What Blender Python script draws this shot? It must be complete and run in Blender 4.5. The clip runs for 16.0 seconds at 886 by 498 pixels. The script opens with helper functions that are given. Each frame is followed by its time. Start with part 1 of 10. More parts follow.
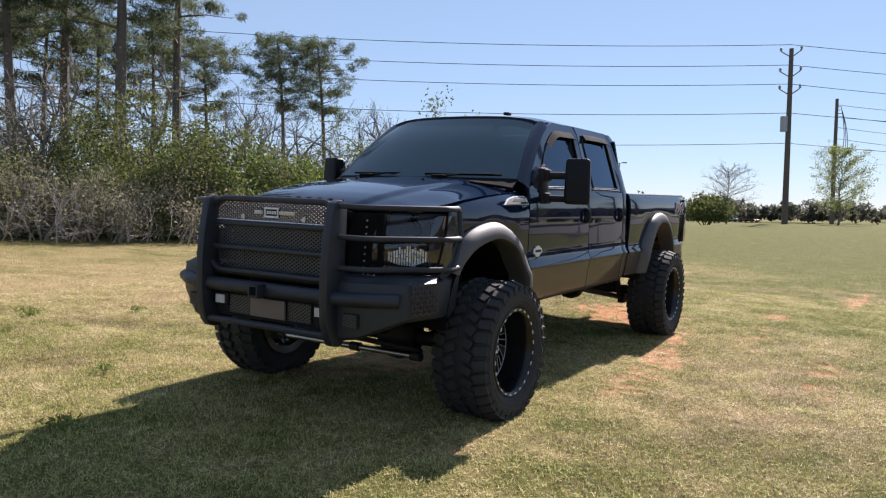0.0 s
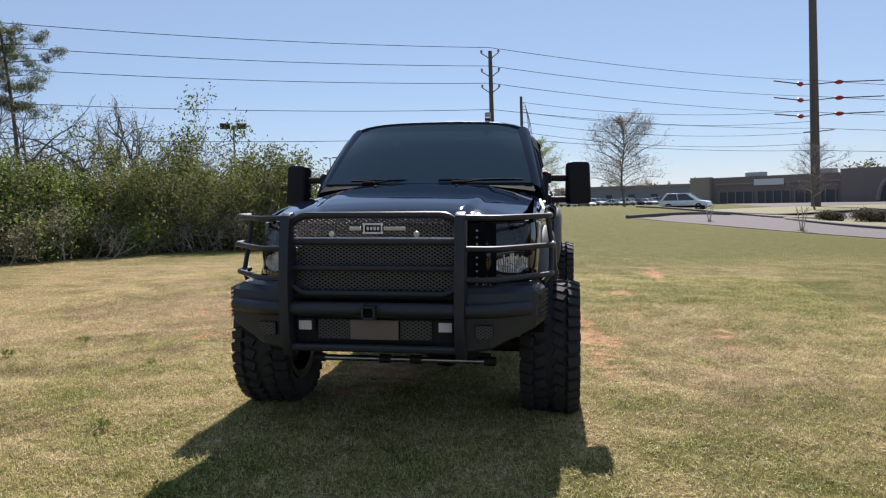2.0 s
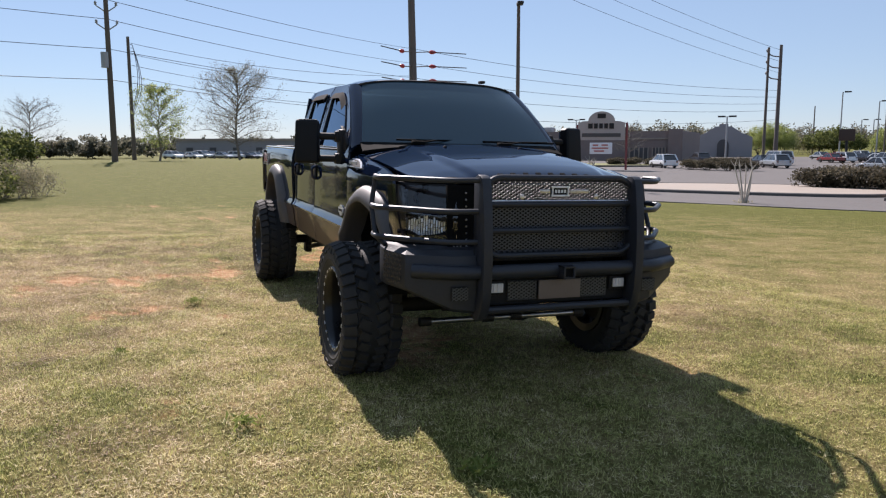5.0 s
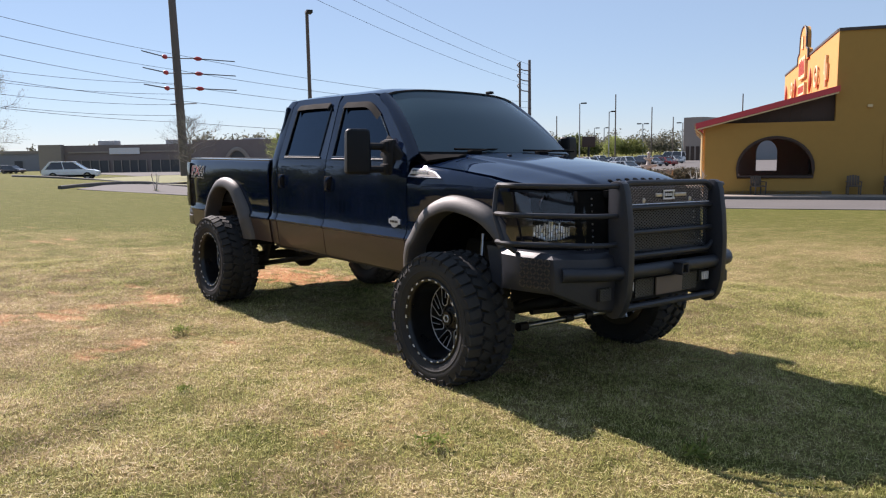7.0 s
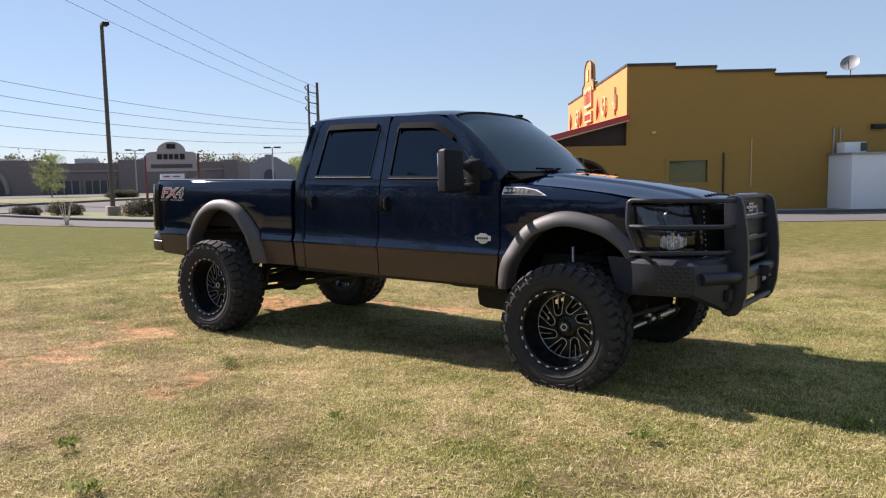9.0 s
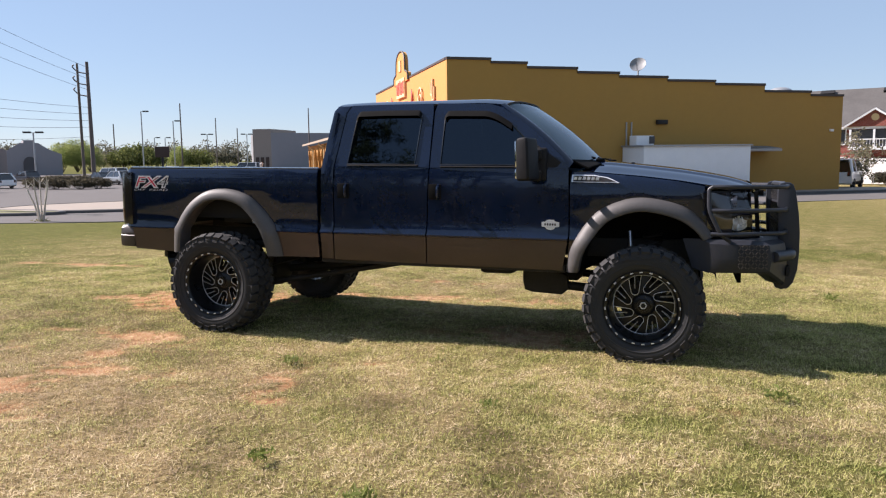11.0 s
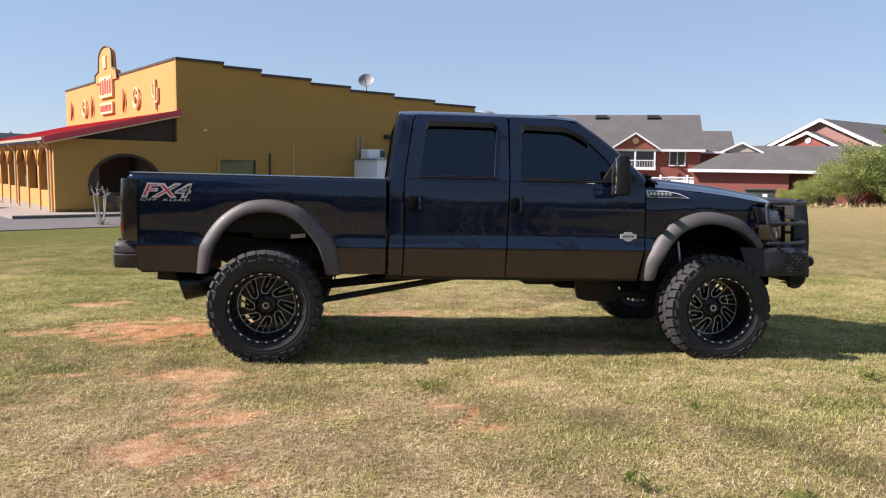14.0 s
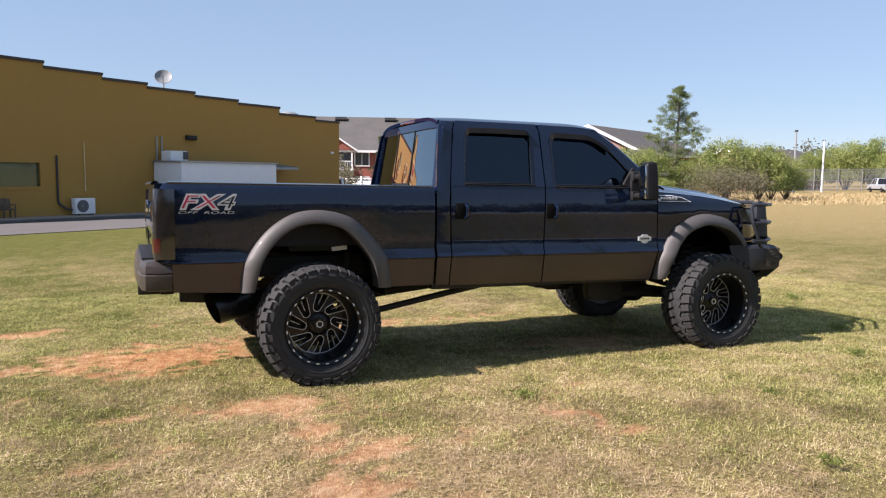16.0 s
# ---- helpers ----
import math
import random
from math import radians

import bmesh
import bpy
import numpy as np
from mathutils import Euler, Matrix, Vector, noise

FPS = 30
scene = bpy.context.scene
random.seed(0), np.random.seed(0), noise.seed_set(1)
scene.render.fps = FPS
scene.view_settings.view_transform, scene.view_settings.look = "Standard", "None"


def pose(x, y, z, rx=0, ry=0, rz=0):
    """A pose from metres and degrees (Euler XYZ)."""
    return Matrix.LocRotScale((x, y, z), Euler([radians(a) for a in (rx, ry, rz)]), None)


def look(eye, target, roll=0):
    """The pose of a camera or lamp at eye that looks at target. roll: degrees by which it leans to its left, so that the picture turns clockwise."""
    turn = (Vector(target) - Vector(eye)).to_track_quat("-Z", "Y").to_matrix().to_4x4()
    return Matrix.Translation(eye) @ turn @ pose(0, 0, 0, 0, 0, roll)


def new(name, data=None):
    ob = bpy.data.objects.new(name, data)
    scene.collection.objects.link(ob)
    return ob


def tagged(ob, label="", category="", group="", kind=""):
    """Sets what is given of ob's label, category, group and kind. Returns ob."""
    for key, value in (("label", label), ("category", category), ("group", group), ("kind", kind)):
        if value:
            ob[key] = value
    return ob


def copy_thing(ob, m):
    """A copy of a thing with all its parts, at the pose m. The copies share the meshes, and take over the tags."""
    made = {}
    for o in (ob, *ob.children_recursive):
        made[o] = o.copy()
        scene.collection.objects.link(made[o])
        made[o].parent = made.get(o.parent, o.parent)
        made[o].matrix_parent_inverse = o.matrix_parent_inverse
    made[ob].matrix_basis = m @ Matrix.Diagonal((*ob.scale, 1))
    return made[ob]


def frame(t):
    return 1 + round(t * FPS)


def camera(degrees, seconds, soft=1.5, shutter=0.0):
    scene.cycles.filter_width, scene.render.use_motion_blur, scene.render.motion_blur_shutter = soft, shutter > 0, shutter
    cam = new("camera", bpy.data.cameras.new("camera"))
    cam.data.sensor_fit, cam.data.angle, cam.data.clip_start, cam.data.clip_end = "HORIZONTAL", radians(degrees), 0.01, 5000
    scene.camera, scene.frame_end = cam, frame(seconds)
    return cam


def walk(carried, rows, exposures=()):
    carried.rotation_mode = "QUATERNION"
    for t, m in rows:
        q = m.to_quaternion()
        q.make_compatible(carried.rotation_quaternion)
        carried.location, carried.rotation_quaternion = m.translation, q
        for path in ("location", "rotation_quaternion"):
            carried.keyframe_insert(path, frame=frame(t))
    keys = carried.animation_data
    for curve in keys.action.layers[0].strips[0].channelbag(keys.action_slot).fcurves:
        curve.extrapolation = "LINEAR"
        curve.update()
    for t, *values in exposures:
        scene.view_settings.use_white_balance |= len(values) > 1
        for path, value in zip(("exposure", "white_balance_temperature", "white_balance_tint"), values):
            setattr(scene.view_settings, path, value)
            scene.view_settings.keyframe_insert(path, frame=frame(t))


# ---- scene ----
cam = camera(60.8, 16.0, soft=1.2)
PATH = [
    (0, (8.52, 3.438, 1.363), (6.819, 2.391, 1.25), 0.9),
    (0.5, (8.857, 2.893, 1.379), (7.061, 2.018, 1.283), 0.2),
    (1, (9.092, 2.331, 1.415), (7.219, 1.638, 1.313), -0.5),
    (1.5, (9.253, 1.738, 1.439), (7.323, 1.227, 1.327), -1.5),
    (2, (9.409, 1.163, 1.466), (7.44, 0.841, 1.335), -1.8),
    (2.5, (9.439, 0.579, 1.476), (7.45, 0.448, 1.322), -2.0),
    (3, (9.438, 0.009, 1.476), (7.447, 0.063, 1.296), -1.6),
    (3.5, (9.418, -0.573, 1.481), (7.442, -0.343, 1.272), -1.2),
    (4, (9.396, -1.164, 1.504), (7.449, -0.772, 1.267), -0.8),
    (4.2, (9.373, -1.399, 1.536), (7.442, -0.943, 1.288), -0.6),
    (6.5, (8.332, -3.841, 1.607), (6.7, -2.716, 1.346), -0.6),
    (7, (8.044, -4.317, 1.607), (6.496, -3.076, 1.354), -0.9),
    (7.5, (7.739, -4.859, 1.617), (6.281, -3.511, 1.378), -0.9),
    (8, (7.29, -5.271, 1.595), (5.932, -3.82, 1.369), -0.9),
    (8.5, (6.866, -5.73, 1.603), (5.614, -4.184, 1.391), -1.0),
    (8.7, (6.696, -5.895, 1.62), (5.491, -4.312, 1.412), -1.0),
    (10.8, (4.494, -7.135, 1.631), (3.816, -5.268, 1.396), -0.9),
    (11, (4.332, -7.21, 1.649), (3.706, -5.326, 1.408), -0.7),
    (11.5, (3.763, -7.426, 1.631), (3.259, -5.507, 1.38), -0.3),
    (12, (3.197, -7.581, 1.634), (2.818, -5.633, 1.382), 0.1),
    (12.5, (2.62, -7.643, 1.634), (2.378, -5.673, 1.391), 0.4),
    (13, (2.025, -7.599, 1.635), (1.928, -5.615, 1.403), 0.6),
    (13.5, (1.432, -7.544, 1.66), (1.485, -5.557, 1.439), 0.5),
    (14, (0.831, -7.469, 1.656), (1.039, -5.491, 1.445), 0.9),
    (14.5, (0.253, -7.409, 1.663), (0.617, -5.454, 1.455), 1.2),
    (15, (-0.319, -7.228, 1.662), (0.191, -5.305, 1.454), 1.4),
    (15.5, (-0.848, -7.027, 1.681), (-0.205, -5.144, 1.477), 1.1),
    (16, (-1.388, -6.806, 1.674), (-0.614, -4.973, 1.475), 0.7),
]
walk(cam, [(t, look(eye, target, roll)) for t, eye, target, roll in PATH], [(0.0, 1.15, 6300, 23), (1.0, 1.01, 6300, 23), (3.0, 0.91, 6320, 23), (4.0, 0.93, 6330, 23), (7.0, 1.09, 6480, 23), (8.5, 1.12, 6500, 23), (11.0, 1.15, 6450, 23), (13.5, 1.08, 6380, 23), (16.0, 1.16, 6380, 23)])

# ---- world and sun ----
SUN_DIR = Vector((2.05, 0.03, -1.62)).normalized()      # the way the light travels
sun_from = -SUN_DIR
world = bpy.data.worlds.new("sky")
scene.world = world
world.use_nodes = True
wn, wl = world.node_tree.nodes, world.node_tree.links
wn.clear()
w_out, w_bg, w_sky = wn.new("ShaderNodeOutputWorld"), wn.new("ShaderNodeBackground"), wn.new("ShaderNodeTexSky")
w_sky.sky_type, w_sky.sun_disc = "NISHITA", False
w_sky.sun_elevation = math.asin(sun_from.z)
w_sky.sun_rotation = math.atan2(sun_from.x, sun_from.y)
w_sky.air_density, w_sky.dust_density, w_sky.ozone_density = 0.9, 0.0, 3.0
w_bg.inputs["Strength"].default_value = 0.049
w_mix = wn.new("ShaderNodeMix")               # thin even haze over the whole sky
w_mix.data_type = "RGBA"
w_mix.inputs[0].default_value = 0.50
w_mix.inputs[7].default_value = (4.7, 6.75, 8.4, 1)
wl.new(w_sky.outputs[0], w_mix.inputs[6])
wl.new(w_mix.outputs[2], w_bg.inputs[0])
wl.new(w_bg.outputs[0], w_out.inputs[0])
sun_data = bpy.data.lights.new("sun", "SUN")
sun_data.energy, sun_data.angle, sun_data.color = 5.0, radians(0.55), (1.0, 0.945, 0.85)
sun = new("sun", sun_data)
sun.matrix_world = look((0, 0, 60), Vector((0, 0, 60)) + SUN_DIR)

# ---- materials ----
def mat_base(name):
    m = bpy.data.materials.new(name)
    m.use_nodes = True
    n, l = m.node_tree.nodes, m.node_tree.links
    return m, n, l, n["Principled BSDF"]


def ramp(n, l, fac, stops):
    r = n.new("ShaderNodeValToRGB")
    e = r.color_ramp.elements
    while len(e) < len(stops):
        e.new(0.5)
    for k, (p, c) in enumerate(stops):
        e[k].position, e[k].color = p, (*c, 1)
    l.new(fac, r.inputs[0])
    return r.outputs[0]


def tex(n, l, scale, detail=4, rough=0.6, coord="Object", stretch=None, kind="noise"):
    tc = n.new("ShaderNodeTexCoord")
    t = n.new("ShaderNodeTexNoise" if kind == "noise" else "ShaderNodeTexVoronoi")
    t.inputs["Scale"].default_value = scale
    if kind == "noise":
        t.inputs["Detail"].default_value, t.inputs["Roughness"].default_value = detail, rough
    src = n.new("ShaderNodeNewGeometry").outputs["Position"] if coord == "World" else tc.outputs[coord]
    if stretch:
        mp = n.new("ShaderNodeMapping")
        mp.inputs["Scale"].default_value = stretch
        l.new(src, mp.inputs[0])
        src = mp.outputs[0]
    l.new(src, t.inputs["Vector"])
    return t.outputs[0]


def plain(name, col, rough=0.5, metal=0.0, var=0.25, scale=6.0, bump=0.0, bscale=60.0, coat=0.0, spec=0.5, rvar=0.1, coat_ior=1.5):
    """A surface of one colour with mottling at two scales and a fine relief."""
    m, n, l, p = mat_base(name)
    a, b = tex(n, l, scale, 5), tex(n, l, scale * 9, 4)
    mx = n.new("ShaderNodeMath")
    mx.operation = "MULTIPLY_ADD"
    mx.inputs[1].default_value, mx.inputs[2].default_value = 0.6, 0.2
    l.new(a, mx.inputs[0])
    ad = n.new("ShaderNodeMath")
    ad.operation = "MULTIPLY_ADD"
    ad.inputs[1].default_value = 0.4
    l.new(b, ad.inputs[0])
    l.new(mx.outputs[0], ad.inputs[2])
    lo, hi = [c * (1 - var) for c in col], [min(1, c * (1 + var)) for c in col]
    l.new(ramp(n, l, ad.outputs[0], [(0.42, lo), (0.95, hi)]), p.inputs["Base Color"])
    rr = n.new("ShaderNodeMapRange")
    rr.inputs["To Min"].default_value, rr.inputs["To Max"].default_value = max(0.02, rough - rvar), min(1, rough + rvar)
    l.new(a, rr.inputs[0])
    l.new(rr.outputs[0], p.inputs["Roughness"])
    p.inputs["Metallic"].default_value, p.inputs["Coat Weight"].default_value = metal, coat
    p.inputs["Coat Roughness"].default_value, p.inputs["Coat IOR"].default_value = 0.03, coat_ior
    p.inputs["Specular IOR Level"].default_value = spec
    if bump:
        bp = n.new("ShaderNodeBump")
        bp.inputs["Strength"].default_value, bp.inputs["Distance"].default_value = bump, 0.02
        l.new(tex(n, l, bscale, 3), bp.inputs["Height"])
        l.new(bp.outputs[0], p.inputs["Normal"])
    return m


M = {}
# automotive paint: dark base under a clear coat, faint dust
M["paint"] = plain("black_paint", (0.0045, 0.0100, 0.028), 0.5, 0.0, 0.3, 2.5, coat=1.0, rvar=0.06, spec=0.0, coat_ior=1.50)
M["gloss_black"] = plain("gloss_black_plastic", (0.007, 0.008, 0.010), 0.22, 0.0, 0.3, 8, coat=0.6)
M["brown"] = plain("brown_metallic_paint", (0.050, 0.031, 0.027), 0.45, 0.15, 0.18, 3.0, coat=0.35, rvar=0.06)
M["flare"] = plain("grey_brown_satin_paint", (0.075, 0.070, 0.069), 0.58, 0.1, 0.2, 5.0, 0.04, 200, coat=0.06)
M["powder"] = plain("dark_satin_bumper_paint", (0.020, 0.022, 0.029), 0.46, 0.0, 0.25, 6.0, 0.03, 240, spec=0.38)
M["tread_plate"] = plain("dark_tread_plate", (0.06, 0.052, 0.047), 0.45, 0.3, 0.3, 8.0)
M["trim"] = plain("black_plastic", (0.012, 0.012, 0.0135), 0.6, 0.0, 0.4, 8, 0.05, 300, spec=0.25)
M["mirror_black"] = plain("mirror_black_plastic", (0.0055, 0.006, 0.0075), 0.5, 0.0, 0.3, 8, spec=0.2)
M["liner"] = plain("wheel_well_liner", (0.008, 0.008, 0.008), 0.85, 0.0, 0.5, 8, spec=0.05)
M["under"] = plain("dusty_chassis_steel", (0.020, 0.018, 0.017), 0.65, 0.3, 0.6, 7, 0.1, 60)
M["rubber"] = plain("tyre_rubber", (0.015, 0.0158, 0.018), 0.75, 0.0, 0.35, 14, 0.12, 120)
M["lug"] = plain("dusty_tread_rubber", (0.021, 0.0205, 0.021), 0.85, 0.0, 0.45, 12, 0.15, 140)
M["rim"] = plain("gloss_black_wheel", (0.006, 0.006, 0.007), 0.3, 0.0, 0.4, 9, coat=0.15, spec=0.3)
M["milled"] = plain("milled_aluminium", (0.62, 0.62, 0.64), 0.28, 1.0, 0.1, 40)
M["chrome"] = plain("chrome", (0.72, 0.73, 0.75), 0.08, 1.0, 0.06, 10, rvar=0.03)
M["mesh_bright"] = plain("satin_steel_mesh", (0.030, 0.030, 0.034), 0.50, 0.3, 0.2, 20)
M["mesh_dark"] = plain("dark_steel_mesh", (0.085, 0.09, 0.10), 0.45, 0.6, 0.2, 20)
M["bright_trim"] = plain("bright_satin_trim", (0.66, 0.68, 0.72), 0.3, 0.25, 0.06, 20)
M["bumper_grey"] = plain("charcoal_bumper_paint", (0.042, 0.035, 0.032), 0.42, 0.0, 0.25, 6, spec=0.35, coat=0.2)
M["reflector"] = plain("bright_lamp_reflector", (0.88, 0.89, 0.90), 0.25, 0.5, 0.04, 30, rvar=0.08)
M["steel"] = plain("polished_steel", (0.45, 0.45, 0.46), 0.3, 1.0, 0.2, 20)
M["plate"] = plain("blank_brown_plate", (0.15, 0.115, 0.095), 0.6, 0.0, 0.12, 8)
M["red"] = plain("red_vinyl", (0.46, 0.012, 0.05), 0.4, 0.0, 0.1, 20)
M["white_vinyl"] = plain("white_vinyl", (0.62, 0.60, 0.60), 0.4, 0.0, 0.08, 20)
M["smoked"] = plain("smoked_lamp_lens", (0.012, 0.010, 0.011), 0.12, 0.0, 0.3, 10, coat=1.0)
M["smoked_red"] = plain("dark_red_lens", (0.040, 0.002, 0.004), 0.15, 0.0, 0.3, 10, coat=1.0)
M["seat"] = plain("brown_leather", (0.05, 0.03, 0.02), 0.6, 0, 0.3, 9)


def glass_mat(name, tint, rough=0.01, r0=0.05, blue_haze=0.0, film=(1, 1, 1)):
    """Tinted window glass: clear through its tint, mirror-like at its surface."""
    m, n, l, p = mat_base(name)
    n.remove(p)
    out = n["Material Output"]
    tr, gl, mx, lw = n.new("ShaderNodeBsdfTransparent"), n.new("ShaderNodeBsdfGlossy"), n.new("ShaderNodeMixShader"), n.new("ShaderNodeLayerWeight")
    tr.inputs[0].default_value = (*tint, 1)
    gl.inputs["Roughness"].default_value = rough
    gl.inputs["Color"].default_value = (*film, 1)
    lw.inputs["Blend"].default_value = 0.5
    pw, sc = n.new("ShaderNodeMath"), n.new("ShaderNodeMath")
    pw.operation, sc.operation = "POWER", "MULTIPLY_ADD"
    pw.inputs[1].default_value, sc.inputs[1].default_value, sc.inputs[2].default_value = 5.0, 1.0 - r0, r0
    l.new(lw.outputs["Facing"], pw.inputs[0])
    l.new(pw.outputs[0], sc.inputs[0])
    l.new(sc.outputs[0], mx.inputs[0])
    l.new(tr.outputs[0], mx.inputs[1])
    l.new(gl.outputs[0], mx.inputs[2])
    last = mx.outputs[0]
    if blue_haze:
        # blue diffuse veil: the sky's hazy reflection put into the glass as colour
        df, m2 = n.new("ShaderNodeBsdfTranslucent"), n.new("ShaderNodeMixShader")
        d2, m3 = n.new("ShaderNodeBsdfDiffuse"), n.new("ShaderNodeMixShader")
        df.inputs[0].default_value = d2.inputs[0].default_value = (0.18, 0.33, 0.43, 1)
        m3.inputs[0].default_value, m2.inputs[0].default_value = 0.6, blue_haze
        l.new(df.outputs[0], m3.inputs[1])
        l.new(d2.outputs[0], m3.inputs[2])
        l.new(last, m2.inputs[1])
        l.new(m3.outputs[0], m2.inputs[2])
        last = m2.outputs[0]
    l.new(last, out.inputs[0])
    return m


M["tint"] = glass_mat("dark_tinted_glass", (0.012, 0.022, 0.04), r0=0.055, film=(0.6, 0.78, 1.0))
M["rear_glass"] = glass_mat("reflective_tinted_glass", (0.02, 0.035, 0.06), r0=0.30, film=(0.80, 0.92, 1.0))
# pale bluish sky sheen mixed in as a diffuse colour
M["windshield"] = glass_mat("tinted_windshield", (0.035, 0.045, 0.055), r0=0.07, blue_haze=0.30)
M["lens"] = glass_mat("clear_lens", (0.86, 0.88, 0.9))
M["pane"] = glass_mat("window_pane", (0.25, 0.28, 0.28))

# ---- mesh kit ----
def part(name, bm, material, parent=None, label="", smooth=35, split=None):
    """Links a bmesh as one mesh object, under parent if given."""
    bmesh.ops.recalc_face_normals(bm, faces=bm.faces)
    me = bpy.data.meshes.new(name)
    bm.to_mesh(me)
    bm.free()
    for mt in (material if isinstance(material, (list, tuple)) else [material]):
        me.materials.append(mt)
    if smooth:
        me.shade_smooth()
        me.set_sharp_from_angle(angle=radians(smooth))
    ob = new(name, me)
    if parent is not None:
        ob.parent = parent
    if label:
        ob["label"] = label
    return ob


def like(ob, parent, m=None):
    """Another object on the same mesh, under parent."""
    o = new(ob.name.split(".")[0], ob.data)
    o.parent = parent
    if m is not None:
        o.matrix_basis = m
    return o


def empty(name, m=None, label="", category="", group="", kind=""):
    ob = new(name)
    ob.empty_display_size = 0.2
    if m is not None:
        ob.matrix_basis = m
    return tagged(ob, label, category, group, kind)


def box(bm, c, s, rot=(0, 0, 0), bevel=0.0, seg=2, taper=None):
    m = pose(*c, *rot) @ Matrix.Diagonal((*s, 1))
    r = bmesh.ops.create_cube(bm, size=1, matrix=m)
    vs = r["verts"]
    if taper:
        inv = pose(*c, *rot).inverted()
        f = pose(*c, *rot)
        for v in vs:
            p = inv @ v.co
            if p.z > 0:
                p.x, p.y = p.x * taper[0], p.y * taper[1]
            v.co = f @ p
    if bevel:
        es = list({e for v in vs for e in v.link_edges})
        bmesh.ops.bevel(bm, geom=es, offset=bevel, segments=seg, affect="EDGES", profile=0.6)
    return bm


def cyl(bm, a, b, r, n=16, r2=None, caps=True):
    a, b = Vector(a), Vector(b)
    d = b - a
    m = Matrix.Translation((a + b) / 2) @ d.to_track_quat("Z", "Y").to_matrix().to_4x4()
    bmesh.ops.create_cone(bm, segments=n, radius1=r, radius2=r if r2 is None else r2, depth=d.length, cap_ends=caps, matrix=m)
    return bm


def curve_pts(pts, n=8, closed=False):
    """Catmull-Rom points through pts."""
    pts = [Vector(p) for p in pts]
    k = len(pts)
    out = []
    for i in range(k if closed else k - 1):
        p1, p2 = pts[i], pts[(i + 1) % k]
        p0 = pts[i - 1] if (i or closed) else p1 * 2 - p2
        p3 = pts[(i + 2) % k] if (closed or i + 2 < k) else p2 * 2 - p1
        for j in range(n):
            t = j / n
            out.append(0.5 * (2 * p1 + (p2 - p0) * t + (2 * p0 - 5 * p1 + 4 * p2 - p3) * t * t + (3 * p1 - p0 - 3 * p2 + p3) * t ** 3))
    if not closed:
        out.append(pts[-1])
    return out


def round_corners(pts, r, n=5):
    pts = [Vector(p) for p in pts]
    out = [pts[0]]
    for a, b, c in zip(pts, pts[1:], pts[2:]):
        u, w = (a - b), (c - b)
        k = min(r, u.length * 0.45, w.length * 0.45)
        p, q = b + u.normalized() * k, b + w.normalized() * k
        for j in range(n + 1):
            t = j / n
            out.append((1 - t) ** 2 * p + 2 * t * (1 - t) * b + t * t * q)
    return out + [pts[-1]]


def tube(bm, pts, r, n=10, closed=False, caps=True, radii=None):
    """A round tube along a line of points."""
    pts = [Vector(p) for p in pts]
    k = len(pts)
    rings, up = [], None
    for i, p in enumerate(pts):
        d = (pts[(i + 1) % k] - pts[i - 1]) if closed else (pts[min(i + 1, k - 1)] - pts[max(i - 1, 0)])
        d.normalize()
        if up is None:
            up = d.orthogonal()
        up = (up - d * up.dot(d)).normalized()
        side = d.cross(up)
        rr = radii[i] if radii else r
        rings.append([bm.verts.new(p + (up * math.cos(a) + side * math.sin(a)) * rr) for a in (2 * math.pi * j / n for j in range(n))])
    for i in range(k if closed else k - 1):
        a, b = rings[i], rings[(i + 1) % k]
        for j in range(n):
            bm.faces.new((a[j], a[(j + 1) % n], b[(j + 1) % n], b[j]))
    if caps and not closed:
        bm.faces.new(rings[0])
        bm.faces.new(rings[-1])
    return bm


def lathe(bm, profile, n=48, axis="y", m=None):
    """Turns a profile of (radius, height) about an axis."""
    rings = []
    for r, h in profile:
        ring = []
        for j in range(n):
            a = 2 * math.pi * j / n
            p = Vector((r * math.cos(a), h, r * math.sin(a))) if axis == "y" else Vector((r * math.cos(a), r * math.sin(a), h))
            ring.append(bm.verts.new(m @ p if m else p))
        rings.append(ring)
    for a, b in zip(rings, rings[1:]):
        for j in range(n):
            bm.faces.new((a[j], a[(j + 1) % n], b[(j + 1) % n], b[j]))
    return bm


def grid(bm, nu, nv, f, mat=None):
    """A sheet of nu x nv cells, f(u, v) over 0..1."""
    vs = [[bm.verts.new(f(i / nu, j / nv)) for j in range(nv + 1)] for i in range(nu + 1)]
    for i in range(nu):
        for j in range(nv):
            fc = bm.faces.new((vs[i][j], vs[i + 1][j], vs[i + 1][j + 1], vs[i][j + 1]))
            if mat:
                fc.material_index = mat((i + .5) / nu, (j + .5) / nv)
    return vs


def thicken(bm, t):
    """Gives an open sheet a thickness, against its normals."""
    bmesh.ops.recalc_face_normals(bm, faces=bm.faces)
    bmesh.ops.solidify(bm, geom=bm.faces[:], thickness=t)
    return bm


def prism(bm, outline, m, depth, bevel=0.0):
    """An outline in x, y extruded to depth along z, placed by m."""
    vs = [bm.verts.new(m @ Vector((x, y, 0))) for x, y in outline]
    f = bm.faces.new(vs)
    r = bmesh.ops.extrude_face_region(bm, geom=[f])
    top = [g for g in r["geom"] if isinstance(g, bmesh.types.BMVert)]
    d = m.to_3x3() @ Vector((0, 0, depth))
    bmesh.ops.translate(bm, verts=top, vec=d)
    if bevel:
        es = [e for e in bm.edges if any(v in top or v in vs for v in e.verts) and len({v in top for v in e.verts}) == 1]
        bmesh.ops.bevel(bm, geom=es, offset=bevel, segments=2, affect="EDGES", profile=0.6)
    return bm


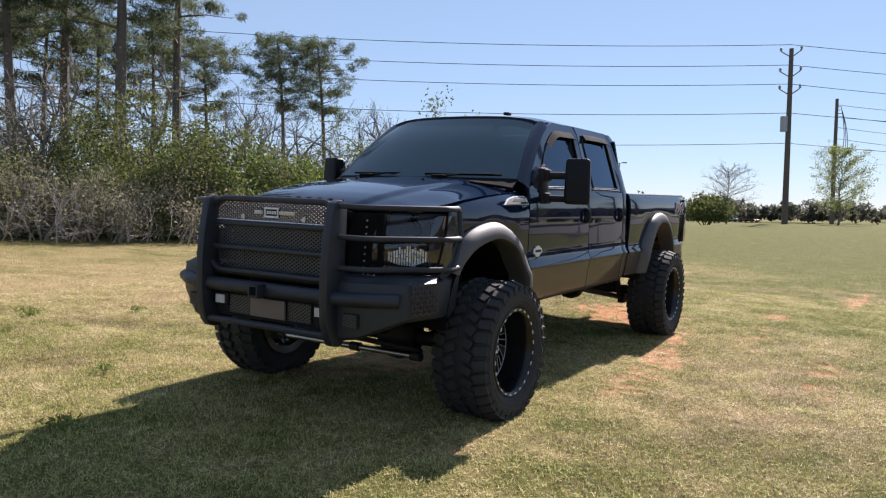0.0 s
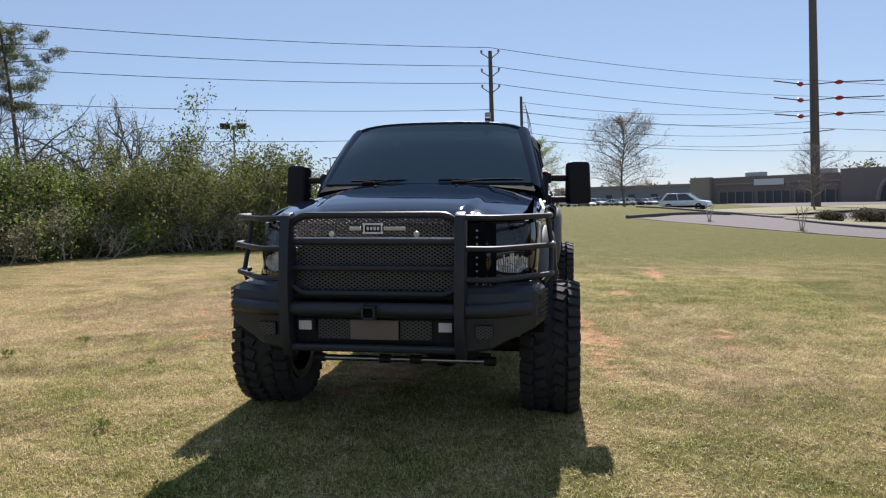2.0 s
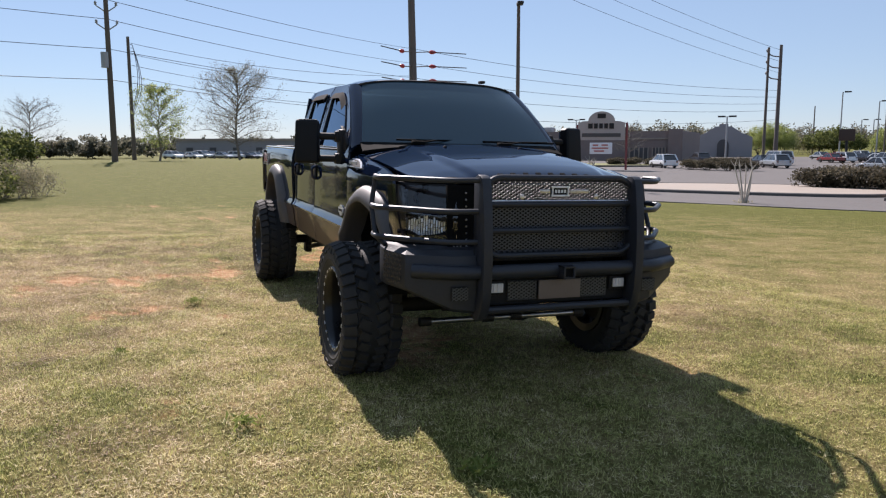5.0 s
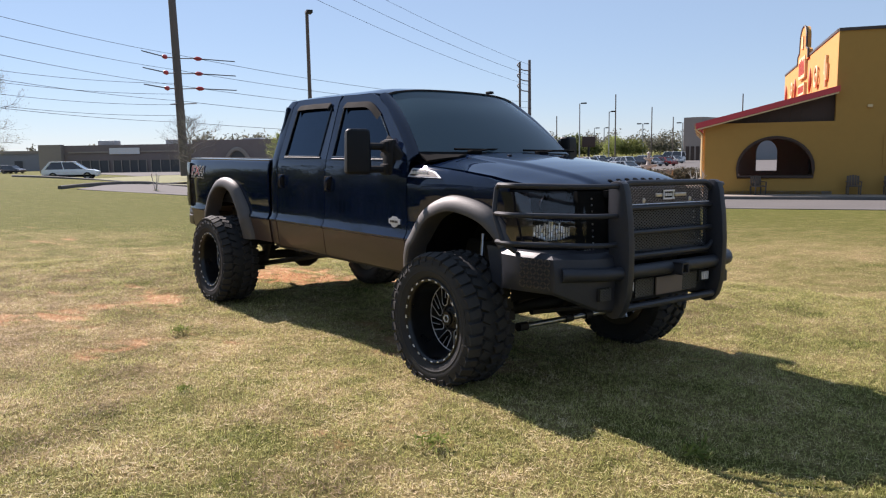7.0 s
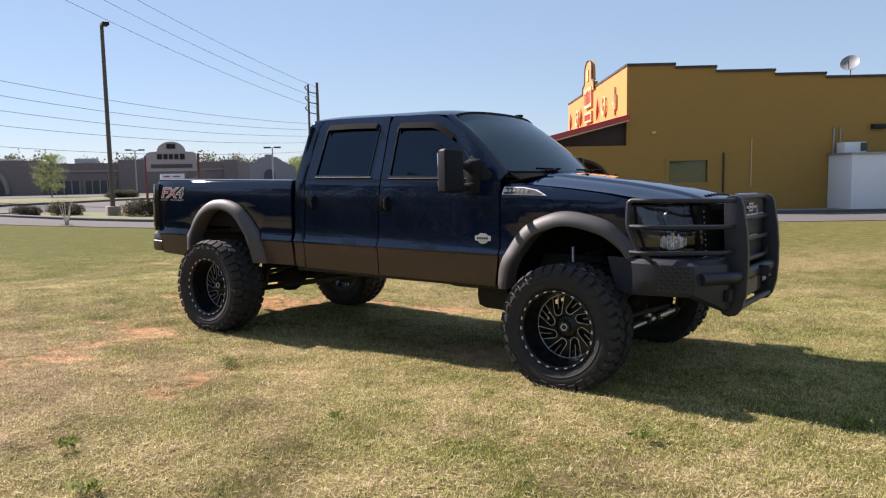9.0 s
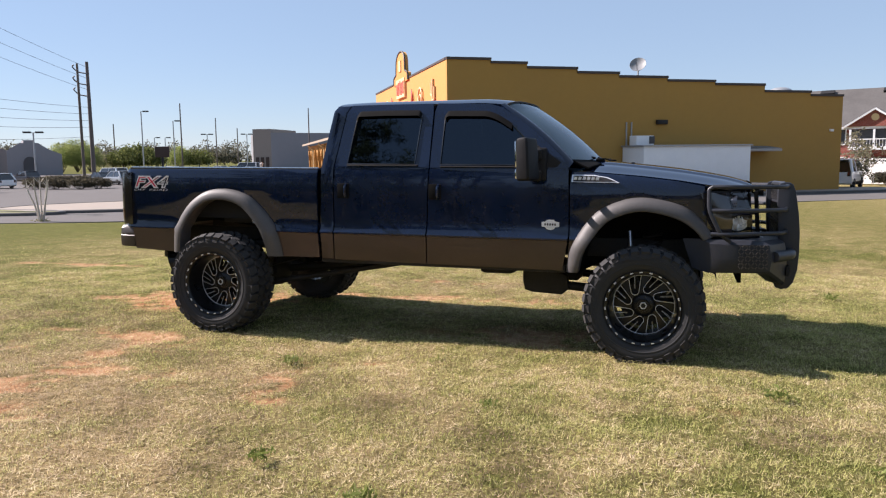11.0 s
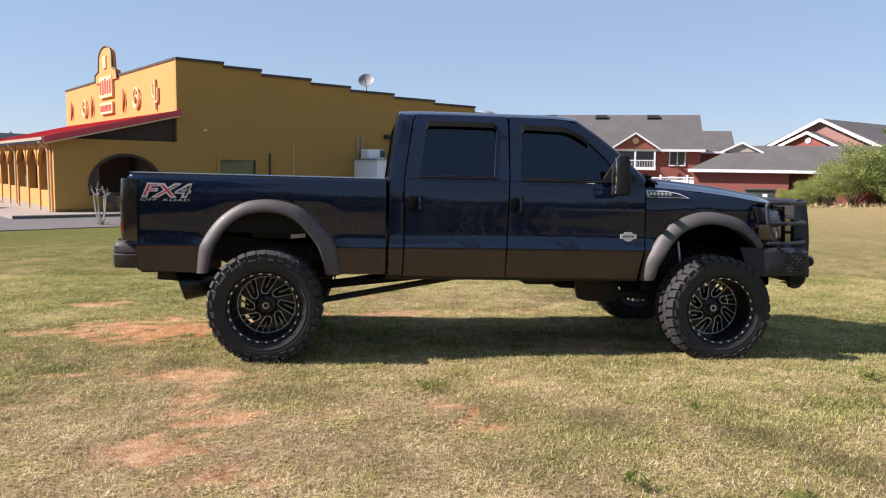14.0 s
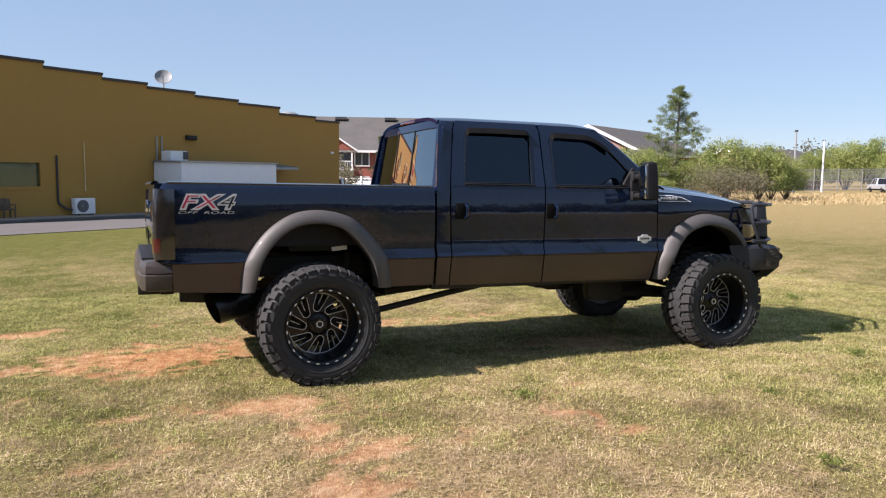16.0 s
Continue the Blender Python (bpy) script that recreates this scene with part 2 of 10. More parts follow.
def lerp_table(table, z):
    if z <= table[0][0]:
        return table[0][1]
    for (a, p), (b, q) in zip(table, table[1:]):
        if z <= b:
            return p + (q - p) * (z - a) / (b - a)
    return table[-1][1]


def text_part(name, body, size, m, material, parent=None, label="", extrude=0.002, shear=0.0, bold=0.0, width=None):
    cu = bpy.data.curves.new(name, "FONT")
    cu.body, cu.size, cu.extrude, cu.align_x, cu.align_y, cu.shear, cu.offset = body, size, extrude, "CENTER", "CENTER", shear, bold
    tmp = new(name, cu)
    me = bpy.data.meshes.new_from_object(tmp.evaluated_get(bpy.context.evaluated_depsgraph_get()))
    bpy.data.objects.remove(tmp)
    me.materials.clear()
    me.materials.append(material)
    if width:
        xs = [v.co.x for v in me.vertices]
        k = width / (max(xs) - min(xs))
        for v in me.vertices:
            v.co.x *= k
    ob = new(name, me)
    ob.matrix_basis = m
    if parent is not None:
        ob.parent = parent
    if label:
        ob["label"] = label
    return ob

# ---- ground ----
def gz(x, y):
    """Height of the gently sloping ground."""
    q = -0.5379 * x + 0.843 * y
    near = math.exp(-(x * x + y * y) / 150)
    t = min(1.0, max(0.0, (-x - 10) / 40))
    crest = 1.15 * t * t * (3 - 2 * t) * math.exp(-((y - 1) / 14) ** 4) * math.exp(-max(0.0, -x - 75) / 40)
    return crest - 0.033 * 36 * math.tanh(q / 36) + (-0.0268 * x + 0.0038 * y) * near


# bare red clay patches: middle, half sizes, heading, strength
CLAY = [(-1.2, 0.32, 0.75, 0.48, 18, 1.9), (-1.95, 0.15, 0.40, 0.16, 0, 1.0), (-2.25, 2.05, 0.42, 0.14, 10, 0.9), (-1.0, -1.52, 0.40, 0.13, 5, 0.95), (-0.25, -2.45, 0.20, 0.42, 10, 0.95),
        (-0.08, -2.72, 0.30, 0.15, 25, 1.25), (-0.38, -3.25, 0.26, 0.16, 40, 1.5), (0.58, -2.72, 0.30, 0.16, 0, 1.0), (1.5, -2.5, 0.17, 0.36, 10, 1.15), (-0.45, -1.55, 0.55, 0.12, 5, 0.8),
        (0.2, -1.85, 0.35, 0.11, 0, 0.8), (1.17, 1.50, 0.62, 0.15, 4, 1.1), (2.5, 1.53, 0.45, 0.14, 0, 1.1), (1.1, 2.87, 0.75, 0.15, 4, 0.9), (-0.6, 2.0, 0.9, 0.18, 6, 0.75),
        (-5.5, 2.8, 1.1, 0.14, 0, 1.2), (3.3, -0.6, 0.55, 0.30, 5, 1.1), (0.8, 1.30, 0.70, 0.10, 0, 1.0), (1.9, -1.75, 0.35, 0.10, 0, 0.6), (-1.5, -2.4, 0.6, 0.14, 20, 0.7),
        (-2.6, -1.0, 0.7, 0.14, 12, 0.6), (0.1, -3.7, 0.35, 0.16, 20, 0.8), (2.5, -0.2, 1.2, 0.28, 0, 0.6), (4.6, 1.2, 0.7, 0.22, -10, 0.6)]


def clay(x, y):
    """How bare the ground is, 0 to 1."""
    d = 0.0
    for cx, cy, a, b, h, k in CLAY:
        dx, dy = x - cx, y - cy
        if abs(dx) > 3.5 * a + b or abs(dy) > 3.5 * a + b:
            continue
        c, s = math.cos(radians(h)), math.sin(radians(h))
        u, v = (dx * c + dy * s) / (a * 1.25), (-dx * s + dy * c) / (b * 1.3)
        d += k * math.exp(-(u * u + v * v) * 0.8)
    bare = noise.fractal(Vector((x * 0.55, y * 0.9, 5.5)), 0.7, 2.2, 4) - 0.10 * abs(y + 2.2)
    d = max(d, 0.75 * max(0.0, bare - 0.05) + 0.2 * d)
    if d > 0.02:
        p = Vector((x * 1.3, y * 1.3, 0))
        n = noise.fractal(p, 0.7, 2.2, 5)
        f = noise.fractal(Vector((x * 6.0, y * 6.0, 2.0)), 0.6, 2.1, 4)
        d = d * (0.66 + 0.75 * n + 0.95 * f)
    return max(0.0, min(1.0, (d - 0.22) * 1.45))


def dryness(x, y):
    """How straw-coloured the grass is; further off it evens out."""
    n = noise.fractal(Vector((x * 0.22, y * 0.22, 3.1)), 0.8, 2.1, 4)
    m = noise.fractal(Vector((x * 1.7, y * 1.7, 7.7)), 0.8, 2.1, 3)
    k = noise.fractal(Vector((x * 4.5, y * 4.5, 1.7)), 0.7, 2.1, 3)
    far = 1 - math.exp(-(((x - 2) / 14) ** 4 + ((y + 1) / 14) ** 4))
    near = 0.54 - 0.05 * (1 + math.tanh((x - 4.3) / 1.2)) + 0.50 * n + 0.40 * m + 0.28 * k + 0.20 * math.tanh((-1.5 - y) / 3) * (0.45 - 0.55 * math.tanh((x - 2.0) / 1.8)) + 0.22 * math.exp(-(((x + 0.6) / 2.0) ** 2 + ((y + 3.4) / 1.6) ** 2))
    away = 0.15 + 0.26 * math.tanh((x - 2) / 12) + 0.38 * max(0.0, math.tanh((x - 9) / 12))
    return max(0.0, min(1.0, near + (away - near) * far))


def axis_points(lo, hi, step, far, grow):
    mid = [lo + step * k for k in range(int(round((hi - lo) / step)) + 1)]
    up, d = [], step
    p = mid[-1]
    while p < far:
        d *= grow
        p += d
        up.append(p)
    dn, d = [], step
    p = mid[0]
    while p > -far:
        d *= grow
        p -= d
        dn.append(p)
    return dn[::-1] + mid + up


LOT_EDGE = [(-140, -85), (-75, -42), (-58, -22.8), (-53, -14), (-46, -4.5), (-40.5, 4), (-38.5, 10.5), (-37.5, 13.0), (-36, 13.4), (-9, 13.4)]
gx, gy = axis_points(-5.0, 9.5, 0.09, 2600, 1.13), axis_points(-6.5, 5.0, 0.09, 2600, 1.13)
verts, cols = [], []
for x in gx:
    for y in gy:
        near = math.exp(-((x - 2) ** 2 + y * y) / 220)
        c = clay(x, y) if near > 0.3 else 0.0
        z = gz(x, y) + near * (0.022 * noise.noise(Vector((x * 2.1, y * 2.1, 0))) + 0.012 * noise.noise(Vector((x * 7, y * 7, 4)))) - 0.012 * c
        if abs(x) + abs(y) < 60:
            z += 0.03 * noise.noise(Vector((x * 0.35, y * 0.35, 9)))
        if x < -14:                                # bed of the paved lot
            u, v = (x + 9.5) * 0.843 + (y - 36.1) * 0.5379, (x + 9.5) * 0.5379 - (y - 36.1) * 0.843
            z -= 0.12 * max(0.0, min(1.0, (lerp_table(LOT_EDGE, u) - v - 1.0) / 2.0)) if -138 < u < -9 and v > -150 else 0.0
        verts.append((x, y, z - 0.012))
        cols.append((c, dryness(x, y), 0.50 + 0.50 * math.exp(-((x + 1.2) / 1.1) ** 2 - ((y - 0.3) / 0.9) ** 2) + 0.3 * max(-1.0, noise.noise(Vector((x * 1.1, y * 1.1, 3.3)))), 1))
ny = len(gy)
faces = [(i * ny + j, (i + 1) * ny + j, (i + 1) * ny + j + 1, i * ny + j + 1) for i in range(len(gx) - 1) for j in range(ny - 1)]
me = bpy.data.meshes.new("ground")
me.from_pydata(verts, [], faces)
at = me.color_attributes.new("cover", "FLOAT_COLOR", "POINT")
at.data.foreach_set("color", [c for q in cols for c in q])
me.shade_smooth()

m, n, l, p = mat_base("grass_and_clay")
va = n.new("ShaderNodeVertexColor")
va.layer_name = "cover"
sep = n.new("ShaderNodeSeparateColor")
l.new(va.outputs[0], sep.inputs[0])
fine, mid_t = tex(n, l, 30, 10, 0.88, "World"), tex(n, l, 2.6, 9, 0.72, "World")
green = ramp(n, l, fine, [(0.38, (0.032, 0.035, 0.010)), (0.50, (0.098, 0.101, 0.024)), (0.64, (0.178, 0.178, 0.048))])
straw = ramp(n, l, fine, [(0.38, (0.075, 0.052, 0.024)), (0.50, (0.31, 0.230, 0.110)), (0.64, (0.54, 0.43, 0.24))])
soil = tex(n, l, 7, 12, 0.85, "World")
red_c = ramp(n, l, soil, [(0.36, (0.19, 0.078, 0.034)), (0.45, (0.37, 0.158, 0.066)), (0.54, (0.48, 0.250, 0.118)), (0.64, (0.58, 0.385, 0.225))])
sandy = ramp(n, l, soil, [(0.36, (0.19, 0.115, 0.062)), (0.45, (0.35, 0.220, 0.122)), (0.54, (0.47, 0.330, 0.200)), (0.64, (0.60, 0.460, 0.305))])
hue = n.new("ShaderNodeMix")
hue.data_type = "RGBA"
l.new(sep.outputs[2], hue.inputs[0])
l.new(sandy, hue.inputs[6])
l.new(red_c, hue.inputs[7])
red_c = hue.outputs[2]
dry = n.new("ShaderNodeMath")
dry.operation = "MULTIPLY_ADD"
dry.inputs[1].default_value, dry.inputs[2].default_value = 1.5, -0.75
l.new(mid_t, dry.inputs[0])
dsum = n.new("ShaderNodeMath")
dsum.operation, dsum.use_clamp = "ADD", True
l.new(dry.outputs[0], dsum.inputs[0])
l.new(sep.outputs[1], dsum.inputs[1])
mx1, mx2 = n.new("ShaderNodeMix"), n.new("ShaderNodeMix")
for q in (mx1, mx2):
    q.data_type = "RGBA"
l.new(dsum.outputs[0], mx1.inputs[0])
l.new(green, mx1.inputs[6])
l.new(straw, mx1.inputs[7])
cm = n.new("ShaderNodeMath")
cm.operation, cm.use_clamp = "MULTIPLY_ADD", True
cm.inputs[1].default_value = 1.5
l.new(sep.outputs[0], cm.inputs[0])
cn = n.new("ShaderNodeMath")
cn.operation = "MULTIPLY_ADD"
cn.inputs[1].default_value, cn.inputs[2].default_value = 4.2, -2.35
l.new(fine, cn.inputs[0])
l.new(cn.outputs[0], cm.inputs[2])
cm2 = n.new("ShaderNodeMath")
cm2.operation, cm2.use_clamp = "MULTIPLY", True
l.new(cm.outputs[0], cm2.inputs[0])
sm = n.new("ShaderNodeMapRange")
sm.inputs["From Max"].default_value = 0.15
l.new(sep.outputs[0], sm.inputs[0])
l.new(sm.outputs[0], cm2.inputs[1])
l.new(cm2.outputs[0], mx2.inputs[0])
l.new(mx1.outputs[2], mx2.inputs[6])
l.new(red_c, mx2.inputs[7])
l.new(mx2.outputs[2], p.inputs["Base Color"])
p.inputs["Roughness"].default_value, p.inputs["Specular IOR Level"].default_value = 0.95, 0.06
bp = n.new("ShaderNodeBump")
bp.inputs["Strength"].default_value, bp.inputs["Distance"].default_value = 0.8, 0.03
l.new(fine, bp.inputs["Height"])
l.new(bp.outputs[0], p.inputs["Normal"])
M["ground"] = m
me.materials.append(m)
ground = tagged(new("ground", me), "patchy mown grass, straw and bare red clay", "ground", kind="structure")

# local frame of the restaurant: u along its long wall, v out from it towards the field
C0, UA, VN = Vector((-9.5, 36.1, 0)), Vector((0.843, 0.5379, 0)), Vector((0.5379, -0.843, 0))


def uv(u, v, z=0.0):
    q = C0 + UA * u + VN * v
    return Vector((q.x, q.y, z))


def uv_ground(u, v, h=0.0):
    q = uv(u, v)
    return Vector((q.x, q.y, gz(q.x, q.y) + h))


def sheet(name, u0, u1, v0, v1, h, material, label, cat, step=2.0, thick=0.25):
    bm = bmesh.new()
    top = (lambda u: lerp_table(v1, u)) if isinstance(v1, list) else (lambda u: v1)
    grid(bm, max(1, int((u1 - u0) / step)), max(1, int((top(u1) - v0) / step)), lambda a, b: uv_ground(u0 + (u1 - u0) * a, v0 + (top(u0 + (u1 - u0) * a) - v0) * b, h))
    bmesh.ops.recalc_face_normals(bm, faces=bm.faces)
    r = bmesh.ops.extrude_face_region(bm, geom=bm.faces[:])
    bmesh.ops.translate(bm, verts=[g for g in r["geom"] if isinstance(g, bmesh.types.BMVert)], vec=(0, 0, -thick))
    return tagged(part(name, bm, material, None, smooth=30), label, cat, kind="structure")

# ---- materials of the surroundings ----
M["asphalt"] = plain("worn_asphalt", (0.118, 0.111, 0.107), 0.95, 0, 0.14, 0.5, 0.2, 40, spec=0.15)
M["concrete"] = plain("pale_concrete", (0.25, 0.212, 0.175), 0.85, 0, 0.12, 1.2, 0.15, 50)
M["kerb"] = plain("weathered_kerb", (0.10, 0.095, 0.09), 0.9, 0, 0.25, 2.0, 0.15, 50)
M["yellow"] = plain("ochre_stucco", (0.36, 0.205, 0.046), 0.85, 0, 0.07, 0.35, 0.25, 30)
M["orange"] = plain("orange_stucco", (0.48, 0.24, 0.06), 0.85, 0, 0.07, 0.35, 0.25, 30)
M["coping"] = plain("dark_coping", (0.045, 0.035, 0.03), 0.6, 0, 0.2, 3)
M["red_metal"] = plain("red_roof_edge", (0.52, 0.050, 0.060), 0.5, 0, 0.12, 2)
M["cream"] = plain("cream_paint", (0.62, 0.47, 0.25), 0.7, 0, 0.08, 2)
M["dark_wood"] = plain("dark_porch_wood", (0.045, 0.026, 0.018), 0.7, 0, 0.25, 4)
M["white"] = plain("white_paint", (0.74, 0.75, 0.76), 0.6, 0, 0.05, 2)
M["vinyl"] = plain("white_vinyl_fence", (0.78, 0.78, 0.77), 0.45, 0, 0.05, 1)
M["blue"] = plain("blue_door_paint", (0.06, 0.26, 0.62), 0.5, 0, 0.1, 2)
M["grey_metal"] = plain("grey_galvanised_metal", (0.33, 0.34, 0.35), 0.5, 0.5, 0.15, 3)
M["green_glass"] = plain("green_window_film", (0.07, 0.10, 0.05), 0.12, 0, 0.2, 2, coat=0.6)
M["taupe"] = plain("taupe_wall_panel", (0.27, 0.225, 0.19), 0.85, 0, 0.08, 0.15)
M["mall"] = plain("brown_block_wall", (0.19, 0.15, 0.138), 0.85, 0, 0.14, 0.12)
M["mall_dark"] = plain("dark_store_front", (0.05, 0.05, 0.055), 0.4, 0, 0.2, 0.3)
M["shingle"] = plain("grey_roof_shingles", (0.095, 0.090, 0.086), 0.95, 0, 0.25, 0.5, 0.2, 9, spec=0.2)
M["wood_pole"] = plain("weathered_pole_wood", (0.105, 0.085, 0.07), 0.85, 0, 0.25, 2)
M["steel_pole"] = plain("weathering_steel_pole", (0.115, 0.095, 0.085), 0.7, 0.2, 0.2, 0.5)
M["wire"] = plain("black_wire", (0.03, 0.03, 0.032), 0.6, 0, 0.1, 2)
M["insulator"] = plain("red_insulator", (0.42, 0.03, 0.03), 0.4, 0, 0.1, 2)
M["sign_face"] = plain("pale_sign_face", (0.38, 0.335, 0.305), 0.7, 0, 0.08, 1)
M["sign_red"] = plain("maroon_post", (0.20, 0.045, 0.045), 0.6, 0, 0.1, 1)
M["bark"] = plain("grey_brown_bark", (0.10, 0.078, 0.062), 0.95, 0, 0.35, 6, 0.3, 20)
M["pine_bark"] = plain("dark_pine_bark", (0.105, 0.088, 0.075), 0.95, 0, 0.35, 5, 0.3, 16)
M["twig"] = plain("grey_twigs", (0.165, 0.145, 0.128), 0.95, 0, 0.3, 5)
M["straw_grass"] = plain("straw", (0.38, 0.29, 0.15), 0.9, 0, 0.25, 8)


def brick_mat(name, c1, c2, mortar, scale):
    m, n, l, p = mat_base(name)
    tc, br = n.new("ShaderNodeTexCoord"), n.new("ShaderNodeTexBrick")
    mp = n.new("ShaderNodeMapping")
    mp.inputs["Rotation"].default_value = (radians(90), 0, 0)
    l.new(tc.outputs["Object"], mp.inputs[0])
    l.new(mp.outputs[0], br.inputs["Vector"])
    br.inputs["Color1"].default_value, br.inputs["Color2"].default_value, br.inputs["Mortar"].default_value = (*c1, 1), (*c2, 1), (*mortar, 1)
    br.inputs["Scale"].default_value, br.inputs["Mortar Size"].default_value = scale, 0.012
    l.new(br.outputs[0], p.inputs["Base Color"])
    p.inputs["Roughness"].default_value = 0.9
    return m


M["brick"] = brick_mat("red_brick", (0.27, 0.065, 0.045), (0.20, 0.05, 0.038), (0.28, 0.2, 0.17), 4.5)


def leaf_mat(name, stops, rough=0.6, trans=0.45):
    """Leaves whose colour varies from leaf to leaf, with light passing through."""
    m, n, l, p = mat_base(name)
    g = n.new("ShaderNodeNewGeometry")
    oi = n.new("ShaderNodeObjectInfo")
    ad = n.new("ShaderNodeMath")
    ad.operation = "MULTIPLY_ADD"
    ad.inputs[1].default_value, ad.inputs[2].default_value = 0.25, -0.12
    l.new(oi.outputs["Random"], ad.inputs[0])
    sm = n.new("ShaderNodeMath")
    sm.operation, sm.use_clamp = "ADD", True
    l.new(g.outputs["Random Per Island"], sm.inputs[0])
    l.new(ad.outputs[0], sm.inputs[1])
    c = ramp(n, l, sm.outputs[0], stops)
    l.new(c, p.inputs["Base Color"])
    p.inputs["Roughness"].default_value, p.inputs["Specular IOR Level"].default_value = rough, 0.15
    tr, mx = n.new("ShaderNodeBsdfTranslucent"), n.new("ShaderNodeMixShader")
    l.new(c, tr.inputs[0])
    mx.inputs[0].default_value = trans
    l.new(p.outputs[0], mx.inputs[1])
    l.new(tr.outputs[0], mx.inputs[2])
    l.new(mx.outputs[0], n["Material Output"].inputs[0])
    return m


M["leaf"] = leaf_mat("shrub_leaves", [(0.0, (0.055, 0.070, 0.024)), (0.4, (0.105, 0.125, 0.038)), (0.75, (0.158, 0.178, 0.054)), (1.0, (0.215, 0.225, 0.080))], 0.75, 0.42)
M["leaf_fresh"] = leaf_mat("fresh_spring_leaves", [(0.0, (0.042, 0.078, 0.018)), (0.5, (0.118, 0.172, 0.036)), (1.0, (0.26, 0.295, 0.080))], trans=0.38)
M["leaf_dull"] = leaf_mat("dull_brush_leaves", [(0.0, (0.12, 0.115, 0.068)), (0.35, (0.175, 0.165, 0.100)), (0.7, (0.23, 0.21, 0.135)), (1.0, (0.29, 0.26, 0.18))], 0.8)
M["needle"] = leaf_mat("pine_needles", [(0.0, (0.045, 0.062, 0.036)), (0.5, (0.090, 0.115, 0.062)), (1.0, (0.17, 0.19, 0.10))], 0.7, 0.5)
M["far_leaf"] = leaf_mat("distant_foliage", [(0.0, (0.085, 0.088, 0.068)), (0.5, (0.13, 0.13, 0.092)), (1.0, (0.185, 0.172, 0.125))])
M["blade"] = leaf_mat("grass_blades", [(0.0, (0.075, 0.105, 0.022)), (0.3, (0.17, 0.185, 0.045)), (0.6, (0.33, 0.28, 0.12)), (1.0, (0.50, 0.42, 0.23))], 0.7, 0.3)
M["weed"] = leaf_mat("weed_leaves", [(0.0, (0.09, 0.12, 0.03)), (0.5, (0.18, 0.22, 0.055)), (1.0, (0.28, 0.31, 0.10))])
M["leaf_brown"] = leaf_mat("brownish_clipped_leaves", [(0.0, (0.035, 0.032, 0.022)), (0.5, (0.075, 0.066, 0.045)), (1.0, (0.13, 0.115, 0.075))])
M["tan_block"] = plain("tan_planter_block", (0.30, 0.235, 0.17), 0.9, 0, 0.2, 1.0, 0.2, 20)
M["porch_plaster"] = plain("taupe_porch_plaster", (0.13, 0.10, 0.085), 0.9, 0, 0.2, 1.2, 0.15, 25)
M["dish_grey"] = plain("weathered_dish_grey", (0.20, 0.21, 0.22), 0.6, 0.1, 0.2, 4)
M["pale_bark"] = plain("pale_smooth_bark", (0.42, 0.38, 0.33), 0.9, 0, 0.25, 6, 0.15, 30)
M["brush_twig"] = plain("grey_brown_stems", (0.40, 0.35, 0.31), 0.95, 0, 0.3, 5)
M["leaf_spring"] = leaf_mat("pale_spring_leaves", [(0.0, (0.11, 0.155, 0.040)), (0.5, (0.25, 0.30, 0.085)), (1.0, (0.45, 0.46, 0.18))])
M["needle_young"] = leaf_mat("young_pine_needles", [(0.0, (0.075, 0.115, 0.045)), (0.5, (0.16, 0.21, 0.085)), (1.0, (0.30, 0.33, 0.16))])

# ---- the pickup truck ----
# Built in its own frame: x ahead, y to its left, z up from the wheels' ground; it leans with the slope.
TILT_M = Matrix(((0.99996, -0.00022, 0.00899, 0), (0, 0.99971, 0.02399, 0), (-0.009, -0.02399, 0.99967, 0), (0, 0, 0, 1)))
truck = empty("pickup_truck", TILT_M, "lifted black crew-cab pickup truck with brown lower panels parked on grass", "truck")
CY = 0.025                                   # the body's middle line
X_REAR, X_FRONT, HUB_Z = 0.0, 3.967, 0.455

CAB_W = [(0.68, 0.925), (0.72, 0.945), (0.945, 0.978), (0.952, 0.990), (0.965, 0.990), (1.012, 0.963), (1.10, 0.960), (1.38, 0.962), (1.50, 0.952),
         (1.56, 0.942), (2.05, 0.800), (2.10, 0.770), (2.13, 0.73)]
BED_W = [(0.70, 0.95), (0.945, 0.985), (0.952, 1.000), (0.965, 1.000), (1.012, 0.977), (1.10, 0.982), (1.35, 0.992), (1.47, 0.985), (1.53, 0.968), (1.56, 0.945)]


def w_cab(x, z):
    return lerp_table(CAB_W, z)


def w_bed(x, z):
    r = max(0.0, (-1.06 - x) / 0.13)
    return lerp_table(BED_W, z) - 0.06 * r * r


def w_fender(x, z):
    t = min(1, max(0, (x - 3.35) / 1.2))
    top = max(0, z - 1.42)
    return lerp_table(CAB_W, min(z, 1.42)) - 0.055 * t * t - 0.5 * top - 2.0 * top * top


